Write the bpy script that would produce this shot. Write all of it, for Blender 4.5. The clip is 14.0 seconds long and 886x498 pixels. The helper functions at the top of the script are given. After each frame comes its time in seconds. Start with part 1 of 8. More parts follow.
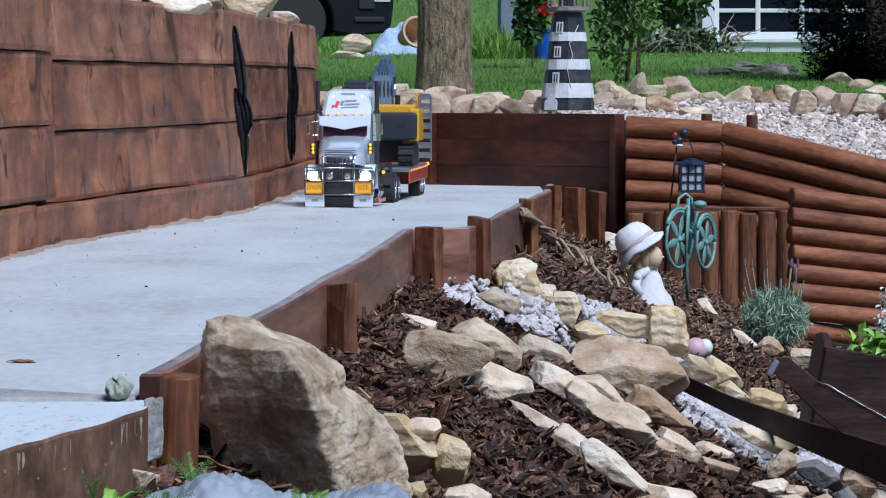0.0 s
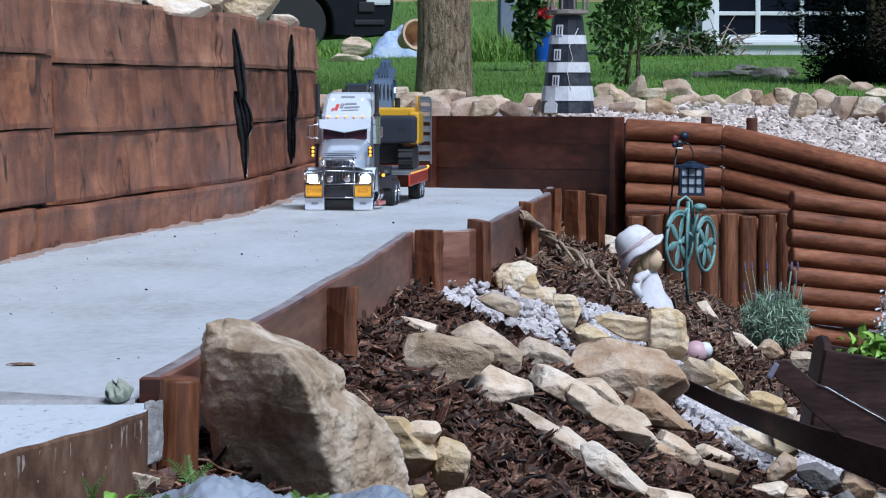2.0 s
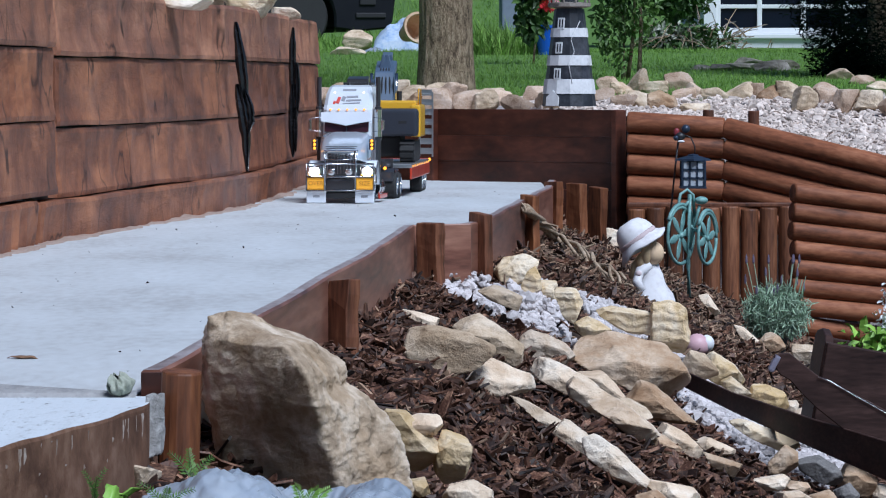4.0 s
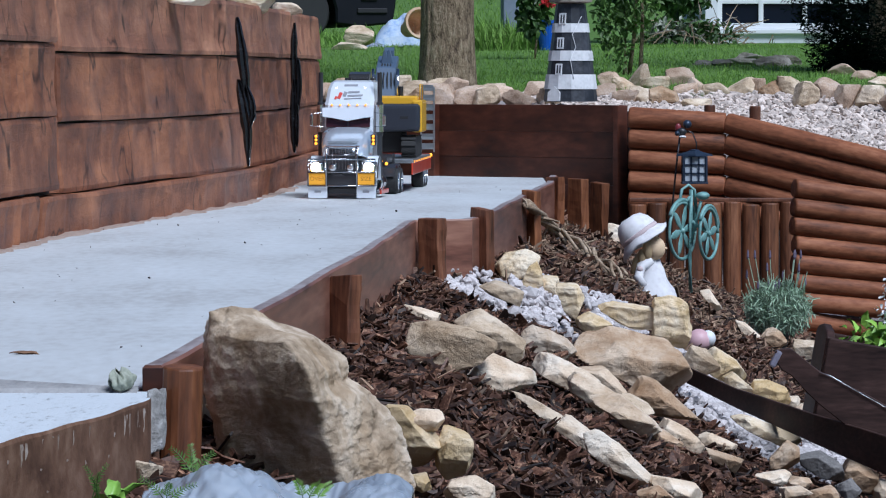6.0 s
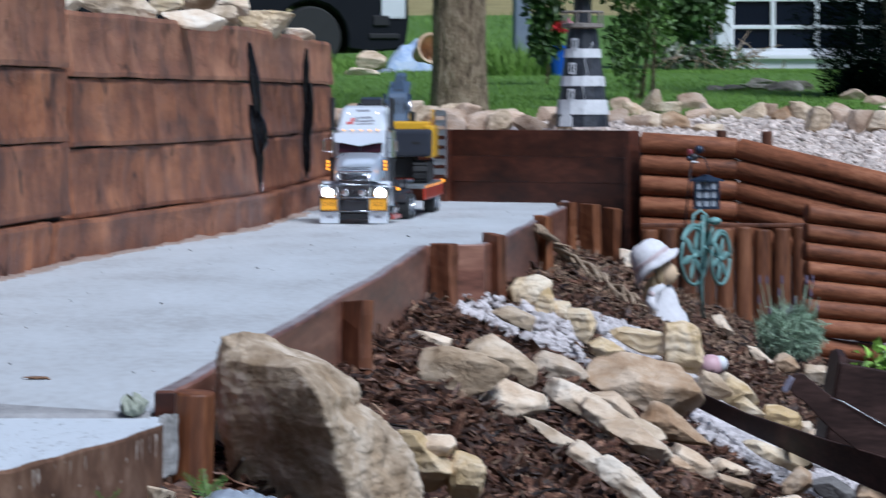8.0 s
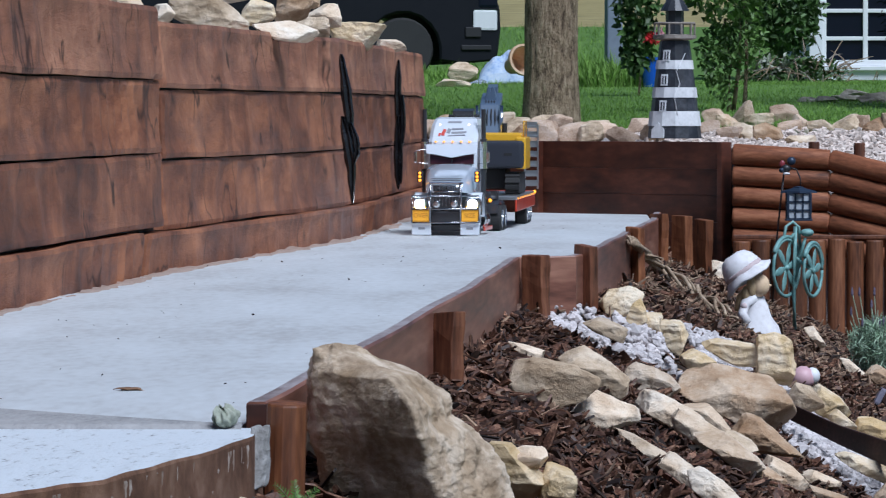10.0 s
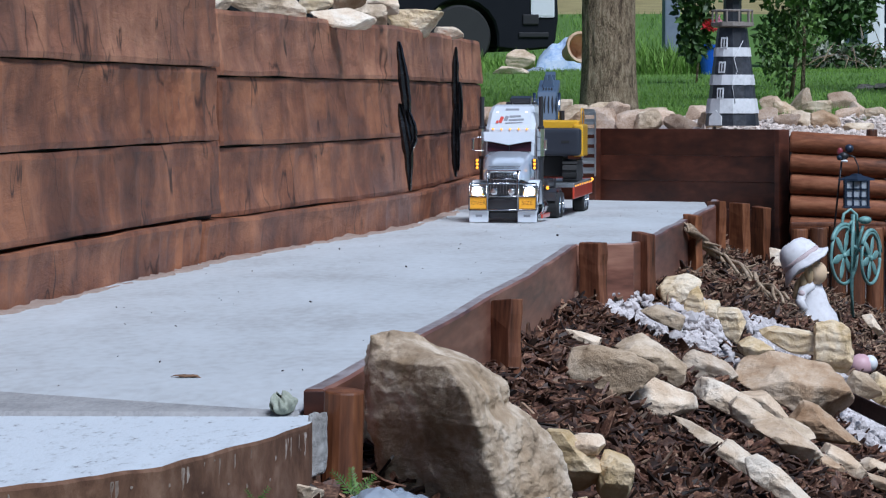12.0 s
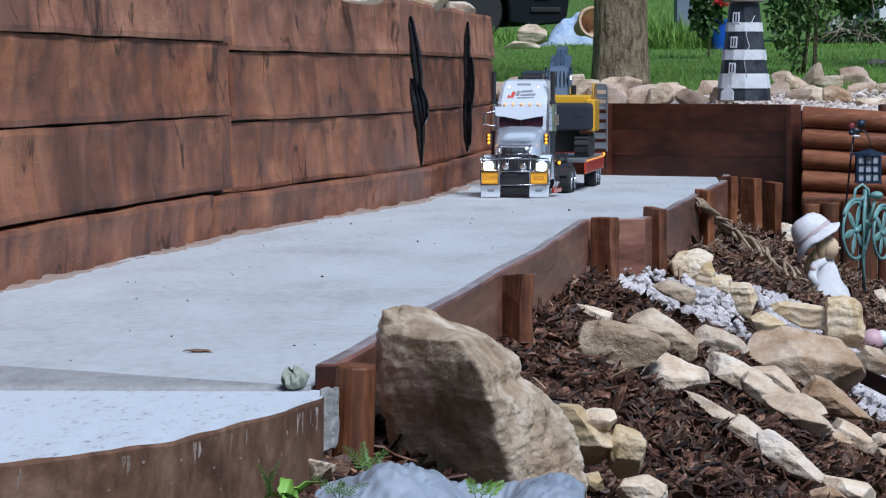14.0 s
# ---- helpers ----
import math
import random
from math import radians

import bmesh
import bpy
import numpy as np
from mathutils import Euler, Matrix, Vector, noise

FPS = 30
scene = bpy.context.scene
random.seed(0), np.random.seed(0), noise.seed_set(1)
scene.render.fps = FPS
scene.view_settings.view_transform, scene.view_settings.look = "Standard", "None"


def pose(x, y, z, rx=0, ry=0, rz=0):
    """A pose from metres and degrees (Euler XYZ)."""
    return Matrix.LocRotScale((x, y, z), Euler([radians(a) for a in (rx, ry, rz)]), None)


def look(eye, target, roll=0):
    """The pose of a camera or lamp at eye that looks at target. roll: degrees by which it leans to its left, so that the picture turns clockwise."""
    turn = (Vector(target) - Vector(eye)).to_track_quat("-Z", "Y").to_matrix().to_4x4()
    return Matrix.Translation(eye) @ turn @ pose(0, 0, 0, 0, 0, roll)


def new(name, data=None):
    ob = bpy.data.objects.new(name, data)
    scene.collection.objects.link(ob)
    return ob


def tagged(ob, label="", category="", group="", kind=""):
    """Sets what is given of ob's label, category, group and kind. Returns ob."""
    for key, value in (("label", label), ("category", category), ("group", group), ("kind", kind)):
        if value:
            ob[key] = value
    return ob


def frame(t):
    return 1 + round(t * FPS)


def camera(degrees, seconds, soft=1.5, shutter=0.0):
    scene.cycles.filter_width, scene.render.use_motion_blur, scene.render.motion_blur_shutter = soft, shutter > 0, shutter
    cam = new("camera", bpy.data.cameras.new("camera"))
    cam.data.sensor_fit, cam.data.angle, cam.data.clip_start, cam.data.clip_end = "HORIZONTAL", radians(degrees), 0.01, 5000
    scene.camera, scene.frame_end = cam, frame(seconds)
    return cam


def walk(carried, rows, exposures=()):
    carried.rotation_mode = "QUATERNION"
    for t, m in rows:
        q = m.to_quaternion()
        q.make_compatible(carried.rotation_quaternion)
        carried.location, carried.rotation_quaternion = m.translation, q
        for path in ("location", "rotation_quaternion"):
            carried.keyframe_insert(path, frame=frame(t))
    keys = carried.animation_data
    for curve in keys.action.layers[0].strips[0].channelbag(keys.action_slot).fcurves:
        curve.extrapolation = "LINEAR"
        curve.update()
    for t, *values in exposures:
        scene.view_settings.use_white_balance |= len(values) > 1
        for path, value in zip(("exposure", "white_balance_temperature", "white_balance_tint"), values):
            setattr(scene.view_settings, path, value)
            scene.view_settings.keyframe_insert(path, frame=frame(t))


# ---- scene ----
cam = camera(11.0, 14.0, soft=1.15, shutter=1.0)
PATH = (
    (0, pose(0, 0, 0.342, 87.924, -0.001, -0.032)),
    (0.5, pose(0, 0, 0.342, 87.959, -0.011, -0.039)),
    (1, pose(0, 0, 0.342, 87.982, 0.013, -0.042)),
    (1.5, pose(0, 0, 0.342, 87.952, 0.020, -0.032)),
    (2, pose(0, 0, 0.342, 87.961, 0.006, -0.033)),
    (2.5, pose(0, 0, 0.342, 87.956, -0.001, -0.032)),
    (3, pose(0, 0, 0.342, 87.935, -0.006, -0.021)),
    (5.5, pose(0, 0, 0.342, 87.816, 0.006, -0.002)),
    (6, pose(0, 0, 0.342, 87.816, 0.006, 0.005)),
    (6.5, pose(0, 0, 0.342, 87.817, 0.004, 0.005)),
    (7, pose(0, 0, 0.342, 87.883, -0.000, -0.000)),
    (7.5, pose(0, 0, 0.342, 87.967, 0.013, 0.005)),
    (7.8, pose(0, 0, 0.342, 88.040, 0.012, 0.014)),
    (7.9, pose(0, 0, 0.342, 88.087, 0.012, 0.048)),
    (8, pose(0, 0, 0.342, 88.131, 0.012, 0.153)),
    (8.1, pose(0, 0, 0.342, 88.176, 0.012, 0.343)),
    (8.3, pose(0, 0, 0.342, 88.219, 0.011, 0.756)),
    (8.5, pose(0, 0, 0.342, 88.239, 0.010, 0.896)),
    (8.7, pose(0, 0, 0.342, 88.267, 0.010, 0.945)),
    (10.8, pose(0, 0, 0.342, 88.274, -0.002, 1.663)),
    (11, pose(0, 0, 0.342, 88.253, -0.002, 1.775)),
    (11.5, pose(0, 0, 0.342, 88.197, 0.039, 1.938)),
    (12, pose(0, 0, 0.342, 88.117, 0.008, 2.012)),
    (12.5, pose(0, 0, 0.342, 88.037, 0.002, 2.067)),
    (13, pose(0, 0, 0.342, 87.972, 0.011, 2.108)),
    (13.5, pose(0, 0, 0.342, 87.897, 0.006, 2.130)),
    (14, pose(0, 0, 0.342, 87.804, -0.015, 2.158)),
)
walk(cam, PATH, exposures=((0.0, -0.01, 5280, 11), (14.0, -0.08, 5380, 11)))

# ---------------------------------------------------------------- light
world = bpy.data.worlds.new("world")
scene.world = world
world.use_nodes = True
wn = world.node_tree.nodes
sky = wn.new("ShaderNodeTexSky")
sky.sky_type = "NISHITA"
sky.sun_disc = False
sky.sun_elevation = radians(52)
sky.sun_rotation = radians(145)
sky.air_density, sky.dust_density, sky.ozone_density = 1.0, 0.6, 2.0
wn["Background"].inputs["Strength"].default_value = 0.041
world.node_tree.links.new(sky.outputs[0], wn["Background"].inputs["Color"])
lamp = bpy.data.lights.new("sun", "SUN")
lamp.energy, lamp.angle, lamp.color = 3.95, radians(26), (1.0, 0.97, 0.93)
sun = new("sun", lamp)
sun.matrix_world = look((2.75, -3.9, 6.2), (0, 0, 0))


# ---------------------------------------------------------------- materials
def mat(name, c1, c2, c3=None, scale=20.0, rough=0.8, bump=0.3, stretch=(1, 1, 1), metal=0.0, detail=8.0,
        fine=6.0, lo=0.3, hi=0.7, vary=0.0, spec=0.5, coat=0.0, dist=0.01, island=False):
    """A surface with colour varying at two scales, and fine relief."""
    m = bpy.data.materials.new(name)
    m.use_nodes = True
    n, l = m.node_tree.nodes, m.node_tree.links
    b = n["Principled BSDF"]
    tc = n.new("ShaderNodeTexCoord")
    mp = n.new("ShaderNodeMapping")
    mp.inputs["Scale"].default_value = stretch
    l.new(tc.outputs["Object"], mp.inputs["Vector"])
    info = n.new("ShaderNodeNewGeometry") if island else n.new("ShaderNodeObjectInfo")
    rnd = info.outputs["Random Per Island"] if island else info.outputs["Random"]
    off = n.new("ShaderNodeVectorMath")
    off.operation = "MULTIPLY_ADD"
    off.inputs[1].default_value = (13, 17, 11)
    cb = n.new("ShaderNodeCombineXYZ")
    for i in range(3):
        l.new(rnd, cb.inputs[i])
    l.new(cb.outputs[0], off.inputs[0])
    l.new(mp.outputs[0], off.inputs[2])
    n1 = n.new("ShaderNodeTexNoise")
    n1.inputs["Scale"].default_value, n1.inputs["Detail"].default_value = scale, detail
    n1.inputs["Roughness"].default_value = 0.62
    n2 = n.new("ShaderNodeTexNoise")
    n2.inputs["Scale"].default_value, n2.inputs["Detail"].default_value = scale * fine, 6
    for q in (n1, n2):
        l.new(off.outputs[0], q.inputs["Vector"])
    mx = n.new("ShaderNodeMath")
    mx.operation = "MULTIPLY_ADD"
    mx.inputs[1].default_value = 0.35
    l.new(n2.outputs["Fac"], mx.inputs[0])
    sc = n.new("ShaderNodeMath")
    sc.operation = "MULTIPLY"
    sc.inputs[1].default_value = 0.65
    l.new(n1.outputs["Fac"], sc.inputs[0])
    l.new(sc.outputs[0], mx.inputs[2])
    ramp = n.new("ShaderNodeValToRGB")
    e = ramp.color_ramp.elements
    e[0].position, e[1].position = lo, hi
    e[0].color, e[1].color = (*c1, 1), (*(c3 or c2), 1)
    if c3:
        k = e.new((lo + hi) / 2)
        k.color = (*c2, 1)
    l.new(mx.outputs[0], ramp.inputs[0])
    col = ramp.outputs[0]
    if vary:
        hs = n.new("ShaderNodeHueSaturation")
        mr = n.new("ShaderNodeMapRange")
        mr.inputs["To Min"].default_value, mr.inputs["To Max"].default_value = 1 - vary, 1 + vary
        l.new(rnd, mr.inputs["Value"])
        l.new(mr.outputs[0], hs.inputs["Value"])
        l.new(col, hs.inputs["Color"])
        col = hs.outputs[0]
    l.new(col, b.inputs["Base Color"])
    rr = n.new("ShaderNodeMapRange")
    rr.inputs["To Min"].default_value, rr.inputs["To Max"].default_value = max(rough - 0.12, 0.02), min(rough + 0.12, 1)
    l.new(n1.outputs["Fac"], rr.inputs["Value"])
    l.new(rr.outputs[0], b.inputs["Roughness"])
    b.inputs["Metallic"].default_value = metal
    b.inputs["Specular IOR Level"].default_value = spec
    b.inputs["Coat Weight"].default_value = coat
    if bump:
        bp = n.new("ShaderNodeBump")
        bp.inputs["Strength"].default_value, bp.inputs["Distance"].default_value = bump, dist
        l.new(mx.outputs[0], bp.inputs["Height"])
        l.new(bp.outputs[0], b.inputs["Normal"])
    return m


def plain(name, c, rough=0.5, metal=0.0, emit=0.0, alpha=1.0, trans=0.0, ecol=None, coat=0.0):
    m = mat(name, tuple(v * 0.94 for v in c), c, scale=9, rough=rough, bump=0.0, metal=metal, coat=coat)
    b = m.node_tree.nodes["Principled BSDF"]
    b.inputs["Transmission Weight"].default_value = trans
    if emit:
        b.inputs["Emission Color"].default_value = (*(ecol or c), 1)
        b.inputs["Emission Strength"].default_value = emit
    return m


def hewn_timber(name, dark, mid, light):
    """Stained hewn timber: broad patches, upright tool streaks, fine grain along the plank and a few grey weather stains."""
    m = bpy.data.materials.new(name)
    m.use_nodes = True
    n, l = m.node_tree.nodes, m.node_tree.links
    b = n["Principled BSDF"]
    tc, info = n.new("ShaderNodeTexCoord"), n.new("ShaderNodeObjectInfo")

    def noise_at(scale, stretch, detail, rough=0.6, warp=0.4):
        mp, q = n.new("ShaderNodeMapping"), n.new("ShaderNodeTexNoise")
        mp.inputs["Scale"].default_value = stretch
        l.new(tc.outputs["Object"], mp.inputs["Vector"])
        add = n.new("ShaderNodeVectorMath")
        mul = n.new("ShaderNodeMath")
        mul.operation = "MULTIPLY"
        mul.inputs[1].default_value = 23.0
        l.new(info.outputs["Random"], mul.inputs[0])
        l.new(mp.outputs[0], add.inputs[0])
        l.new(mul.outputs[0], add.inputs[1])
        q.inputs["Scale"].default_value, q.inputs["Detail"].default_value, q.inputs["Roughness"].default_value = scale, detail, rough
        q.inputs["Distortion"].default_value = warp
        l.new(add.outputs[0], q.inputs["Vector"])
        return q.outputs["Fac"]

    def mix(a, b_, k):
        q = n.new("ShaderNodeMix")
        q.inputs[0].default_value = k
        l.new(a, q.inputs[2])
        l.new(b_, q.inputs[3])
        return q.outputs[0]
    patches = noise_at(5.0, (1, 0.42, 0.75), 7, 0.66, 0.8)
    streaks = noise_at(3.4, (1, 0.8, 0.55), 6, 0.65, 1.2)
    grain = noise_at(7.0, (1, 0.30, 1.6), 6, 0.7, 0.8)
    fine = noise_at(22.0, (1, 0.30, 1.2), 6, 0.75, 0.6)
    fac = mix(mix(mix(patches, streaks, 0.45), grain, 0.12), fine, 0.14)
    ramp = n.new("ShaderNodeValToRGB")
    e = ramp.color_ramp.elements
    e[0].position, e[1].position = 0.395, 0.605
    e[0].color, e[1].color = (*dark, 1), (*light, 1)
    k = e.new(0.485)
    k.color = (*mid, 1)
    l.new(fac, ramp.inputs[0])
    stain = n.new("ShaderNodeValToRGB")
    stain.color_ramp.elements[0].position, stain.color_ramp.elements[1].position = 0.50, 0.66
    l.new(noise_at(3.2, (1, 0.30, 1.1), 7, 0.7), stain.inputs[0])
    mc = n.new("ShaderNodeMix")
    mc.data_type = "RGBA"
    half = n.new("ShaderNodeMath")
    half.operation = "MULTIPLY"
    half.inputs[1].default_value = 0.62
    l.new(stain.outputs[0], half.inputs[0])
    l.new(half.outputs[0], mc.inputs[0])
    l.new(ramp.outputs[0], mc.inputs[6])
    mc.inputs[7].default_value = (0.140, 0.084, 0.074, 1)
    slit = n.new("ShaderNodeValToRGB")
    ce = slit.color_ramp.elements
    ce[0].position, ce[1].position = 0.487, 0.513
    ce[0].color, ce[1].color = (0, 0, 0, 1), (0, 0, 0, 1)
    ce.new(0.50).color = (1, 1, 1, 1)
    l.new(noise_at(2.4, (1, 1.5, 0.9), 3, 0.5, 0.5), slit.inputs[0])
    gate = n.new("ShaderNodeValToRGB")
    gate.color_ramp.elements[0].position, gate.color_ramp.elements[1].position = 0.43, 0.56
    l.new(noise_at(4.0, (1, 0.8, 2.5), 2), gate.inputs[0])
    cut = n.new("ShaderNodeMath")
    cut.operation = "MULTIPLY"
    l.new(slit.outputs[0], cut.inputs[0])
    l.new(gate.outputs[0], cut.inputs[1])
    md = n.new("ShaderNodeMix")
    md.data_type = "RGBA"
    l.new(cut.outputs[0], md.inputs[0])
    l.new(mc.outputs[2], md.inputs[6])
    md.inputs[7].default_value = (0.05, 0.02, 0.012, 1)
    l.new(md.outputs[2], b.inputs["Base Color"])
    b.inputs["Roughness"].default_value = 0.62
    b.inputs["Specular IOR Level"].default_value = 0.4
    bp = n.new("ShaderNodeBump")
    bp.inputs["Strength"].default_value, bp.inputs["Distance"].default_value = 0.9, 0.016
    l.new(mix(mix(grain, streaks, 0.6), fine, 0.28), bp.inputs["Height"])
    l.new(bp.outputs[0], b.inputs["Normal"])
    return m


def limestone(name, dark, mid, light, stain, scale=9.0, rust=0.55, bump=0.9, dist=0.006, bed=0.25, vary=0.1):
    """Broken limestone: tone in patches, rusty stains with soft edges, small dark pits and faint bedding in the relief."""
    m = bpy.data.materials.new(name)
    m.use_nodes = True
    n, l = m.node_tree.nodes, m.node_tree.links
    b = n["Principled BSDF"]
    tc, info = n.new("ShaderNodeTexCoord"), n.new("ShaderNodeObjectInfo")
    shift = n.new("ShaderNodeVectorMath")
    mul = n.new("ShaderNodeMath")
    mul.operation = "MULTIPLY"
    mul.inputs[1].default_value = 37.0
    l.new(info.outputs["Random"], mul.inputs[0])
    l.new(tc.outputs["Object"], shift.inputs[0])
    l.new(mul.outputs[0], shift.inputs[1])

    def noise_at(k, detail=8, rough=0.6, warp=0.0):
        q = n.new("ShaderNodeTexNoise")
        q.inputs["Scale"].default_value, q.inputs["Detail"].default_value = k, detail
        q.inputs["Roughness"].default_value, q.inputs["Distortion"].default_value = rough, warp
        l.new(shift.outputs[0], q.inputs["Vector"])
        return q.outputs["Fac"]

    def ramp(fac, *stops):
        q = n.new("ShaderNodeValToRGB")
        e = q.color_ramp.elements
        e[0].position, e[0].color = stops[0][0], (*stops[0][1], 1)
        e[1].position, e[1].color = stops[-1][0], (*stops[-1][1], 1)
        for p, c in stops[1:-1]:
            e.new(p).color = (*c, 1)
        l.new(fac, q.inputs[0])
        return q.outputs[0]

    def blend(fac, a, c, k):
        f, q = n.new("ShaderNodeMath"), n.new("ShaderNodeMix")
        f.operation = "MULTIPLY"
        f.inputs[1].default_value = k
        l.new(fac, f.inputs[0])
        q.data_type = "RGBA"
        l.new(f.outputs[0], q.inputs[0])
        l.new(a, q.inputs[6])
        q.inputs[7].default_value = (*c, 1)
        return q.outputs[2]

    def add(a, c, k):
        q = n.new("ShaderNodeMath")
        q.operation = "MULTIPLY_ADD"
        q.inputs[1].default_value = k
        l.new(c, q.inputs[0])
        l.new(a, q.inputs[2])
        return q.outputs[0]
    big, mid_n, fine = noise_at(scale, 9, 0.65, 0.4), noise_at(scale * 4.5, 8, 0.7), noise_at(scale * 18, 5, 0.7)
    tone = add(big, mid_n, 0.45)
    black, white = (0, 0, 0), (1, 1, 1)
    col = ramp(tone, (0.56, dark), (0.72, mid), (0.86, light))
    col = blend(ramp(noise_at(scale * 0.55, 6, 0.6, 0.8), (0.50, black), (0.66, white)), col, stain, rust)
    col = blend(ramp(fine, (0.58, black), (0.70, white)), col, tuple(v * 0.45 for v in dark), 0.35)
    hs, mr = n.new("ShaderNodeHueSaturation"), n.new("ShaderNodeMapRange")
    mr.inputs["To Min"].default_value, mr.inputs["To Max"].default_value = 1 - vary, 1 + vary
    l.new(info.outputs["Random"], mr.inputs["Value"])
    l.new(mr.outputs[0], hs.inputs["Value"])
    l.new(col, hs.inputs["Color"])
    l.new(hs.outputs[0], b.inputs["Base Color"])
    b.inputs["Roughness"].default_value = 0.9
    b.inputs["Specular IOR Level"].default_value = 0.22
    wave = n.new("ShaderNodeTexWave")
    wave.bands_direction = "Z"
    wave.inputs["Scale"].default_value, wave.inputs["Distortion"].default_value = scale * 1.6, 7.0
    wave.inputs["Detail"].default_value, wave.inputs["Detail Scale"].default_value = 3.0, 1.4
    l.new(shift.outputs[0], wave.inputs["Vector"])
    relief = add(add(add(big, mid_n, 0.6), fine, 0.28), wave.outputs["Fac"], bed)
    bp = n.new("ShaderNodeBump")
    bp.inputs["Strength"].default_value, bp.inputs["Distance"].default_value = bump, dist
    l.new(relief, bp.inputs["Height"])
    l.new(bp.outputs[0], b.inputs["Normal"])
    return m


M_PLANK = hewn_timber("stained_sleeper", (0.082, 0.033, 0.020), (0.205, 0.077, 0.039), (0.440, 0.185, 0.088))
# lighter copy of the sleeper timber: extra skylight on the top course, put into its colour
M_PLANKLIT = hewn_timber("skylit_sleeper", (0.120, 0.055, 0.037), (0.285, 0.120, 0.067), (0.520, 0.255, 0.145))
M_PANEL = mat("dark_stained_panel", (0.018, 0.006, 0.004), (0.070, 0.020, 0.010), (0.155, 0.050, 0.026), scale=6, rough=0.45,
              bump=0.3, stretch=(0.5, 0.5, 1.2), lo=0.34, hi=0.68, vary=0.12, dist=0.003)
M_BOARD = mat("stained_board", (0.050, 0.019, 0.013), (0.195, 0.082, 0.053), (0.335, 0.168, 0.110), scale=7, rough=0.42,
              bump=0.35, stretch=(0.35, 0.12, 1.6), lo=0.36, hi=0.66, vary=0.18, dist=0.004)
# sky reflection on the flat board tops, painted as a grey-lavender colour
M_BOARDSHEEN = mat("sky_sheen_board_top", (0.13, 0.085, 0.072), (0.30, 0.25, 0.245), (0.44, 0.41, 0.42), scale=16, rough=0.5,
                 bump=0.4, stretch=(1, 0.2, 1), lo=0.32, hi=0.66, dist=0.003)
M_POST = mat("stained_post", (0.032, 0.012, 0.007), (0.150, 0.056, 0.027), (0.29, 0.125, 0.06), scale=14, rough=0.5,
             bump=0.35, stretch=(2, 2, 0.25), lo=0.33, hi=0.7, vary=0.2, dist=0.004)
M_PALE = mat("red_brown_post", (0.030, 0.011, 0.006), (0.150, 0.058, 0.026), (0.285, 0.125, 0.058), scale=14, rough=0.5,
             bump=0.35, stretch=(2, 2, 0.25), lo=0.33, hi=0.7, vary=0.25, dist=0.004)
M_STAKE = mat("orange_brown_stake", (0.032, 0.010, 0.005), (0.165, 0.058, 0.022), (0.31, 0.125, 0.050), scale=11, rough=0.5,
              bump=0.35, stretch=(2, 2, 0.3), lo=0.34, hi=0.68, vary=0.15, dist=0.004)
M_LOG = mat("stained_log", (0.060, 0.021, 0.010), (0.230, 0.084, 0.039), (0.385, 0.168, 0.084), scale=12, rough=0.62,
            bump=0.4, stretch=(0.4, 1.6, 1.6), lo=0.32, hi=0.70, vary=0.15, dist=0.004, spec=0.25)
M_CONC = mat("concrete", (0.375, 0.375, 0.37), (0.50, 0.52, 0.525), (0.575, 0.605, 0.62), scale=4.5, rough=0.85, bump=0.12,
             fine=14, stretch=(1, 0.28, 1), lo=0.30, hi=0.68, dist=0.002)
M_SLAB = mat("rough_concrete", (0.17, 0.17, 0.18), (0.545, 0.58, 0.60), (0.60, 0.64, 0.67), scale=90, rough=0.9, bump=0.4,
             stretch=(1, 0.25, 1), fine=3, lo=0.33, hi=0.5, dist=0.003)
M_SLABFACE = limestone("stained_concrete", (0.085, 0.042, 0.026), (0.165, 0.088, 0.054), (0.250, 0.150, 0.100), (0.105, 0.055, 0.034), scale=9, rust=0.5, bump=0.6, dist=0.003, bed=0.0, vary=0.0)
M_SCRAPE = mat("scraped_concrete", (0.12, 0.078, 0.058), (0.25, 0.195, 0.16), (0.44, 0.39, 0.35), scale=30, rough=0.9, bump=0.6, lo=0.34, hi=0.66, dist=0.003)
M_BROKEN = limestone("broken_concrete", (0.20, 0.195, 0.185), (0.36, 0.35, 0.335), (0.52, 0.51, 0.50), (0.24, 0.22, 0.19), scale=26, rust=0.3, bump=1.0, dist=0.004, bed=0.0, vary=0.0)
M_ROCK = limestone("limestone", (0.32, 0.20, 0.115), (0.54, 0.385, 0.25), (0.70, 0.56, 0.41), (0.33, 0.19, 0.09))
M_ROCKS = limestone("sandy_limestone", (0.36, 0.25, 0.16), (0.58, 0.45, 0.32), (0.72, 0.61, 0.48), (0.46, 0.30, 0.17))
M_BOULDER = limestone("brown_limestone", (0.25, 0.18, 0.112), (0.475, 0.37, 0.26), (0.72, 0.61, 0.475), (0.44, 0.31, 0.185), scale=15, rust=0.45, bump=0.9, dist=0.0045, bed=0.12, vary=0.0)
M_ROCKP = limestone("pale_limestone", (0.58, 0.43, 0.29), (0.79, 0.645, 0.48), (0.87, 0.77, 0.63), (0.60, 0.42, 0.25), rust=0.5)
M_ROCKY = limestone("yellow_limestone", (0.48, 0.34, 0.165), (0.71, 0.56, 0.36), (0.82, 0.71, 0.54), (0.55, 0.37, 0.14), rust=0.6, bed=0.4)
M_ROCKG = limestone("grey_limestone", (0.33, 0.24, 0.15), (0.59, 0.465, 0.325), (0.76, 0.64, 0.49), (0.36, 0.25, 0.15), rust=0.4)
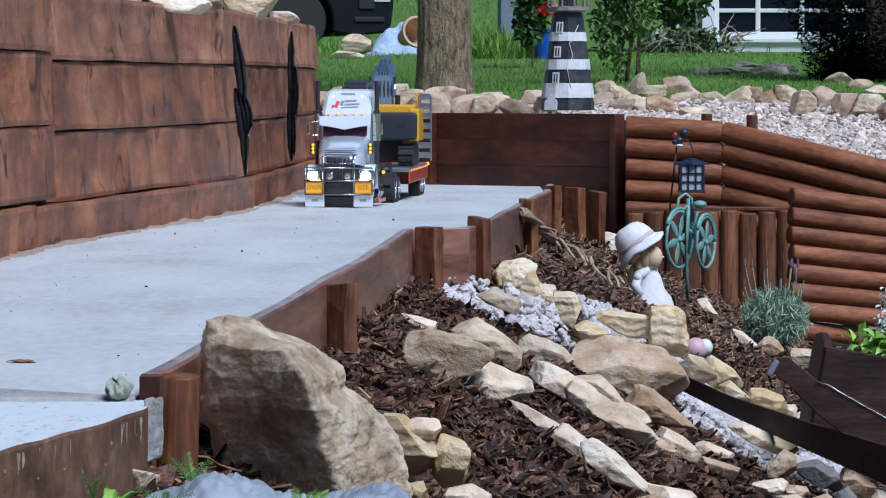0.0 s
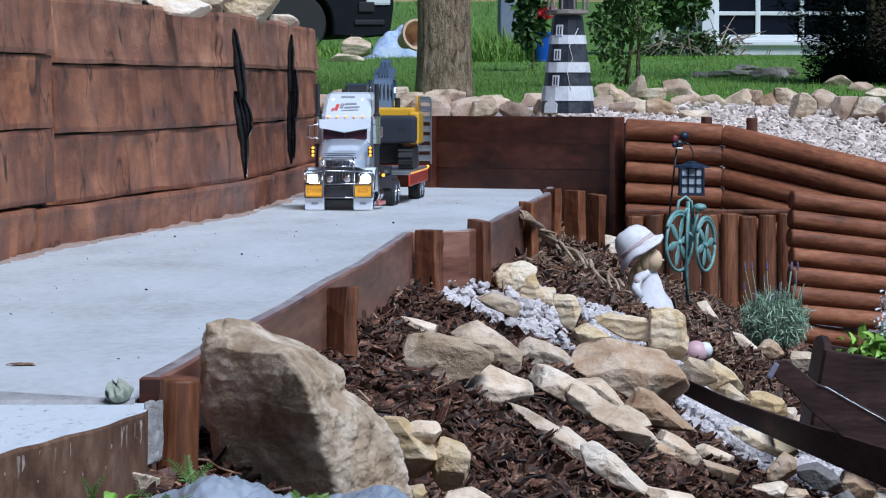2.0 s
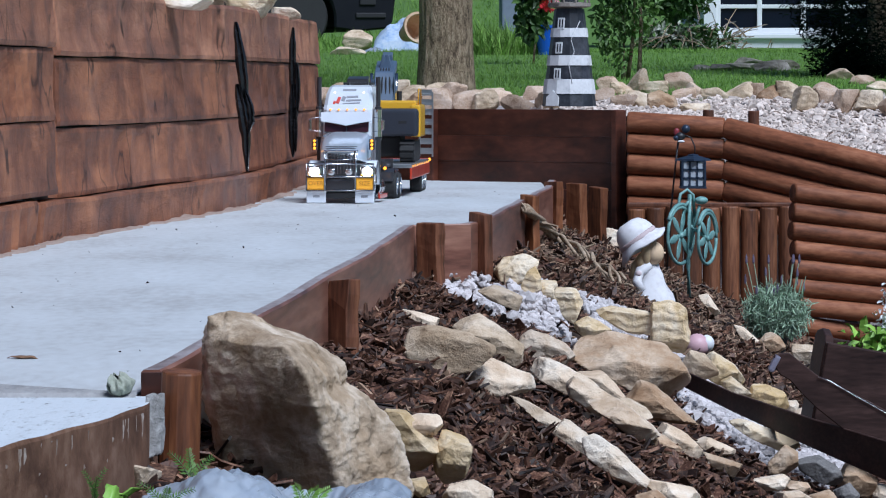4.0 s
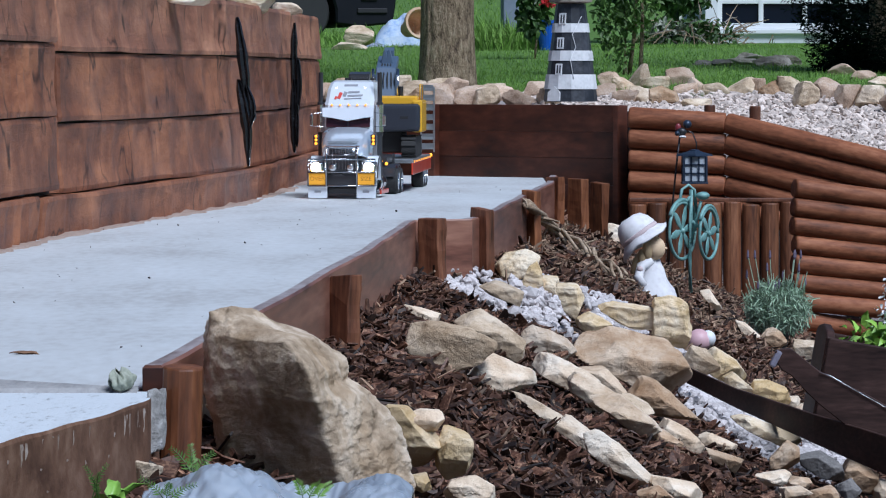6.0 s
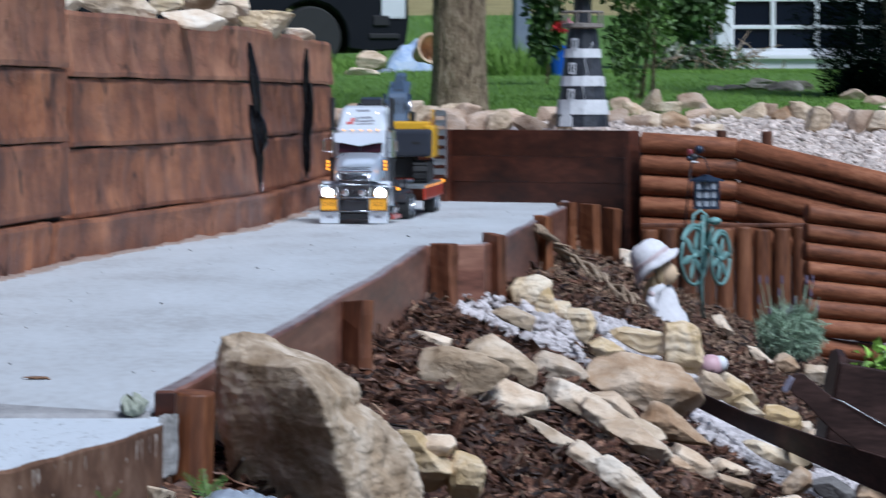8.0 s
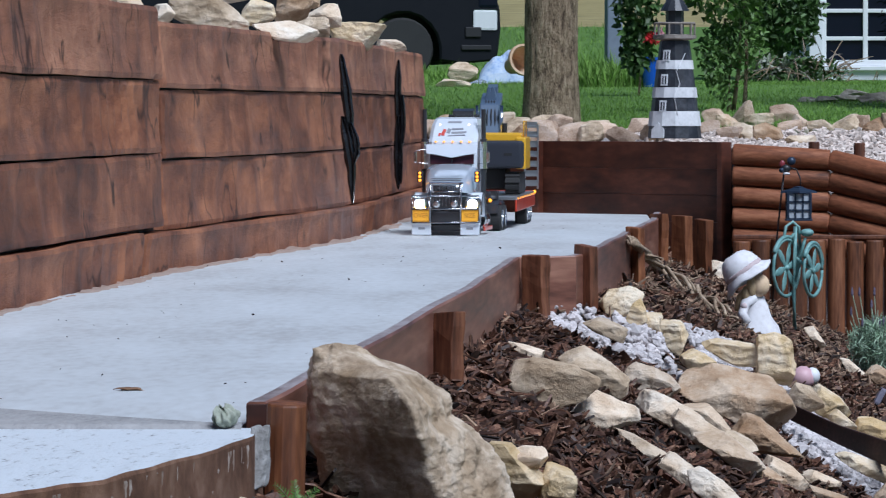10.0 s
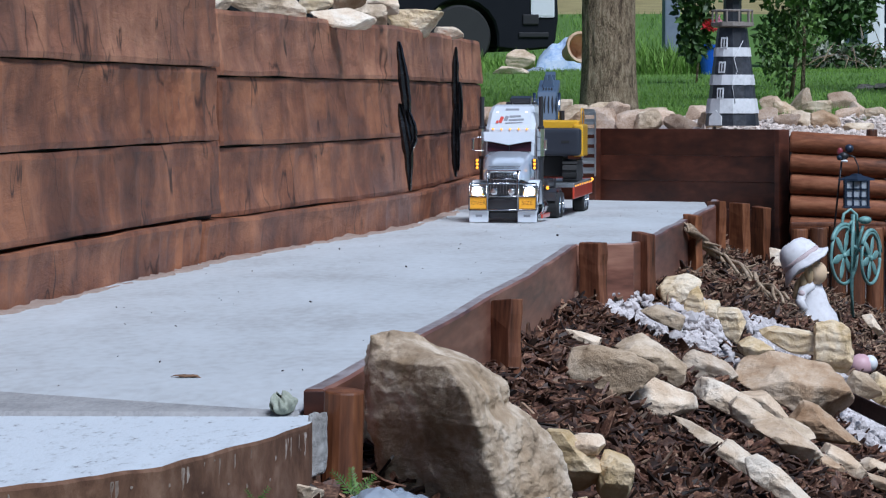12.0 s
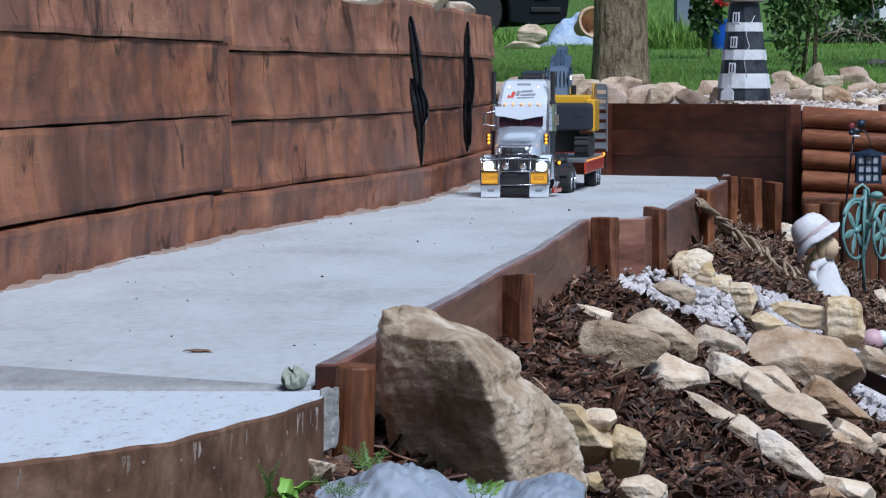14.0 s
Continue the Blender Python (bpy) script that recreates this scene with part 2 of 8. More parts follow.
M_FIELD = mat("field_stone", (0.26, 0.165, 0.105), (0.48, 0.35, 0.25), (0.63, 0.51, 0.41), scale=14, rough=0.88, bump=0.5, fine=14,
              lo=0.34, hi=0.64, vary=0.2, dist=0.005, spec=0.25)
M_MULCHSOIL = mat("dark_mulch", (0.008, 0.005, 0.004), (0.03, 0.018, 0.012), (0.075, 0.045, 0.031), scale=40, rough=0.9, bump=1.0, dist=0.01)
M_CHIP = mat("bark_chip", (0.008, 0.004, 0.0032), (0.064, 0.029, 0.0175), (0.30, 0.172, 0.106), scale=50, rough=0.55, bump=0.4,
             lo=0.3, hi=0.7, vary=0.9, island=True, dist=0.002, spec=0.3)
M_CHIPL = mat("dry_bark_chip", (0.10, 0.06, 0.038), (0.21, 0.135, 0.085), (0.33, 0.23, 0.15), scale=50, rough=0.8, bump=0.4,
              vary=0.6, island=True, dist=0.002)
M_GRAVEL = mat("pale_gravel", (0.40, 0.32, 0.27), (0.60, 0.51, 0.445), (0.72, 0.64, 0.575), scale=40, rough=0.85, bump=0.3,
               vary=0.3, island=True, dist=0.002)
M_WGRAVEL = mat("white_gravel", (0.36, 0.315, 0.31), (0.55, 0.51, 0.50), (0.70, 0.665, 0.655), scale=40, rough=0.8, bump=0.3,
                vary=0.22, island=True, dist=0.002)
M_GRAVELBASE = mat("gravel_base", (0.14, 0.12, 0.11), (0.36, 0.31, 0.29), (0.52, 0.48, 0.45), scale=60, rough=0.9, bump=0.8)
M_LAWN = mat("lawn", (0.05, 0.105, 0.014), (0.085, 0.17, 0.024), (0.12, 0.22, 0.036), scale=2.5, rough=0.9, bump=0.6, fine=30, dist=0.02)
M_GRASS = mat("grass_blade", (0.09, 0.17, 0.020), (0.138, 0.255, 0.032), (0.185, 0.315, 0.05), scale=6, rough=0.7, bump=0.0, vary=0.28, island=True)
M_BARK = mat("tree_bark", (0.075, 0.048, 0.028), (0.29, 0.21, 0.13), (0.47, 0.37, 0.255), scale=30, rough=0.95, bump=1.0,
             stretch=(1.7, 1.7, 0.6), lo=0.38, hi=0.64, dist=0.03)
M_LEAF = mat("leaf", (0.02, 0.05, 0.01), (0.05, 0.10, 0.022), (0.09, 0.15, 0.035), scale=10, rough=0.55, bump=0.0, vary=0.5, island=True)
M_LEAFM = mat("fresh_leaf", (0.045, 0.095, 0.018), (0.095, 0.17, 0.034), (0.15, 0.235, 0.055), scale=10, rough=0.55, bump=0.0, vary=0.5, island=True)
M_LEAFB = mat("bright_leaf", (0.12, 0.24, 0.02), (0.22, 0.40, 0.05), (0.34, 0.52, 0.09), scale=10, rough=0.5, bump=0.0, vary=0.3, island=True)
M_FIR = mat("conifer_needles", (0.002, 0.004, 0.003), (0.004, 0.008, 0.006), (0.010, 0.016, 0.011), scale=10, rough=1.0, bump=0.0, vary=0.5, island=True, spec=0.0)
M_WHITE = plain("white_paint", (0.78, 0.79, 0.80), 0.55)
M_BLACK = plain("black_paint", (0.02, 0.02, 0.023), 0.45)
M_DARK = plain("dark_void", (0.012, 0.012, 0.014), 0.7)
M_CHROME = plain("chrome", (0.75, 0.76, 0.78), 0.12, 1.0)
M_GLASS = plain("dark_glass", (0.006, 0.009, 0.018), 0.12)
M_GLASS.node_tree.nodes["Principled BSDF"].inputs["Specular IOR Level"].default_value = 0.2


# ---------------------------------------------------------------- building helpers
def link(name, bm, material, parent=None, label="", smooth=False):
    me = bpy.data.meshes.new(name)
    bm.normal_update()
    bm.to_mesh(me)
    bm.free()
    ob = new(name, me)
    for q in (material if isinstance(material, (list, tuple)) else [material]):
        me.materials.append(q)
    if smooth:
        for p in me.polygons:
            p.use_smooth = True
    if parent:
        ob.parent = parent
    if label:
        tagged(ob, label)
    return ob


def part(name, bm, material, parent, label="", smooth=False):
    return link(name, bm, material, parent, label, smooth)


def thing(name, m, label, category, group="", kind=""):
    """An Empty at the base of a thing."""
    ob = new(name)
    ob.matrix_world = m
    return tagged(ob, label, category, group, kind)


def bevel(bm, w, seg=2):
    if w > 0:
        bmesh.ops.bevel(bm, geom=list(bm.edges), offset=w, segments=seg, affect="EDGES", profile=0.6)
    return bm


def box(sx, sy, sz, at=(0, 0, 0), bev=0.0, m=None, bm=None, seg=2):
    """A bevelled box centred at at."""
    one = bmesh.new()
    bmesh.ops.create_cube(one, size=1, matrix=Matrix.Diagonal((sx, sy, sz, 1)))
    bevel(one, bev, seg)
    one.transform(Matrix.Translation(at) @ (m or Matrix()))
    return merge(bm, one)


def merge(bm, one):
    if bm is None:
        return one
    me = bpy.data.meshes.new("tmp")
    one.to_mesh(me)
    one.free()
    bm.from_mesh(me)
    bpy.data.meshes.remove(me)
    return bm


def cyl(r1, r2, h, at=(0, 0, 0), seg=20, bev=0.0, m=None, bm=None):
    """A cylinder or cone along z, its foot at at."""
    one = bmesh.new()
    bmesh.ops.create_cone(one, cap_ends=True, segments=seg, radius1=r1, radius2=r2, depth=h,
                          matrix=Matrix.Translation((0, 0, h / 2)))
    if bev:
        caps = [e for e in one.edges if all(abs(v.co.z) < 1e-6 or abs(v.co.z - h) < 1e-6 for v in e.verts)
                and abs(e.verts[0].co.z - e.verts[1].co.z) < 1e-6]
        bmesh.ops.bevel(one, geom=caps, offset=bev, segments=2, affect="EDGES", profile=0.6)
    one.transform(Matrix.Translation(at) @ (m or Matrix()))
    return merge(bm, one)


def ball(r, at=(0, 0, 0), sub=3, scale=(1, 1, 1), bm=None, rot=None):
    one = bmesh.new()
    bmesh.ops.create_icosphere(one, subdivisions=sub, radius=r)
    one.transform(Matrix.Translation(at) @ (rot or Matrix()) @ Matrix.Diagonal((*scale, 1)))
    return merge(bm, one)


def tube(pts, r, seg=8, bm=None, r2=None):
    """A round bar along points, tapering from r to r2."""
    one = bmesh.new()
    pts = [Vector(p) for p in pts]
    rings = []
    for i, p in enumerate(pts):
        d = (pts[min(i + 1, len(pts) - 1)] - pts[max(i - 1, 0)]).normalized()
        q = d.to_track_quat("Z", "Y").to_matrix()
        rr = r + ((r2 if r2 is not None else r) - r) * i / max(len(pts) - 1, 1)
        rings.append([one.verts.new(p + q @ Vector((rr * math.cos(2 * math.pi * k / seg), rr * math.sin(2 * math.pi * k / seg), 0)))
                      for k in range(seg)])
    for a, b in zip(rings, rings[1:]):
        for k in range(seg):
            one.faces.new((a[k], a[(k + 1) % seg], b[(k + 1) % seg], b[k]))
    one.faces.new(rings[0][::-1])
    one.faces.new(rings[-1])
    return merge(bm, one)


def lathe(profile, seg=24, bm=None, at=(0, 0, 0)):
    """A turned shape from (radius, height) steps, closed at both ends."""
    one = bmesh.new()
    rings = [[one.verts.new((max(r, 1e-4) * math.cos(2 * math.pi * k / seg), max(r, 1e-4) * math.sin(2 * math.pi * k / seg), z))
              for k in range(seg)] for r, z in profile]
    for a, b in zip(rings, rings[1:]):
        for k in range(seg):
            one.faces.new((a[k], a[(k + 1) % seg], b[(k + 1) % seg], b[k]))
    one.faces.new(rings[0][::-1])
    one.faces.new(rings[-1])
    one.transform(Matrix.Translation(at))
    return merge(bm, one)


def extrude(outline, depth, m=None, bm=None, bev=0.0):
    """A flat outline in x and z, made depth thick along y."""
    one = bmesh.new()
    f = one.faces.new([one.verts.new((x, -depth / 2, z)) for x, z in outline])
    ex = bmesh.ops.extrude_face_region(one, geom=[f])
    bmesh.ops.translate(one, verts=[v for v in ex["geom"] if isinstance(v, bmesh.types.BMVert)], vec=(0, depth, 0))
    bmesh.ops.recalc_face_normals(one, faces=one.faces)
    bevel(one, bev, 1)
    if m:
        one.transform(m)
    return merge(bm, one)


def bm_from(verts, faces):
    one = bmesh.new()
    vs = [one.verts.new(v) for v in verts]
    for f in faces:
        one.faces.new([vs[i] for i in f])
    return one


def mesh_ob(name, verts, faces, material, smooth=False, parent=None):
    me = bpy.data.meshes.new(name)
    me.from_pydata([tuple(v) for v in verts], [], [tuple(f) for f in faces])
    for q in (material if isinstance(material, (list, tuple)) else [material]):
        me.materials.append(q)
    if smooth:
        me.polygons.foreach_set("use_smooth", [True] * len(me.polygons))
    me.update()
    ob = new(name, me)
    if parent:
        ob.parent = parent
    return ob


ICO = {}


def ico(sub):
    if sub not in ICO:
        one = bmesh.new()
        bmesh.ops.create_icosphere(one, subdivisions=sub, radius=1)
        one.verts.ensure_lookup_table()
        ICO[sub] = (np.array([v.co[:] for v in one.verts]), [tuple(v.index for v in f.verts) for f in one.faces])
        one.free()
    return ICO[sub]


def rock_shape(w, d, h, seed, sub=5, cuts=15, sharp=48.0, rough=0.05):
    """A broken, angular stone: a ball cut by planes, with uneven faces, w x d x h in size."""
    rng = np.random.default_rng(seed)
    v, faces = ico(sub)
    nn = rng.normal(size=(cuts, 3))
    nn /= np.linalg.norm(nn, axis=1)[:, None]
    nn = np.vstack([nn, np.eye(3), -np.eye(3)])
    hh = np.concatenate([rng.uniform(0.5, 0.92, cuts), rng.uniform(0.75, 1.0, 6)])
    q = np.maximum(v @ nn.T, 1e-3) / hh
    r = 1.0 / np.sum(q ** sharp, axis=1) ** (1 / sharp)
    p = v * r[:, None]
    o = Vector(rng.uniform(-50, 50, 3))
    bumps = np.array([noise.fractal(Vector(x) * 2.2 + o, 0.8, 2.1, 6 if sub > 3 else 3) for x in p])
    bed = p @ (nn[0] * 0.4 + np.array([0, 0.15, 0.9])) * 4.5 + 0.8 * bumps + o.x
    ledge = np.abs((bed % 1.0) - 0.5) ** 2 * 4
    p = p * (1 + rough * bumps + (0.004 * ledge if sub > 3 else 0))[:, None]
    lo, hi = p.min(0), p.max(0)
    p = (p - (lo + hi) / 2) / (hi - lo) * np.array([w, d, h])
    return p, faces


def cut_rock(x, y, z, cuts, material, depth=None, seed=1, label="", sub=5, rough=0.03, name="rock", category="rock", group="", soft=56.0):
    """A split stone: cuts are the angles and distances of its faces round the outline, with broken chamfers and chipped corners."""
    rng = np.random.default_rng(seed)
    w = max(d for a, d in cuts if abs(math.cos(radians(a))) > 0.3)
    h = sorted(d for a, d in cuts)[len(cuts) // 3]
    dep = depth or 0.8 * h + 0.3 * w + 0.01
    nn, hh = [], []
    for a, d in cuts:
        c, s = math.cos(radians(a)), math.sin(radians(a))
        nn.append((c, rng.uniform(-0.1, 0.1), s))
        hh.append(d)
        for side in (-1, 1):
            t = radians(rng.uniform(28, 58))
            nn.append((c * math.cos(t), side * math.sin(t), s * math.cos(t)))
            hh.append(d * math.cos(t) + dep * math.sin(t) * rng.uniform(0.45, 0.95))
    for side in (-1, 1, -1):
        q = Vector((rng.uniform(-0.35, 0.35), side, rng.uniform(-0.1, 0.45))).normalized()
        nn.append(tuple(q))
        hh.append(dep * rng.uniform(0.7, 0.9))
    size = np.array([w, dep, h])
    for k in range(10):
        q = rng.normal(size=3)
        q /= np.linalg.norm(q)
        nn.append(tuple(q))
        hh.append(np.linalg.norm(q * size) * rng.uniform(0.86, 1.05))
    nn, hh = np.array(nn), np.array(hh)
    v, faces = ico(sub)
    v = v * size
    q = np.maximum(v @ nn.T, 1e-6) / hh
    r = 1.0 / np.sum(q ** soft, axis=1) ** (1 / soft)
    p = v * r[:, None]
    o = Vector(rng.uniform(-50, 50, 3))
    f = 1.0 / (0.5 * w + 0.5 * h)
    big = np.array([noise.fractal(Vector(k) * 1.5 * f + o, 1.0, 2.2, 4) for k in p])
    step = np.floor((p @ np.array([0.25, 0.1, 0.95])) * 3.2 * f + 0.7 * big + o.x)
    ledge = np.array([noise.noise(Vector((k * 3.7, o.y, 0))) for k in step])
    scar = np.array([noise.voronoi(Vector(k) * 1.5 * f + o)[0][0] for k in p]) if sub > 3 else 0.4
    p = p * (1 + rough * big + 0.018 * ledge + 0.075 * (scar - 0.45))[:, None]
    ob = mesh_ob(name, p, faces, material, smooth=False)
    ob.matrix_world = pose(x, y, z)
    return tagged(ob, label or "pale brown broken limestone rock lying in bark mulch", category, group)


def split_rock(x, y, z, cuts, material, ridge, seed=1, label="", sub=5):
    """A split slab: cuts are the angles and distances of the faces round its outline. ridge is the heading of its upper side and
    how far out the edge runs where the front breaks into an upper slope and a steep lower face."""
    rng = np.random.default_rng(seed)
    a, r = ridge
    c, s = math.cos(radians(a)), math.sin(radians(a))
    top = min(d / max(math.cos(radians(q - a)), 0.2) for q, d in cuts if math.cos(radians(q - a)) > 0.4)
    up, low = radians(rng.uniform(44, 58)), radians(rng.uniform(6, 22))
    dep = (top - r) * math.tan(up) + 0.006
    nn = [(c * math.sin(up) + rng.uniform(-0.12, 0.12), -math.cos(up), s * math.sin(up)),
          (-c * math.sin(low) + rng.uniform(-0.2, 0.1), -math.cos(low), -s * math.sin(low)), (0.1, 1, 0.1)]
    hh = [r * math.sin(up) + dep * math.cos(up), -r * math.sin(low) + dep * math.cos(low), dep * 0.8 + 0.02]
    w = max(d for q, d in cuts)
    h = min(d for q, d in cuts)
    for q, d in cuts:
        e = (math.cos(radians(q)), rng.uniform(-0.12, 0.12), math.sin(radians(q)))
        d = d * 1.1
        nn.append(e)
        hh.append(d)
        t = radians(rng.uniform(35, 60))
        nn.append((e[0] * math.cos(t), -math.sin(t), e[2] * math.cos(t)))
        hh.append(d * math.cos(t) + dep * math.sin(t) * rng.uniform(0.8, 1.05))
    size = np.array([w, dep, max(h, 0.5 * w)])
    for k in range(9):
        q = rng.normal(size=3)
        q /= np.linalg.norm(q)
        q[1] = -abs(q[1])
        nn.append(tuple(q))
        hh.append(max(np.linalg.norm(q * np.array([w, dep, h])) * rng.uniform(0.9, 1.15), 0.006))
    nn, hh = np.array(nn), np.maximum(np.array(hh), 0.004)
    hh = hh / np.linalg.norm(nn, axis=1)
    nn = nn / np.linalg.norm(nn, axis=1)[:, None]
    v, faces = ico(sub)
    v = v * size
    q = np.maximum(v @ nn.T, 1e-6) / hh
    p = v * (1.0 / np.sum(q ** 44.0, axis=1) ** (1 / 44.0))[:, None]
    o = Vector(rng.uniform(-50, 50, 3))
    f = 1.0 / (0.4 * w + 0.012)
    big = np.array([noise.fractal(Vector(k) * 1.1 * f + o, 0.9, 2.2, 5) for k in p])
    step = np.floor((p @ np.array([0.3 * c, 0.15, s])) / 0.011 + 1.5 * big + o.x)
    ledge = np.array([noise.noise(Vector((k * 3.7, o.y, 0))) for k in step])
    scar = np.array([noise.voronoi(Vector(k) * 1.9 * f + o)[0][0] for k in p])
    fine = np.array([noise.noise(Vector(k) * 210 + o) for k in p])
    out = p / np.linalg.norm(p, axis=1)[:, None]
    amp = min(1.0, (w + h) / 0.12) ** 1.3
    p = p + out * (amp * (0.0032 * big + 0.0020 * ledge + 0.006 * (scar - 0.45)) + 0.0005 * fine)[:, None]
    ob = mesh_ob("rock", p, faces, material, smooth=False)
    ob.matrix_world = pose(x, y, z)
    return tagged(ob, label, "rock")


def rock(x, y, z, w, h, material, depth=None, seed=None, name="rock", label="", turn=0.0, sub=4, group="", category="rock", lean=0.0, rough=0.05):
    """A stone whose middle is at x, y, z."""
    seed = seed if seed is not None else int(abs(x * 1000) + abs(y * 317) + abs(z * 7919))
    p, f = rock_shape(w, depth or max(w, h) * 0.75, h, seed, sub, rough=rough)
    ob = mesh_ob(name, p, f, material, smooth=False)
    ob.matrix_world = pose(x, y, z, 0, lean, turn)
    return tagged(ob, label or "pale brown broken limestone rock lying in bark mulch", category, group)


# ---------------------------------------------------------------- ground
WALL_LINE = ((-1.20, 3.0), (-0.99, 7.0), (-0.81, 9.75), (-0.53, 12.2), (-0.40, 15.6))
EDGE_LINE = ((-0.331, 5.05), (-0.262, 6.2), (-0.198, 7.44), (-0.142, 8.5), (-0.084, 10.1), (0.04, 10.15), (0.066, 10.3), (0.127, 11.0), (0.218, 12.4), (0.306, 13.5), (0.335, 14.5))


def along(line, y):
    """x of a line in plan at y."""
    return float(np.interp(y, [p[1] for p in line], [p[0] for p in line]))


def slope_z(x, y):
    """The height of the planted bank beside the path."""
    lat = x - along(EDGE_LINE, y)
    z = -0.10 - 0.42 * max(lat - 0.03, 0) - 0.004 * (y - 8)
    z = max(z, -0.62)
    return z + 0.02 * noise.noise(Vector((x * 5, y * 2.2, 3)))


def lawn_z(x, y):
    return float(np.interp(y, [15.5, 27, 60, 110, 900], [0.20, 0.49, 0.75, 3.3, 22.0])) + 0.015 * noise.noise(Vector((x * 0.7, y * 0.2, 0)))


def log_line(x):
    """y of the log wall at x, from the corner with the panel wall."""
    return float(np.interp(x, [0.58, 0.9, 1.38, 4.0], [14.82, 14.8, 14.55, 13.2]))


def top_line(x):
    """Height of the ground behind the log wall, which falls along it."""
    return float(np.interp(x, [0.58, 0.9, 1.38, 4.0], [0.20, 0.19, 0.05, -0.55]))


def ground_z(x, y):
    if y < 4.3:
        return max(-0.95, -0.16 - 0.6 * (4.3 - y)) if x > -1.2 else 0.4
    wx = along(WALL_LINE, y)
    if x < wx - 0.05 and y < 15.75:
        return 0.47
    if y > 15.55 and x < 0.62:
        return lawn_z(x, y) if x > -0.5 or y > 16.1 else 0.45
    if x >= 0.58 and y > log_line(x) + 0.06:
        k = min(max((y - log_line(x)) / 2.5, 0), 1)
        return top_line(x) * (1 - k) + lawn_z(x, y) * k
    if x < along(EDGE_LINE, y) - 0.005 and y < 15.5:
        return -0.06 if y > 4.99 else -0.2
    return slope_z(x, y)


def build_ground():
    xs = np.concatenate([np.linspace(-400, -20, 12), np.linspace(-16, -2.2, 14), np.arange(-2, 2.6, 0.04), np.linspace(2.8, 16, 20), np.linspace(22, 400, 12)])
    ys = np.concatenate([np.linspace(-300, -8, 8), np.linspace(-6, 2, 8), np.arange(2.5, 18.5, 0.08), np.linspace(18.8, 45, 50), np.linspace(48, 110, 20), np.linspace(130, 900, 10)])
    vs, fs, mi = [], [], []
    for y in ys:
        for x in xs:
            vs.append((x, y, ground_z(x, y)))
    nx = len(xs)
    for j in range(len(ys) - 1):
        for i in range(nx - 1):
            fs.append((j * nx + i, j * nx + i + 1, (j + 1) * nx + i + 1, (j + 1) * nx + i))
            x, y = (xs[i] + xs[i + 1]) / 2, (ys[j] + ys[j + 1]) / 2
            far_off = x < -2.6 or y < 3.2 or x > 4.5
            back = (y > 15.5 and x < 0.6) or (x >= 0.58 and y > log_line(x) + 0.05) or (x < along(WALL_LINE, y) - 0.05)
            mi.append((3 if y > 82 else 2 if y > 17.3 or far_off else 1) if back else (2 if far_off else 0))
    ob = mesh_ob("ground", vs, fs, (M_MULCHSOIL, M_GRAVELBASE, M_LAWN, mat("dry_field", (0.16, 0.14, 0.05), (0.30, 0.25, 0.10), (0.40, 0.34, 0.16), scale=1.5, bump=0.3, fine=20)), smooth=False)
    ob.data.polygons.foreach_set("material_index", mi)
    return tagged(ob, "garden ground with bark mulch bank, gravel bed and green lawn", "ground", kind="structure")


build_ground()


def path_slab():
    """The concrete path between the sleeper wall and its edging."""
    vs, fs = [], []
    ys = np.arange(5.0, 15.5, 0.1)
    cols = 9
    for y in ys:
        a, b = along(WALL_LINE, y) - 0.03, along(EDGE_LINE, y) - 0.006
        b = min(b, 0.325)
        for k in range(cols):
            x = a + (b - a) * k / (cols - 1)
            vs.append((x, y, 0.003 * noise.noise(Vector((x * 3, y * 1.5, 0))) - 0.006 * max(0.0, min(1.0, (5.3 - y) / 0.25))))
    n = len(ys)
    for j in range(n - 1):
        for k in range(cols - 1):
            fs.append((j * cols + k, j * cols + k + 1, (j + 1) * cols + k + 1, (j + 1) * cols + k))
    base = len(vs)
    rim = [k for k in range(cols)] + [j * cols + cols - 1 for j in range(1, n)] + [(n - 1) * cols + k for k in range(cols - 2, -1, -1)] + [j * cols for j in range(n - 2, 0, -1)]
    for i in rim:
        vs.append((vs[i][0], vs[i][1], -0.055))
    for i in range(len(rim)):
        j = (i + 1) % len(rim)
        fs.append((rim[j], rim[i], base + i, base + j))
    ob = mesh_ob("path", vs, fs, M_CONC, smooth=False)
    tagged(ob, "pale grey poured concrete garden path", "path", kind="structure")


path_slab()


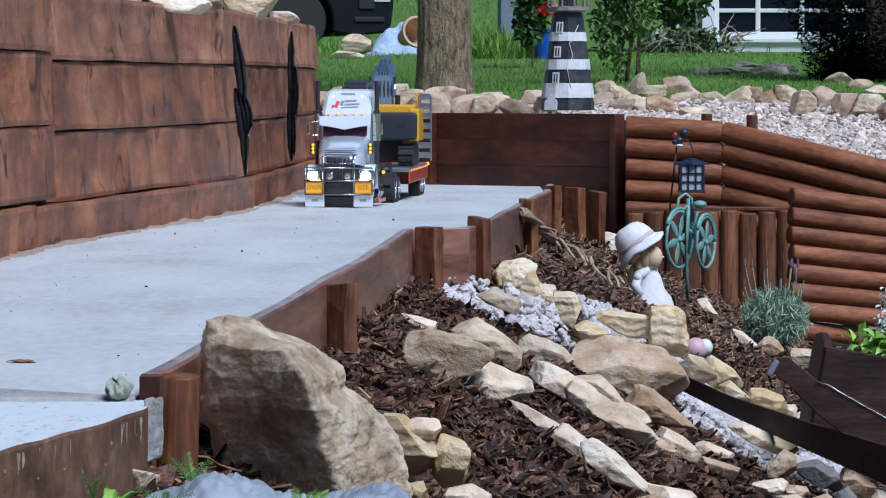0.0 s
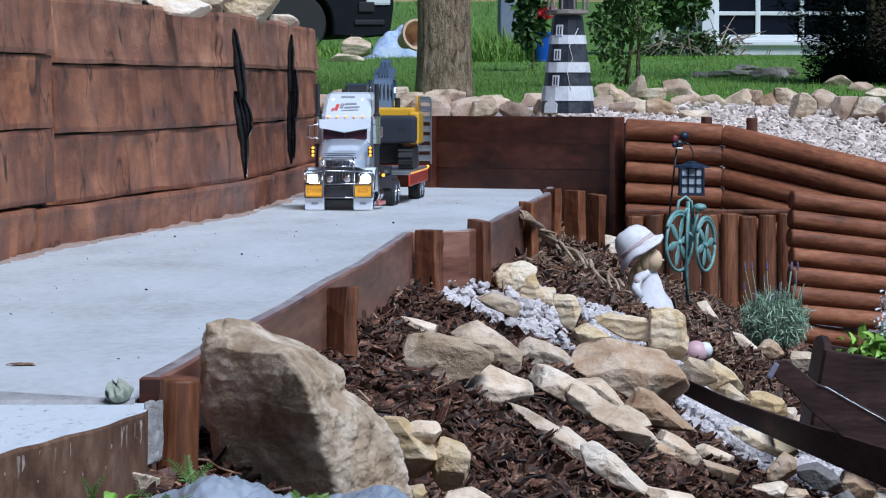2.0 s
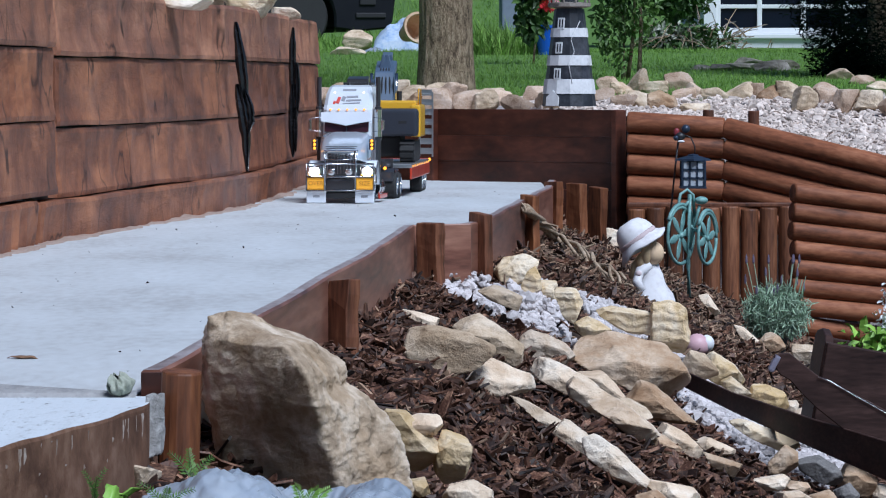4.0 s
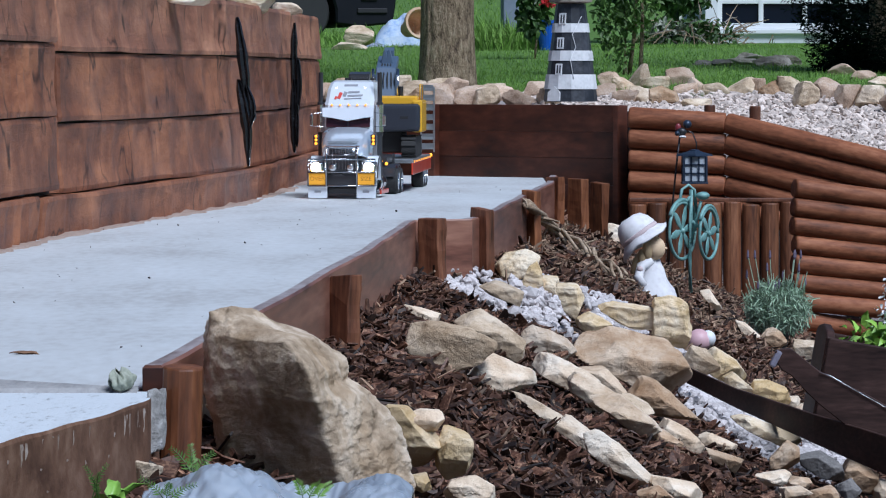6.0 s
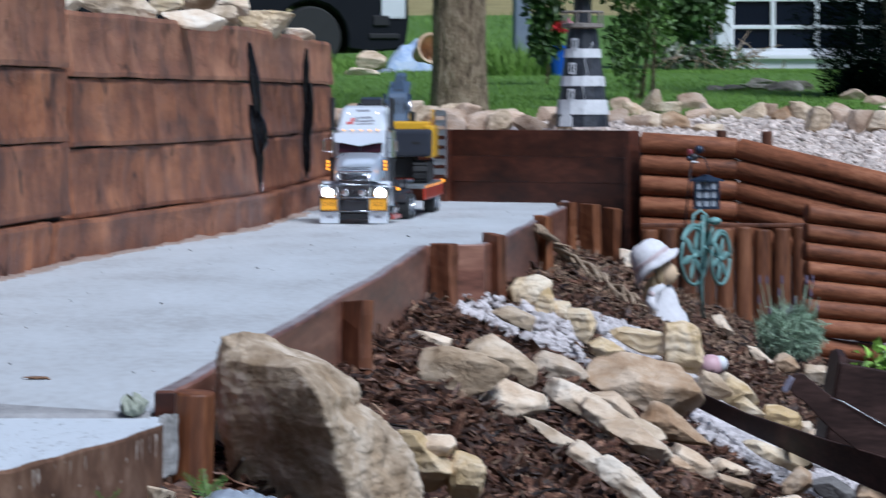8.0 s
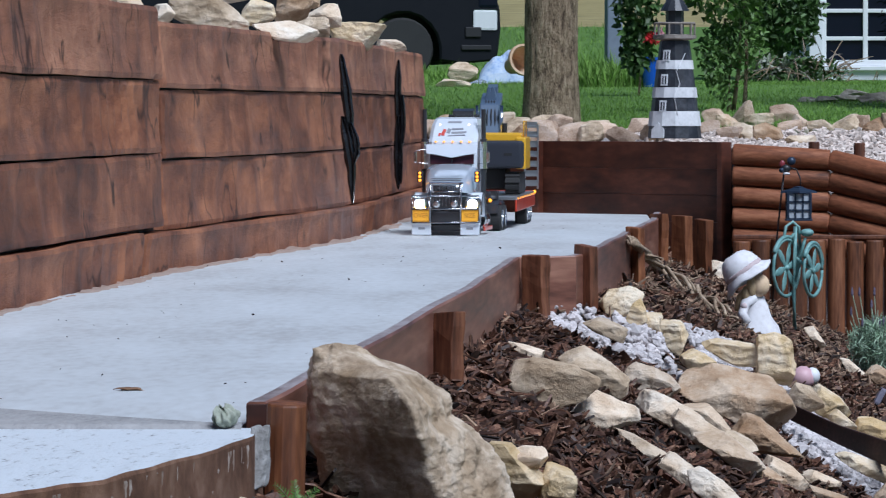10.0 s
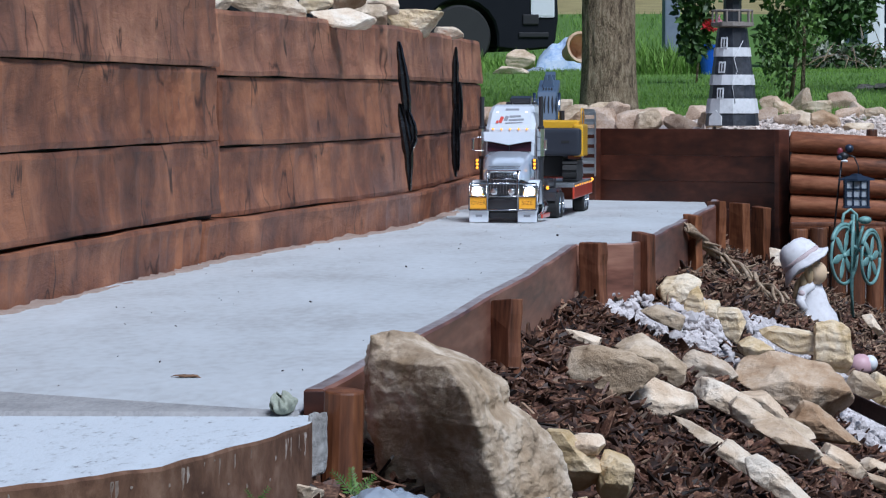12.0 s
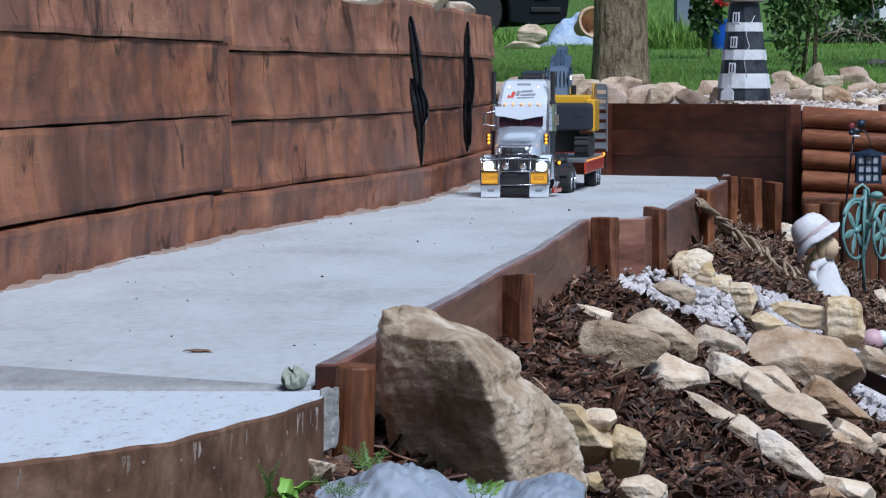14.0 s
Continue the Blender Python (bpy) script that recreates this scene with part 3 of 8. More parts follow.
def near_slab():
    """The lower slab end with its curved, stained front."""
    edge = [(-0.309, 4.97), (-0.312, 4.86), (-0.336, 4.68), (-0.377, 4.48), (-0.415, 4.30), (-0.458, 4.19), (-0.506, 4.095), (-0.543, 4.05), (-0.60, 4.0), (-0.745, 3.92), (-1.096, 3.85)]
    line = []
    for i in range(401):
        t = i / 400 * (len(edge) - 1)
        k = min(int(t), len(edge) - 2)
        u = t - k
        line.append((edge[k][0] * (1 - u) + edge[k + 1][0] * u, edge[k][1] * (1 - u) + edge[k + 1][1] * u))
    vs, fs, mi = [], [], []
    for i, (x, y) in enumerate(line):
        rag = 0.003 * noise.noise(Vector((x * 24, y * 7, 1))) + 0.0012 * noise.noise(Vector((x * 120, y * 9, 1)))
        back = 5.0
        drip = 0.0022 + 0.0028 * max(noise.noise(Vector((x * 26, 3, 1))), 0.0) + 0.0007 * noise.noise(Vector((x * 90, 1, 4)))
        for k, z in ((0, -0.004), (1, -0.003), (2, -0.003), (3, -0.004 - drip), (4, -0.06), (5, -0.12), (6, -0.3)):
            yy = back if k == 0 else (back * 0.5 + y * 0.5 if k == 1 else y + rag - (0.0, 0.008, 0.012, 0.016, 0.02)[k - 2])
            vs.append((x, yy, z + (0.002 * noise.noise(Vector((x * 30, yy * 9, 5))) if k in (2, 3) else 0)))
    for i in range(len(line) - 1):
        for k in range(6):
            a = i * 7 + k
            fs.append((a + 1, a + 8, a + 7, a))
            mi.append(0 if k < 2 else 1)
    # the end face beside the edging post
    a = len(vs)
    vs += [(line[0][0], 5.0, -0.002), (line[0][0], 5.0, -0.3)]
    fs.append((a, a + 1, 6, 5, 4, 3, 2, 1))
    mi.append(1)
    ob = mesh_ob("slab", vs, fs, (M_SLAB, M_SLABFACE))
    ob.data.polygons.foreach_set("material_index", mi)
    tagged(ob, "rough pale concrete slab with a brown stained front", "slab", kind="structure")


near_slab()


def scrapes():
    """Pale strips on the slab's front where the brown coat has come away, thickest towards the end."""
    rng = random.Random(41)
    edge = ((-0.315, 4.84), (-0.336, 4.68), (-0.377, 4.48), (-0.415, 4.30), (-0.458, 4.19), (-0.506, 4.095), (-0.56, 4.03))
    bm = bmesh.new()
    for i in range(46):
        u = rng.random() ** 2.6 * 5.9 if i < 30 else rng.uniform(0, 5.9)
        k = int(u)
        x = edge[k][0] + (edge[k + 1][0] - edge[k][0]) * (u - k)
        y = edge[k][1] + (edge[k + 1][1] - edge[k][1]) * (u - k) - 0.0235
        tall, wide = (rng.uniform(0.014, 0.046), rng.uniform(0.0008, 0.0034)) if i < 24 else (rng.uniform(0.0015, 0.006), rng.uniform(0.0005, 0.0022))
        z = -0.010 if i < 26 else rng.uniform(-0.075, -0.012)
        lean = rng.uniform(-0.30, -0.05)
        n = 9
        a, c = [], []
        for j in range(n + 1):
            v = j / n
            w = wide * (0.25 + math.sin(math.pi * min(1.0, v * 0.9 + 0.1)) * (0.7 + 0.6 * noise.noise(Vector((i * 3.1, v * 5, 0)))))
            cx, cz = x + lean * tall * v + 0.0015 * noise.noise(Vector((i, v * 3, 4))), z - tall * v
            yy = y + 0.0137 + 0.066 * cz
            a.append(bm.verts.new((cx - w, yy, cz)))
            c.append(bm.verts.new((cx + w, yy, cz)))
        for j in range(n):
            bm.faces.new((a[j], a[j + 1], c[j + 1], c[j]))
    ob = link("scrape", bm, M_SCRAPE)
    tagged(ob, "pale scrapes where the brown coat has worn off the slab", "scrape", kind="stuff")


scrapes()
bm = bmesh.new()
vs = []
for i in range(40):
    x = -1.1 + 0.768 * i / 39
    for y, z in ((4.97, -0.006), (4.99, 0.0005), (5.0 + max(-x - 0.37, 0.0) * 0.9 + 0.012 * noise.noise(Vector((x * 9, 0, 0))), 0.0022)):
        vs.append(bm.verts.new((x, y, z)))
for i in range(39):
    for k in range(2):
        a = i * 3 + k
        bm.faces.new((vs[a], vs[a + 3], vs[a + 4], vs[a + 1]))
joint = link("slab_joint", bm, mat("dark_joint_mortar", (0.22, 0.22, 0.22), (0.34, 0.335, 0.33), (0.42, 0.415, 0.41), scale=30, rough=0.9, bump=0.4, stretch=(1, 0.3, 1)))
tagged(joint, "darker mortar joint between path and slab", "joint", kind="structure")


# ---------------------------------------------------------------- sleeper wall
def facets(x, z, seed, edge):
    """Relief of hewn timber: shallow upright facets with sharp steps between them, and hollows."""
    w = 0.34 + 0.12 * noise.noise(Vector((seed * 3.1, x * 0.7, 0)))
    u = x / w + 0.22 * noise.noise(Vector((x * 1.2, z * 9, seed))) + 0.05 * noise.noise(Vector((x * 0.6, z * 22, seed + 5)))
    c = math.floor(u)
    f = u - c
    h = noise.noise(Vector((c * 7.31 + seed, 3.7, 1.3)))
    return 0.016 * edge * (0.35 + 0.9 * abs(h)) * math.sin(math.pi * f) + 0.005 * noise.noise(Vector((x * 2.5, z * 9, seed))) + 0.0015 * noise.noise(Vector((x * 8, z * 34, seed)))


def plank_between(line, z0, z1, thick, seed, proud, lean=0.0):
    """A hewn plank that follows a line in plan; its front looks to the right of the way along it."""
    pts = [Vector(p) for p in line]
    cum = [0.0]
    for a, b in zip(pts, pts[1:]):
        cum.append(cum[-1] + (b - a).length)
    n = max(int(cum[-1] / 0.014), 8)
    nz = 14
    bm = bmesh.new()
    cols = []
    for i in range(n + 1):
        s = 0.02 + (cum[-1] - 0.04) * i / n
        c = Vector((float(np.interp(s, cum, [p.x for p in pts])), float(np.interp(s, cum, [p.y for p in pts]))))
        lo = Vector((float(np.interp(max(s - 0.3, 0), cum, [p.x for p in pts])), float(np.interp(max(s - 0.3, 0), cum, [p.y for p in pts]))))
        hi = Vector((float(np.interp(min(s + 0.3, cum[-1]), cum, [p.x for p in pts])), float(np.interp(min(s + 0.3, cum[-1]), cum, [p.y for p in pts]))))
        d = (hi - lo).normalized()
        out = Vector((d.y, -d.x))
        if 0.3 < s < cum[-1] - 0.3:
            c = (c + (lo + hi) / 2) / 2
        col = []
        zb, zt = z0 + 0.0035 * noise.noise(Vector((s * 2.2, seed, 1))), z1 + 0.0035 * noise.noise(Vector((s * 2.2, seed + 1, 1)))
        for k in range(nz + 1):
            z = zb + (zt - zb) * k / nz
            rim = min(1.0, 0.15 + min(k, nz - k) / 4)
            e = proud - lean * (z - zb) - facets(s, z, seed, rim) - (0.004 if k in (0, nz) else 0.0) - (0.006 if i in (0, n) else 0)
            col.append(bm.verts.new((c.x + out.x * e, c.y + out.y * e, z)))
        back = c - out * thick
        col += [bm.verts.new((back.x, back.y, zt)), bm.verts.new((back.x, back.y, zb))]
        cols.append(col)
    m = nz + 3
    for p, q in zip(cols, cols[1:]):
        for k in range(m):
            bm.faces.new((p[k], q[k], q[(k + 1) % m], p[(k + 1) % m]))
    bm.faces.new(cols[0])
    bm.faces.new(cols[-1][::-1])
    bmesh.ops.recalc_face_normals(bm, faces=bm.faces)
    return bm


def sleeper_wall():
    wall = thing("wall_west", pose(0, 0, 0), "retaining wall of rough-hewn reddish brown stained timber sleepers", "wall", kind="structure")
    near, far = WALL_LINE[:3], WALL_LINE[2:] + ((-0.43, 16.1),)
    nook = ((-1.20, 3.0), (-0.99, 7.0), (-0.838, 9.38))
    rows = ((nook, (-0.03, 0.092), 0.014), (((-0.832, 9.42),) + far, (-0.03, 0.085), 0.012),
            (near, (0.099, 0.251), 0.005), (near, (0.2545, 0.405), 0.003), (near, (0.4085, 0.56), 0.002),
            (far, (0.0885, 0.235), -0.003), (far, (0.2385, 0.3865), -0.002), (far, (0.390, 0.532), -0.004))
    for n, (line, (z0, z1), proud) in enumerate(rows):
        # the top course takes the copy with skylight in its colour
        ob = part("plank", plank_between(line, z0, z1, 0.06, n * 13.7, proud, 0.08 if z1 > 0.5 else 0.06 if z1 > 0.38 else 0.03 if z0 > 0 else -0.06), M_PLANKLIT if z1 > 0.5 else M_PLANK, wall, smooth=True)
        ob.data.set_sharp_from_angle(angle=radians(16))
    line = WALL_LINE
    # added near-black sheet, so the gaps between sleepers read as deep shade
    bm = bmesh.new()
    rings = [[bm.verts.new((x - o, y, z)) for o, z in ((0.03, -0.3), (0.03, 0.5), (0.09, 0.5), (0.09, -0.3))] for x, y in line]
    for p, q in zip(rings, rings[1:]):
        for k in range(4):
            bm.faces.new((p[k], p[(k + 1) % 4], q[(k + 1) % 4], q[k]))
    part("backing", bm, M_DARK, wall, "near-black sheet standing for shade in the gaps between sleepers")


sleeper_wall()


def mortar():
    """The ragged smear of cement where the path meets the sleepers."""
    vs, fs = [], []
    ys = np.arange(6.0, 15.5, 0.02)
    for y in ys:
        x = along(WALL_LINE, y) + 0.012
        r = 0.42 + 0.9 * noise.noise(Vector((y * 2.2, 0, 0))) + 0.7 * noise.noise(Vector((y * 9, 2, 0))) + 0.35 * noise.noise(Vector((y * 31, 5, 0)))
        h, w = 0.008 * max(r, 0.02), 0.026 * max(r, 0.02)
        vs += [(x - 0.01, y, h), (x + 0.006 + w * 0.2, y, h * 0.7), (x + 0.01 + w, y, 0.004 if r > 0.1 else -0.004), (x + 0.014 + w, y, -0.006)]
    for j in range(len(ys) - 1):
        for k in range(3):
            a = j * 4 + k
            fs.append((a, a + 1, a + 5, a + 4))
    ob = mesh_ob("mortar", vs, fs, mat("soiled_mortar", (0.26, 0.175, 0.13), (0.40, 0.32, 0.27), scale=20, rough=0.9, bump=0.5), smooth=True)
    tagged(ob, "ragged cement smear along the foot of the sleepers", "mortar", kind="structure")


mortar()


# ---------------------------------------------------------------- path edging
def edging():
    edge = thing("path_edging", pose(0, 0, 0), "low curved edging of dark reddish brown boards with round posts", "edging", kind="structure")
    cuts = ((0, 4), (4, 5), (5, 8), (8, 10))
    for a, b in cuts:
        y0, y1 = EDGE_LINE[a][1], EDGE_LINE[b][1]
        n = max(int((y1 - y0) / 0.12), 6)
        pts = []
        for i in range(n + 1):
            y = y0 + (y1 - y0) * i / n
            x = along(EDGE_LINE, y)
            s = math.sin(math.pi * i / n)
            pts.append((x - 0.006 * s, y))
        bm = bmesh.new()
        rings = []
        for i, (x, y) in enumerate(pts):
            top = 0.022 + 0.004 * noise.noise(Vector((x * 6, y * 2, 0)))
            rings.append([bm.verts.new(v) for v in ((x, y, -0.26), (x + 0.024, y, -0.26), (x + 0.024, y, top - 0.003), (x + 0.020, y, top), (x + 0.003, y, top), (x, y, top - 0.003))])
        for p, q in zip(rings, rings[1:]):
            for k in range(6):
                f = bm.faces.new((p[k], p[(k + 1) % 6], q[(k + 1) % 6], q[k]))
                # upper faces get the painted sky sheen
                f.material_index = 1 if k in (3, 4) else 0
        bm.faces.new(rings[0][::-1])
        bm.faces.new(rings[-1])
        bmesh.ops.recalc_face_normals(bm, faces=bm.faces)
        part("board", bm, (M_BOARD, M_BOARDSHEEN), edge)
    part("end_grain", box(0.023, 0.003, 0.27, (-0.3190, 5.0475, -0.116), 0.001), M_PANEL, edge, "dark weathered end grain of the first board")


edging()


def stake(x, y, top, foot, r, seed, split=True):
    """A round or split stake with a sawn, slightly uneven top."""
    rng = random.Random(seed)
    tilt = rng.uniform(-0.15, 0.15)
    if split:
        bm = box(1.78 * r, 1.05 * r, top - foot, (0, 0, (top + foot) / 2), r * 0.08)
        bmesh.ops.subdivide_edges(bm, edges=[e for e in bm.edges if e.calc_length() > 0.2], cuts=14)
    else:
        bm = cyl(r, r * 0.97, top - foot, (0, 0, foot), seg=18, bev=r * 0.12)
    for v in bm.verts:
        v.co.z += tilt * v.co.x if v.co.z > top - 0.03 else 0
        v.co.x += (0.12 if split else 0.04) * r * noise.noise(v.co * 30 + Vector((seed, 0, 0)))
        v.co.y += (0.10 if split else 0.0) * r * noise.noise(v.co * 24 + Vector((0, seed, 0)))
    ob = link("stake", bm, M_POST if 6 < y < 12 else M_STAKE, smooth=False)
    ob.matrix_world = pose(x, y, 0, rng.uniform(-2, 2), rng.uniform(-2, 2), rng.uniform(-46, -37) if split else rng.uniform(0, 360))
    return tagged(ob, "split dark brown stained stake beside the path edging" if split else "round orange brown stained stake at the path end", "stake", group="edging stakes")


for x, y, top, r in ((-0.2839, 5.0, 0.0236, 0.0227), (-0.1578, 7.38, 0.0183, 0.0263), (-0.0247, 10.05, 0.0261, 0.0309), (0.087, 10.26, 0.0409, 0.0265), (0.232, 12.1, 0.0345, 0.0253), (0.3358, 13.8, 0.032, 0.0288), (0.4168, 14.25, 0.0166, 0.0333), (0.4885, 14.4, 0.0008, 0.0301)):
    stake(x, y, top, -0.32, r, int(y * 100), y > 6)


# ---------------------------------------------------------------- panel wall at the end of the path
def panel_wall():
    wall = thing("wall_north", pose(0, 0, 0), "low panel wall of dark reddish brown boards at the path end", "wall", kind="structure")
    a, b = Vector((-0.42, 15.75)), Vector((0.585, 14.85))
    d = b - a
    ang = math.degrees(math.atan2(d.y, d.x))
    for k, (z0, z1) in enumerate(((-0.4, -0.02), (-0.02, 0.068), (0.068, 0.152), (0.152, 0.24))):
        ob = part("board", box(d.length, 0.028, z1 - z0 - 0.0006, (d.length / 2, 0.0006 * (k % 2), (z1 - z0) / 2), 0.0012), M_PANEL, wall)
        ob.matrix_world = pose(a.x, a.y, z0, 0, 0, ang)
    # same here: a black sheet painted in for shade between the boards
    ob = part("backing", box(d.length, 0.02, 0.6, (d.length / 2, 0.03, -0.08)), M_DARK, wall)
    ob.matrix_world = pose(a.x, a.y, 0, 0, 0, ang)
    for s, w in ((0.385, 0.05), (0.985, 0.022)):
        p = a + d * s
        ob = part("post", box(w, 0.05, 0.62, (0, 0, -0.07), 0.004), M_PANEL, wall)
        ob.matrix_world = pose(p.x, p.y - 0.02, 0, 0, 0, ang)


panel_wall()


# ---------------------------------------------------------------- log walls
def log_between(a, b, r, parent, seed):
    a, b = Vector(a), Vector(b)
    d = b - a
    bm = cyl(r, r * 0.98, d.length, seg=20, bev=r * 0.25)
    for v in bm.verts:
        v.co.x += 0.05 * r * noise.noise(v.co * 12 + Vector((seed, 0, 0)))
    bm.transform(Matrix.Rotation(radians(90), 4, "Y"))
    ob = part("log", bm, M_LOG, parent, smooth=True)
    ob.matrix_world = Matrix.Translation(a) @ d.to_track_quat("X", "Z").to_matrix().to_4x4()


upper = thing("log_wall", pose(0, 0, 0), "retaining wall of stacked round reddish brown stained logs", "wall", kind="structure")
for k in range(5):
    z = 0.2008 - 0.0668 * k
    log_between((0.595, 14.78, z), (0.905, 14.74, z - 0.0181), 0.034, upper, k)
    log_between((0.908, 14.74, z - 0.0181), (1.4542, 14.5, 0.0519 - 0.0652 * k), 0.034, upper, k + 7)
lower = thing("log_wall", pose(0, 0, 0), "lower retaining wall of round reddish brown stained logs", "wall", kind="structure")
for k in range(9):
    z = 0.0122 - 0.0545 * k
    log_between((1.0134 - 0.003 * (k % 3), 13.3, z), (1.483 - (0.16 if k > 6 else 0), 13.45, (z - 0.05 + 0.004 * k) * 1.0346 - 0.0118), 0.0285, lower, k + 20)

palisade = thing("palisade", pose(0, 0, 0), "palisade of upright round reddish brown stained posts", "palisade", kind="structure")
for k in range(9):
    ob = part("post", cyl(0.0275, 0.0265, 0.5, (0, 0, -0.0539 - 0.5), seg=18, bev=0.005), M_PALE, palisade, smooth=False)
    ob.matrix_world = pose(0.5898 + k * 0.0572, 13.95 - 0.008 * (k % 2), 0.004 * (k % 3), 0, 0, k * 50)
part("rail", box(0.52, 0.03, 0.012, (0.8235, 13.95, -0.0411), 0.003), M_POST, palisade)
for x, top in ((0.8593, 0.2407), (0.9995, 0.2381)):
    ob = link("stake", cyl(0.019, 0.018, 0.4, (0, 0, -0.4), seg=16, bev=0.004), M_POST)
    ob.matrix_world = pose(x, 14.85 if x < 0.9 else 14.76, top)
    tagged(ob, "round reddish brown stake behind the log wall", "stake", group="log wall stakes")


# ---------------------------------------------------------------- scattered stuff
def turns(rng, n, tilt):
    """n random turns: any heading, leaning up to tilt radians."""
    a, b, c = rng.uniform(0, 2 * np.pi, n), rng.normal(0, tilt, n), rng.normal(0, tilt, n)
    ca, sa, cb, sb, cc, sc = np.cos(a), np.sin(a), np.cos(b), np.sin(b), np.cos(c), np.sin(c)
    o, i = np.zeros(n), np.ones(n)
    rz = np.stack([ca, -sa, o, sa, ca, o, o, o, i], 1).reshape(n, 3, 3)
    ry = np.stack([cb, o, sb, o, i, o, -sb, o, cb], 1).reshape(n, 3, 3)
    rx = np.stack([i, o, o, o, cc, -sc, o, sc, cc], 1).reshape(n, 3, 3)
    return rz @ ry @ rx


def scatter(name, shapes, pos, rot, size, material, label="", category="", parent=None, smooth=False):
    """One mesh of many small pieces, each a shape of (vertices, faces)."""
    pos, size = np.asarray(pos), np.asarray(size)
    vs, fs, base = [], [], 0
    pick = np.arange(len(pos)) % len(shapes)
    for k, (v, f) in enumerate(shapes):
        sel = np.where(pick == k)[0]
        p = np.einsum("nij,nvj->nvi", rot[sel], v[None] * size[sel][:, None, :]) + pos[sel][:, None, :]
        vs.append(p.reshape(-1, 3))
        off = base + np.arange(len(sel))[:, None, None] * len(v)
        fs += (np.asarray(f)[None] + off).reshape(-1, len(f[0])).tolist()
        base += len(sel) * len(v)
    ob = mesh_ob(name, np.vstack(vs).tolist(), fs, material, smooth, parent)
    return tagged(ob, label, category, kind="stuff") if label else tagged(ob, kind="stuff")


def chip_shapes():
    """Bent bark chips with thickness, 1 x 1 x 1 overall."""
    out = []
    rng = np.random.default_rng(3)
    for k in range(8):
        v = []
        for i, x in enumerate((-0.5, rng.uniform(-0.15, 0.15), 0.5)):
            w = (0.16, 0.5, 0.12)[i] * rng.uniform(0.3, 1.2)
            sh, bend = rng.uniform(-0.3, 0.3), rng.uniform(-2.2, 2.2) if i != 1 else 0
            v += [(x, sh - w, bend - 0.4), (x, sh + w, bend - 0.4 + rng.uniform(-0.6, 0.6)), (x, sh + w, bend + 0.4), (x, sh - w, bend + 0.4)]
        f = [(0, 3, 2, 1), (8, 9, 10, 11)]
        for a in (0, 4):
            for q in range(4):
                f.append((a + q, a + (q + 1) % 4, a + 4 + (q + 1) % 4, a + 4 + q))
        out.append((np.array(v), f))
    return out


def flake_shapes():
    """Broad, curled, ragged flakes of bark with thickness, all triangles."""
    out = []
    rng = np.random.default_rng(6)
    n = 7
    for k in range(10):
        a = np.sort(rng.uniform(0, 2 * np.pi, n))
        r = rng.uniform(0.25, 0.6, n)
        x, y = r * np.cos(a), r * np.sin(a)
        z = rng.uniform(-1.5, 1.5) * x * x * 5 + rng.uniform(-1.2, 1.2) * y * 2 + rng.uniform(-0.3, 0.3, n)
        v = np.vstack([np.stack([x, y, z + 0.4], 1), np.stack([x, y, z - 0.4], 1), [(0, 0, 0.5), (0, 0, -0.3)]])
        f = []
        for i in range(n):
            j = (i + 1) % n
            f += [(i, j, 2 * n), (n + j, n + i, 2 * n + 1), (i, n + i, n + j), (i, n + j, j)]
        out.append((v, f))
    return out


def pebble_shapes():
    out = []
    rng = np.random.default_rng(4)
    v, f = ico(1)
    for k in range(8):
        out.append((v * rng.uniform(0.84, 1.1, (len(v), 1)) * 0.5, f))
    return out


def leaf_shapes(curl=0.15):
    """A leaf folded along its midrib and bent, 1 long."""
    v = np.array([(0, 0, 0), (0.35, -0.28, curl), (0.35, 0, 0), (0.35, 0.28, curl), (0.75, -0.2, curl * 0.3), (0.75, 0, -curl * 0.6),
                  (0.75, 0.2, curl * 0.3), (1, 0, -curl * 1.6)])
    f = [(0, 1, 2), (0, 2, 3), (1, 4, 5), (1, 5, 2), (2, 5, 6), (2, 6, 3), (4, 7, 5), (5, 7, 6)]
    return [(v, f)]


def blade_shapes():
    out = []
    for b in (0.15, 0.35, 0.6):
        out.append((np.array([(-0.5, 0, 0), (0.5, 0, 0), (0.38, b * 0.3, 0.55), (-0.38, b * 0.3, 0.55), (0, b, 1.0)]),
                    [(0, 1, 2), (0, 2, 3), (3, 2, 4)]))
    return out


FLAKES, CHIPS, PEBBLES, LEAVES, BLADES = flake_shapes(), chip_shapes(), pebble_shapes(), leaf_shapes(), blade_shapes()


# patches of white gravel among the rocks: x and y ranges and number of stones
GRAVEL_BEDS = ((0.01, 0.13, 9.92, 10.16, 420), (0.152, 0.271, 9.94, 10.5, 1400), (0.324, 0.448, 10.16, 10.82, 1000), (0.29, 0.47, 9.72, 10.04, 700), (0.479, 0.606, 8.94, 10.14, 1300), (0.56, 0.718, 8.62, 10.12, 1600), (0.692, 0.888, 8.84, 9.78, 800))


def on_gravel(x, y):
    return any(((x - (x0 + x1) / 2) / (x1 - x0)) ** 2 + ((y - (y0 + y1) / 2) / (y1 - y0)) ** 2 < 0.24 for x0, x1, y0, y1, n in GRAVEL_BEDS)


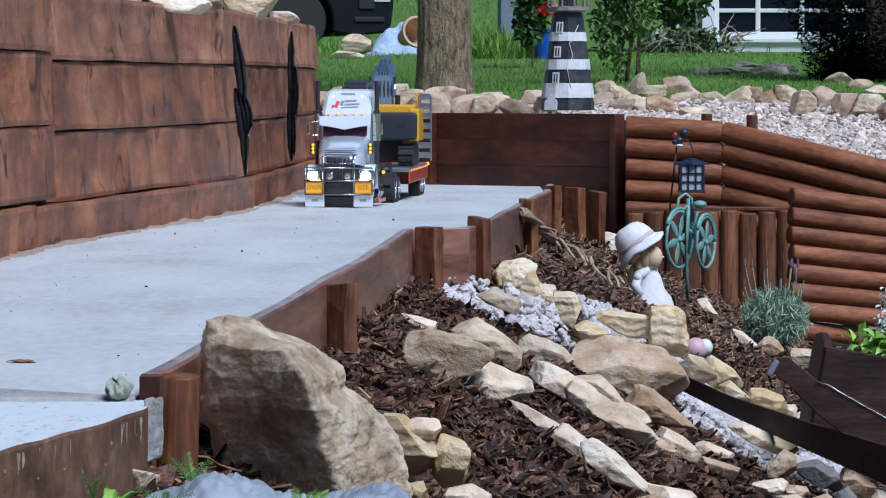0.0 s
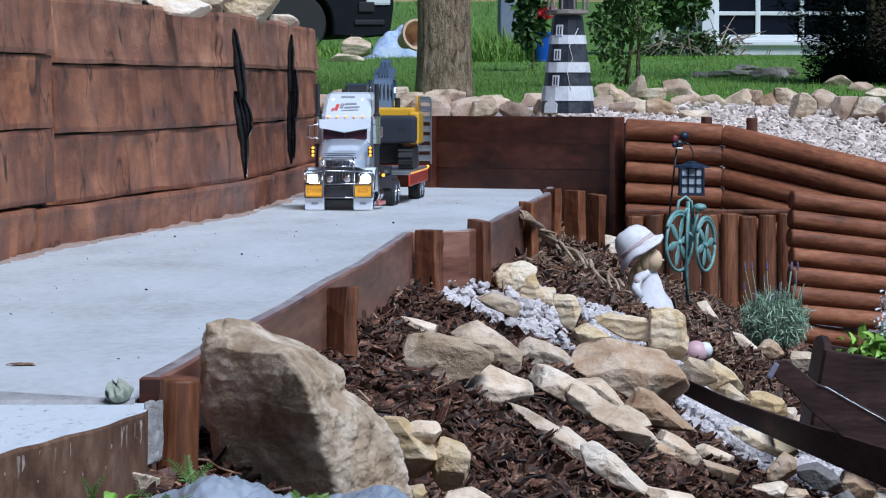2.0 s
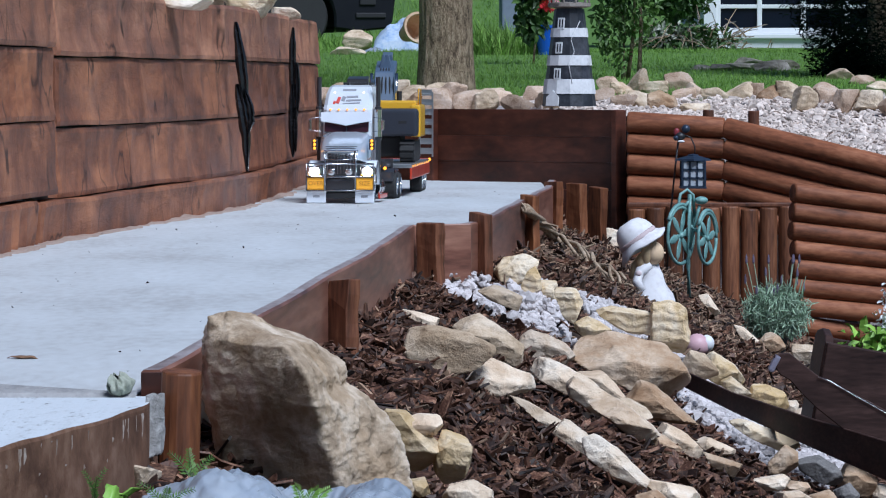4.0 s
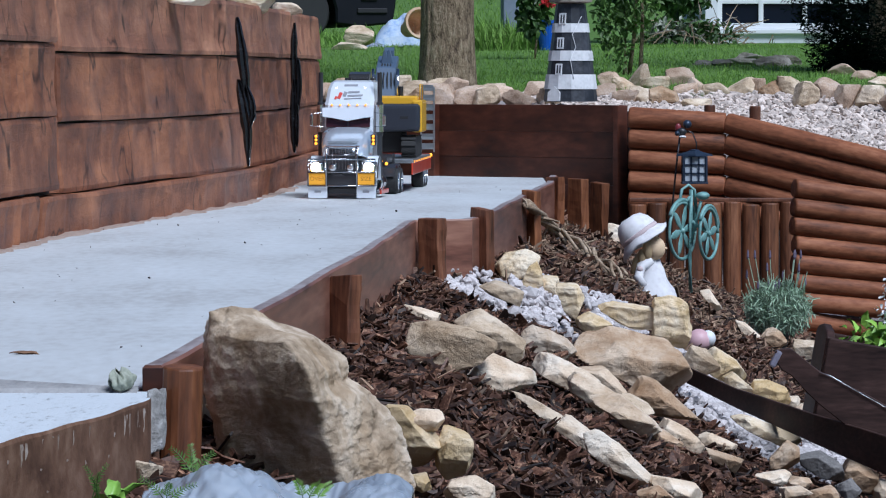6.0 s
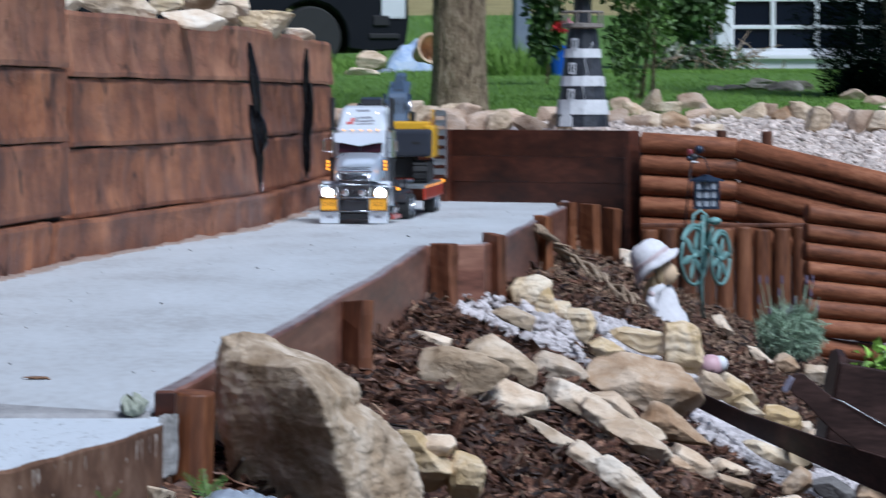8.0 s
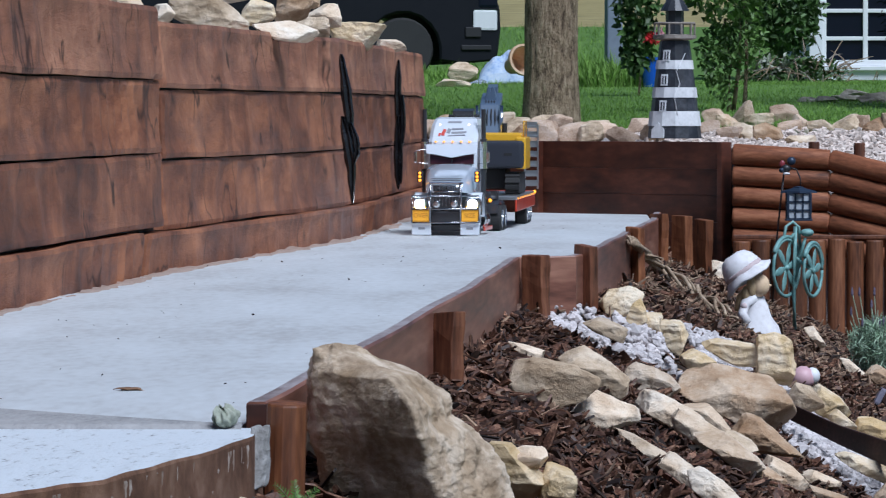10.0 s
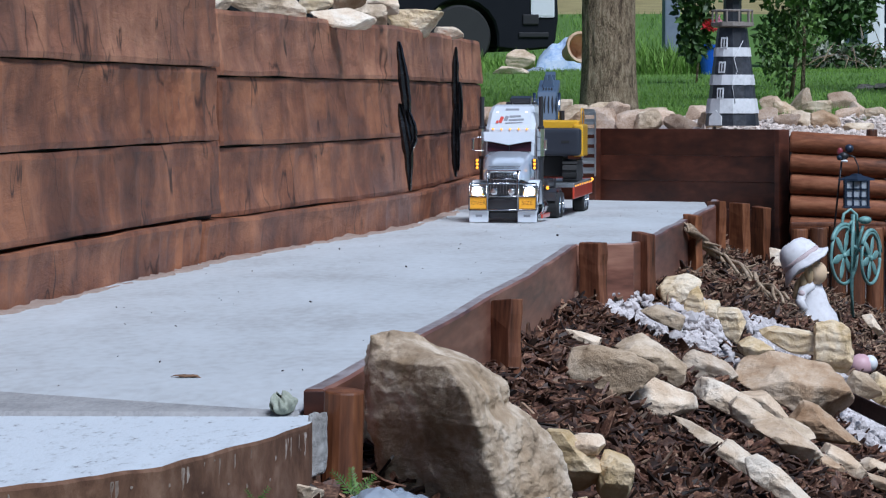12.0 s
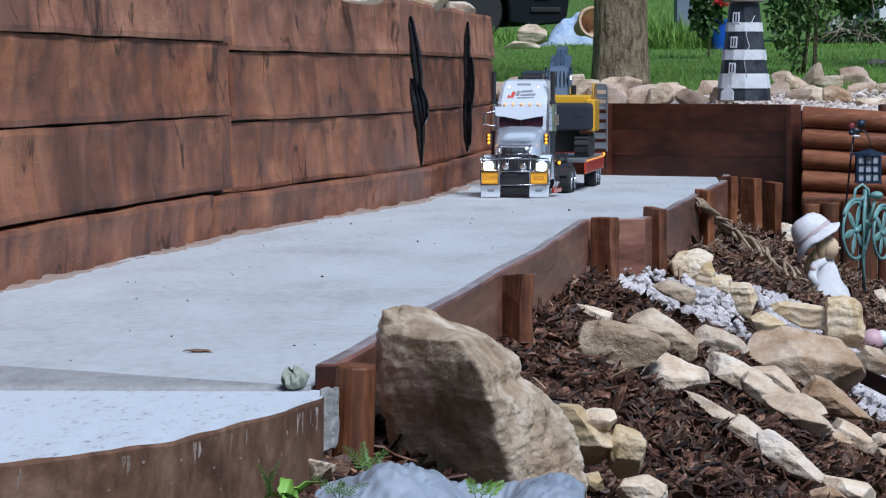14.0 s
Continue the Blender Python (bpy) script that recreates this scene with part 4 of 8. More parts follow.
def mulch(name, n, material, want, label, seed, lift=0.012, shapes=None, long=-3.4, wide=-4.45):
    rng = np.random.default_rng(seed)
    pos = []
    while len(pos) < n:
        y = rng.uniform(4.4, 14.7)
        lat = rng.uniform(0.02, 1.35)
        x = along(EDGE_LINE, y) + lat
        if rng.uniform() < want(x, y, lat) and (y < 13.5 or x < 0.95) and (not on_gravel(x, y) or rng.uniform() < 0.05):
            pos.append((x, y, slope_z(x, y) + rng.uniform(0.0, lift) + 0.002))
    n = len(pos)
    size = np.stack([rng.lognormal(long, 0.45, n), rng.lognormal(wide, 0.4, n), rng.uniform(0.002, 0.006, n)], 1)
    size[:, 0] = np.minimum(size[:, 0], 0.075)
    scatter(name, shapes or CHIPS, pos, turns(rng, n, 0.46), size, material, label, "bark mulch")


mulch("bark_mulch", 16000, M_CHIP, lambda x, y, lat: 1.0 if y < 11 else 0.35, "dark brown shredded bark mulch covering the bank", 11, wide=-4.8)
mulch("bark_mulch", 21000, M_CHIP, lambda x, y, lat: 1.0 if y < 11.5 else 0.3, "dark brown flaky bark mulch covering the bank", 14, 0.020, FLAKES, -3.35, -3.95)
mulch("bark_mulch", 9000, M_CHIPL, lambda x, y, lat: 0.10 if y < 10 else 1.0, "dry pale brown bark chips on the bank", 12)


def gravel_patch(x0, x1, y0, y1, n, seed, size, material, label, height):
    rng = np.random.default_rng(seed)
    pos = []
    for _ in range(n):
        u, v = rng.normal(0, 0.42, 2)
        x, y = (x0 + x1) / 2 + (x1 - x0) / 2 * max(-1, min(1, u * 1.6)), (y0 + y1) / 2 + (y1 - y0) / 2 * max(-1, min(1, v * 1.6))
        pos.append((x, y, height(x, y) + rng.uniform(0.006, 0.030)))
    s = rng.lognormal(math.log(size), 0.3, n)
    sz = np.stack([s, s * rng.uniform(0.6, 1, n), s * rng.uniform(0.55, 0.9, n)], 1)
    scatter("gravel", PEBBLES, pos, turns(rng, n, 0.5), sz, material, label, "gravel")


for x0, x1, y0, y1, n in GRAVEL_BEDS:
    gravel_patch(x0, x1, y0, y1, n, int(n + x0 * 100), 0.020, M_WGRAVEL, "white crushed stone gravel between the rocks", slope_z)


def gravel_bed():
    rng = np.random.default_rng(21)
    pos = []
    while len(pos) < 20000:
        x = rng.uniform(0.3, 3.4)
        y = rng.uniform(13.0, 17.6)
        if (x >= 0.58 and y > log_line(x) + 0.07) or (x < 0.58 and y > 15.6):
            pos.append((x, y, ground_z(x, y) + rng.uniform(0.0, 0.014)))
    n = len(pos)
    s = rng.lognormal(math.log(0.025), 0.35, n)
    scatter("gravel", PEBBLES, pos, turns(rng, n, 0.5), np.stack([s * 1.25, s * rng.uniform(0.5, 1, n), s * rng.uniform(0.25, 0.55, n)], 1), M_GRAVEL,
            "pale pinkish white crushed gravel in the raised bed", "gravel")


gravel_bed()


def lawn_grass(n, seed, x0, x1, y0, y1, h, material, label, w=0.006):
    rng = np.random.default_rng(seed)
    u = rng.uniform(0, 1, n) ** 1.5
    y = y0 + (y1 - y0) * u
    x = rng.uniform(x0, x1, n) * (y / y1)
    z = np.array([ground_z(a, b) for a, b in zip(x, y)])
    hh = h * rng.lognormal(0, 0.3, n)
    scatter("lawn_grass", BLADES, np.stack([x, y, z - 0.005], 1), turns(rng, n, 0.3), np.stack([np.full(n, w), hh, hh], 1), material, label, "grass")


lawn_grass(120000, 31, -2.6, 5.2, 17.6, 36, 0.020, M_GRASS, "bright green mown lawn grass", 0.0032)

# ---------------------------------------------------------------- rocks on the bank
def boulder():
    """The big split boulder at the front: a dark flat face, a ridge down its front and a long sloping shoulder."""
    d = 5.2
    # height, left edge, front ridge, right edge, depth of the ridge
    prof = ((0.0762, -0.262, -0.2454, -0.225, 0.015), (0.0711, -0.2671, -0.2326, -0.2096, 0.03), (0.0583, -0.2697, -0.196, -0.1866, 0.06), (0.0454, -0.2723, -0.1709, -0.1495, 0.13), (0.0224, -0.2748, -0.153, -0.115, 0.15), (0.0115, -0.2761, -0.1466, -0.1074, 0.152), (-0.0058, -0.2723, -0.1417, -0.1048, 0.152), (-0.0199, -0.271, -0.1378, -0.0805, 0.15), (-0.0417, -0.2659, -0.1342, -0.0588, 0.13), (-0.0738, -0.2569, -0.1252, -0.0435, 0.115), (-0.1187, -0.248, -0.1099, -0.0358, 0.095), (-0.1637, -0.2454, -0.0958, -0.0281, 0.07))
    zs = [p[0] for p in prof][::-1]
    cols = [[p[k] for p in prof][::-1] for k in range(1, 5)]
    vs, fs = [], []
    nz, ns = 210, 56
    for j in range(nz + 1):
        z = zs[0] + (zs[-1] - zs[0]) * j / nz
        xl, xm, xr, dp = (float(np.interp(z, zs, c)) for c in cols)
        top = min(1.0, (zs[-1] - z) / 0.03)
        ctrl = [(xl, 0.12 * (zs[-2] - z) - 0.03), (xm, -0.95 * dp), (xr, 0.012), (xr - 0.015 * top, 0.05 * top + 0.014), (xl + 0.014, 0.30 * top + 0.014)]
        ring_ = []
        for k in range(5):
            a, b = ctrl[k], ctrl[(k + 1) % 5]
            ring_ += [(a[0] + (b[0] - a[0]) * i / ns, a[1] + (b[1] - a[1]) * i / ns) for i in range(ns)]
        ring_ = np.array(ring_)
        for _ in range(16):
            ring_ = 0.25 * np.roll(ring_, 1, 0) + 0.5 * ring_ + 0.25 * np.roll(ring_, -1, 0)
        dome = math.sqrt(max(0.0, 1 - max(0.0, 1 - (zs[-1] - z) / 0.005) ** 2)) * 0.85 + 0.15
        ring_ = (ring_ - ring_.mean(0)) * dome + ring_.mean(0)
        for k in range(5):
            for i in range(ns):
                u = i / ns
                x, y = ring_[k * ns + i]
                q = Vector((x * 11, y * 11, z * 11))
                step = 0.0022 * noise.ridged_multi_fractal(q * 1.1 + Vector((4, 1, 7)), 1.0, 2.1, 4, 1.0, 2.0)
                rim = 1.0 if k in (1, 2) or u > 0.8 else 0.5
                lit = min(1.0, max(0.0, (x - xm + 0.012) / 0.03)) if k in (0, 1, 2) else 1.0
                crumb = abs(noise.noise(q * 2.3 + Vector((3, 8, 1))))
                n1 = 0.006 * noise.noise(q * 0.8) + (0.4 + 0.6 * lit) * (0.0050 * noise.noise(q * 2.4) + 0.0050 * crumb + 0.0034 * noise.noise(q * 5.5) + 0.0020 * noise.noise(q * 12) + 0.0010 * noise.noise(q * 26)) + 0.009 * (noise.voronoi(q * 1.3)[0][0] - 0.4) * (0.35 + 0.65 * lit) + 0.5 * step - 0.004
                mx = (xl + xr) / 2
                dv = Vector((x - mx, y - 0.02, 0)).normalized()
                vs.append((x + dv.x * n1, d + y + dv.y * n1, z + 0.004 * noise.noise(q * 2 + Vector((9, 9, 9))) + max(0.0, 1 - (zs[-1] - z) / 0.035) * (0.007 * noise.noise(Vector((x * 45, 2, 5))) + 0.004 * noise.noise(Vector((x * 130, y * 60, 9))))))
    m = ns * 5
    for j in range(nz):
        for i in range(m):
            fs.append((j * m + i, j * m + (i + 1) % m, (j + 1) * m + (i + 1) % m, (j + 1) * m + i))
    fs.append(tuple(nz * m + i for i in range(m)))
    ob = mesh_ob("boulder", vs, fs, M_BOULDER, smooth=True)
    tagged(ob, "large tan limestone boulder with a brown weathered face beside the path", "boulder")


boulder()

TAN = "tan brown broken limestone rock lying in bark mulch"
PALE = "pale cream broken limestone rock lying in bark mulch"
GREY = "grey weathered limestone rock lying in bark mulch"
YEL = "yellowish limestone rock beside white gravel"
M_ROCKD = mat("dark_limestone", (0.09, 0.085, 0.08), (0.18, 0.17, 0.16), (0.30, 0.28, 0.26), scale=12, rough=0.9, bump=0.6, fine=18, dist=0.005)
split_rock(0.0103, 7.60, -0.1097, ((-124, 0.0553), (-101, 0.0395), (-68, 0.04), (-49, 0.0492), (9, 0.0687), (62, 0.0393), (78, 0.0334), (99, 0.046), (171, 0.0659)), M_ROCKG, (88, 0.0299), seed=31, label="broad flat grey limestone rock in bark mulch")
split_rock(-0.0329, 8.50, -0.1045, ((-121, 0.0103), (-108, 0.0108), (-76, 0.0271), (51, 0.0229), (73, 0.0093), (80, 0.0111)), M_ROCKP, (71, 0.0011), seed=42, label="thin pale blade of limestone in bark mulch")
split_rock(0.0848, 8.36, -0.1332, ((-125, 0.0164), (-109, 0.0283), (-11, 0.061), (52, 0.0288), (55, 0.0291), (100, 0.0509), (142, 0.0608)), M_ROCKG, (52, 0.0103), seed=53, label="long grey limestone slab with a pale upper edge")
split_rock(0.2074, 8.92, -0.1914, ((-161, 0.0526), (-135, 0.0435), (-105, 0.0338), (-90, 0.0385), (22, 0.0414), (37, 0.0349), (68, 0.0283), (99, 0.041), (140, 0.0546)), M_ROCKS, (70, 0.0147), seed=64, label=TAN)
split_rock(0.0952, 7.66, -0.1595, ((-115, 0.0268), (-98, 0.0278), (-19, 0.056), (16, 0.0474), (67, 0.025), (139, 0.0372)), M_ROCKP, (73, -0.0028), seed=75, label=PALE)
split_rock(0.2245, 8.20, -0.1989, ((-133, 0.0303), (-121, 0.0224), (-112, 0.024), (-84, 0.0428), (39, 0.0332), (61, 0.0206), (75, 0.0247), (125, 0.0621)), M_ROCKP, (63, 0.0000), seed=86, label="long pale slanting limestone slab on the bank")
split_rock(0.3112, 7.84, -0.2375, ((-146, 0.0312), (-127, 0.0181), (-122, 0.0185), (-70, 0.0506), (33, 0.0291), (53, 0.0163), (72, 0.0257), (139, 0.0615)), M_ROCKP, (56, -0.0036), seed=97, label="pinkish pale limestone slab lying on mulch")
split_rock(0.2963, 8.54, -0.2245, ((-153, 0.0315), (-130, 0.0202), (-117, 0.0216), (-71, 0.0479), (35, 0.0201), (41, 0.0165), (63, 0.0228), (123, 0.0484)), M_ROCKP, (51, 0.0020), seed=108, label=PALE)
split_rock(0.3493, 8.18, -0.2586, ((-144, 0.0093), (-126, 0.0069), (14, 0.0228), (28, 0.0201), (77, 0.0271), (99, 0.0325)), M_ROCKG, (42, 0.0048), seed=119, label=GREY)
split_rock(0.3663, 8.94, -0.2268, ((-129, 0.0478), (-116, 0.0306), (-42, 0.114), (-14, 0.1147), (22, 0.0951), (38, 0.0837), (45, 0.0801), (79, 0.0635), (106, 0.0863), (148, 0.1104)), M_ROCK, (72, 0.0311), seed=130, label="large rounded tan limestone rock on the bank")
split_rock(0.3994, 8.30, -0.2567, ((-149, 0.0447), (-131, 0.0283), (-119, 0.0258), (-116, 0.0279), (-65, 0.0768), (24, 0.0473), (48, 0.0194), (108, 0.0665), (140, 0.0792)), M_ROCK, (54, 0.0065), seed=141, label="long tan limestone slab leaning on the bank")
split_rock(0.4181, 8.02, -0.2919, ((-154, 0.0306), (-117, 0.0179), (-107, 0.0187), (-45, 0.0479), (45, 0.0143), (63, 0.0148), (121, 0.0402)), M_ROCKP, (58, 0.0015), seed=152, label=PALE)
split_rock(0.3837, 7.90, -0.2887, ((-158, 0.0194), (-104, 0.0115), (-35, 0.0269), (55, 0.0097), (83, 0.0136)), M_ROCK, (63, 0.0022), seed=163, label=TAN)
split_rock(0.1701, 7.16, -0.1983, ((-130, 0.0105), (-124, 0.0044), (-111, 0.0125), (13, 0.0513), (58, 0.0122), (59, 0.012), (77, 0.022)), M_ROCKG, (60, 0.0025), seed=174, label="long thin grey limestone piece in bark mulch")
split_rock(0.2598, 6.84, -0.2307, ((-167, 0.0375), (-126, 0.0182), (-75, 0.0444), (-20, 0.0509), (46, 0.0153), (55, 0.0161), (112, 0.0477)), M_ROCKP, (51, 0.0024), seed=185, label="long pale yellowish limestone piece in bark mulch")
split_rock(0.2150, 7.00, -0.2150, ((-150, 0.0300), (-124, 0.0120), (-80, 0.0180), (-10, 0.0450), (50, 0.0140), (70, 0.0200), (140, 0.0420)), M_ROCKP, (58, 0.0025), seed=611, label="pale limestone piece between two longer ones")
split_rock(0.2690, 8.02, -0.2175, ((-150, 0.0360), (-124, 0.0210), (-75, 0.0400), (33, 0.0330), (56, 0.0170), (72, 0.0240), (136, 0.0480)), M_ROCKP, (58, 0.0000), seed=622, label="pale limestone slab overlapping its neighbours")
split_rock(0.3502, 6.86, -0.2810, ((-137, 0.0196), (-128, 0.017), (-87, 0.0225), (37, 0.0263), (67, 0.0133), (80, 0.014)), M_ROCKP, (70, 0.0000), seed=196, label=PALE)
split_rock(0.3103, 6.70, -0.2727, ((-146, 0.0201), (-84, 0.0099), (50, 0.0115), (105, 0.0101)), M_ROCK, (88, 0.0035), seed=207, label=TAN)
split_rock(0.5026, 8.40, -0.3343, ((-141, 0.0207), (-102, 0.0114), (-19, 0.0322), (65, 0.0114), (112, 0.0202)), M_ROCKP, (73, 0.0014), seed=218, label=PALE)
split_rock(0.4959, 7.96, -0.3284, ((-147, 0.0221), (-118, 0.0143), (-59, 0.0255), (72, 0.0084)), M_ROCK, (70, 0.0019), seed=229, label=TAN)
split_rock(0.1646, 10.26, -0.0897, ((-146, 0.0374), (-99, 0.0339), (-40, 0.0337), (-13, 0.0399), (62, 0.0415), (100, 0.0328), (142, 0.0372)), M_ROCKY, (109, 0.0107), seed=240, label="squarish yellow-grey limestone rock beside white gravel")
split_rock(0.1986, 10.16, -0.1092, ((-133, 0.0253), (-82, 0.0305), (10, 0.0186), (32, 0.0217), (122, 0.0233), (158, 0.0173)), M_ROCKY, (0, 0.0141), seed=251, label=YEL)
split_rock(0.2391, 10.18, -0.1295, ((-170, 0.017), (-73, 0.0211), (12, 0.0176), (96, 0.0241)), M_ROCKY, (11, 0.0072), seed=262, label=YEL)
split_rock(0.2726, 9.92, -0.1376, ((-159, 0.0206), (-122, 0.0338), (-24, 0.0287), (19, 0.027), (40, 0.0283), (110, 0.0442), (145, 0.0364)), M_ROCKY, (13, 0.0142), seed=273, label="upright yellow limestone rock beside white gravel")
split_rock(0.1276, 9.84, -0.1283, ((-125, 0.0161), (-113, 0.012), (-18, 0.0402), (16, 0.044), (94, 0.0244), (110, 0.0261)), M_ROCKG, (86, 0.0119), seed=284, label=GREY)
split_rock(0.3256, 9.86, -0.1918, ((-149, 0.0355), (-106, 0.022), (-81, 0.0266), (45, 0.0201), (66, 0.0122), (125, 0.0366)), M_ROCKY, (72, -0.0032), seed=295, label=YEL)
split_rock(0.4020, 9.92, -0.1840, ((-129, 0.0255), (-117, 0.0173), (-74, 0.0532), (-4, 0.0691), (38, 0.0729), (93, 0.0393), (102, 0.0391)), M_ROCKY, (82, 0.0353), seed=306, label="squarish cream limestone block under the figurine")
split_rock(0.4955, 9.90, -0.1933, ((-180, 0.0377), (-125, 0.060), (-112, 0.082), (-88, 0.080), (-62, 0.062), (-17, 0.0395), (15, 0.0337), (48, 0.041), (95, 0.05)), M_ROCKY, (6, 0.0272), seed=317, label="layered yellow limestone block beside the ornament")
split_rock(0.7161, 12.30, -0.2663, ((-139, 0.0071), (-61, 0.0329), (34, 0.0128), (103, 0.0289)), M_ROCKP, (40, 0.0031), seed=328, label=PALE)
split_rock(0.5562, 9.86, -0.2768, ((-131, 0.0286), (-114, 0.0263), (-68, 0.0338), (36, 0.0224), (76, 0.0269), (149, 0.0352)), M_ROCKG, (57, 0.0079), seed=339, label=GREY)
split_rock(0.6065, 9.96, -0.2892, ((-133, 0.0305), (-103, 0.0289), (-68, 0.0427), (37, 0.025), (57, 0.0203), (133, 0.0378)), M_ROCKY, (61, 0.0068), seed=350, label=YEL)
split_rock(0.6382, 9.86, -0.3266, ((-127, 0.0155), (-97, 0.0193), (41, 0.0137), (49, 0.0104), (119, 0.0272)), M_ROCKY, (60, 0.0030), seed=361, label=YEL)
split_rock(0.7049, 9.86, -0.3418, ((-141, 0.0294), (-123, 0.024), (-88, 0.0286), (24, 0.0299), (67, 0.0168), (133, 0.0375)), M_ROCKY, (68, 0.0052), seed=372, label=YEL)
split_rock(0.7596, 9.98, -0.3735, ((-164, 0.0117), (-97, 0.0115), (-8, 0.0134), (92, 0.0123)), M_ROCKP, (73, 0.0034), seed=383, label=PALE)
split_rock(0.7766, 9.86, -0.3862, ((-159, 0.0141), (-102, 0.013), (-4, 0.0182), (99, 0.0138)), M_ROCKP, (81, 0.0040), seed=394, label=PALE)
split_rock(0.7968, 11.92, -0.3275, ((-151, 0.0192), (-117, 0.0143), (-76, 0.0294), (49, 0.0077), (77, 0.0168)), M_ROCKP, (52, 0.0009), seed=405, label=PALE)
split_rock(0.8563, 11.88, -0.3450, ((-134, 0.018), (-75, 0.033), (29, 0.0231), (57, 0.023), (121, 0.0315)), M_ROCK, (49, 0.0094), seed=416, label=TAN)
split_rock(0.9524, 12.06, -0.3911, ((-153, 0.0208), (-92, 0.0285), (0, 0.0386), (88, 0.0282)), M_ROCKG, (61, 0.0252), seed=427, label=GREY)
split_rock(0.6279, 8.81, -0.3494, ((-117, 0.0107), (-104, 0.0161), (-31, 0.0696), (59, 0.0213), (67, 0.0159), (104, 0.0398)), M_ROCKY, (68, 0.0033), seed=438, label="long ochre limestone slab under the planter shaft")
split_rock(0.6070, 8.17, -0.3365, ((-173, 0.0253), (-99, 0.026), (-56, 0.0235), (0, 0.0246), (71, 0.0277), (136, 0.0132)), M_ROCK, (137, 0.0041), seed=449, label=TAN)
split_rock(0.6900, 8.37, -0.3732, ((-165, 0.0328), (-124, 0.0174), (-108, 0.0188), (-52, 0.0397), (25, 0.0302), (60, 0.018), (90, 0.0289)), M_ROCKD, (60, 0.0090), seed=460, label="dark grey limestone rock among white gravel")
split_rock(0.5476, 7.55, -0.3251, ((-135, 0.0187), (-74, 0.0105), (47, 0.0213), (100, 0.0115)), M_ROCKP, (94, 0.0026), seed=471, label=PALE)
split_rock(0.6130, 7.87, -0.3587, ((-161, 0.0179), (-95, 0.0102), (-24, 0.0185), (83, 0.0087)), M_ROCK, (82, 0.0018), seed=482, label=TAN)
split_rock(0.7731, 8.53, -0.4059, ((-159, 0.0274), (-100, 0.0254), (-12, 0.0322), (58, 0.0204), (129, 0.0303)), M_ROCK, (59, 0.0083), seed=493, label=TAN)
split_rock(0.5741, 7.47, -0.3406, ((-121, 0.0141), (-74, 0.0095), (56, 0.0212), (96, 0.0096)), M_ROCKP, (93, 0.0022), seed=504, label=PALE)
split_rock(0.7093, 8.01, -0.3865, ((-142, 0.0148), (-63, 0.0168), (40, 0.0146), (116, 0.0174)), M_ROCKD, (61, 0.0075), seed=515, label=GREY)
split_rock(0.8231, 8.53, -0.4343, ((-104, 0.016), (-10, 0.0218), (72, 0.0152), (167, 0.0207)), M_ROCKP, (69, 0.0049), seed=526, label=PALE)
split_rock(0.6336, 7.61, -0.3576, ((-156, 0.0237), (-79, 0.0124), (39, 0.0176), (107, 0.0131)), M_ROCK, (95, 0.0047), seed=537, label=TAN)
split_rock(-0.0295, 5.50, -0.0930, ((-170, 0.0310), (-129, 0.0300), (-83, 0.0370), (-49, 0.0430), (45, 0.0150), (87, 0.0320)), M_ROCKY, (40, 0.0040), seed=548, label=YEL)
split_rock(-0.0220, 5.50, -0.0761, ((-137, 0.0094), (-112, 0.0101), (-36, 0.0159), (17, 0.0211), (87, 0.014), (118, 0.0181)), M_ROCKP, (77, 0.0067), seed=559, label=PALE)
split_rock(0.0139, 5.50, -0.1117, ((-177, 0.0196), (-141, 0.0269), (-72, 0.026), (-20, 0.0186), (8, 0.0199), (50, 0.0257), (99, 0.0296), (162, 0.0213)), M_ROCKY, (171, 0.0104), seed=570, label=YEL)
split_rock(0.0300, 5.30, -0.1397, ((-162, 0.0267), (-89, 0.0158), (6, 0.0258), (60, 0.0174), (101, 0.0148), (149, 0.0225)), M_ROCKP, (91, 0.0065), seed=581, label=PALE)
split_rock(-0.0255, 5.30, -0.1322, ((-164, 0.0092), (-74, 0.0086), (18, 0.0095), (100, 0.0095)), M_ROCKY, (74, 0.0037), seed=592, label=YEL)
cut_rock(0.5278, 14.51, -0.1641, ((-166, 0.033), (-84, 0.052), (4, 0.037), (77, 0.033), (115, 0.036)), M_ROCKP, seed=511, label=PALE, sub=4)
cut_rock(-0.3070, 4.90, -0.0320, ((-90, 0.060), (-3, 0.011), (20, 0.018), (60, 0.042), (100, 0.054), (150, 0.036), (-180, 0.010)), M_BROKEN, depth=0.02, seed=812, label="broken grey concrete lump at the slab end", sub=5, rough=0.2, name="concrete_lump", category="concrete").data.transform(Matrix.Diagonal((0.92, 1, 1.62, 1)))
rock(-0.3126, 4.8, -0.0756, 0.0389, 0.0295, M_ROCKG, depth=0.04, seed=381, label="small grey stone at the foot of the slab")


def fill_rocks():
    """Fist-sized broken stones strewn down the bank between the larger ones."""
    rng = random.Random(77)
    for i in range(60):
        y = rng.uniform(7.7, 11.5)
        lat = min(1.15, max(0.3, rng.gauss(0.8, 0.2)))
        x = along(EDGE_LINE, y) + lat
        s = rng.uniform(0.010, 0.028)
        rock(x, y, slope_z(x, y) + s * 0.3, s * 1.3, s, rng.choice((M_ROCKP, M_ROCKY, M_ROCK, M_ROCKG)), depth=s, seed=500 + i, sub=3,
             name="stone", label="small broken limestone stone on the mulch bank", category="stone", group="bank stones")


fill_rocks()

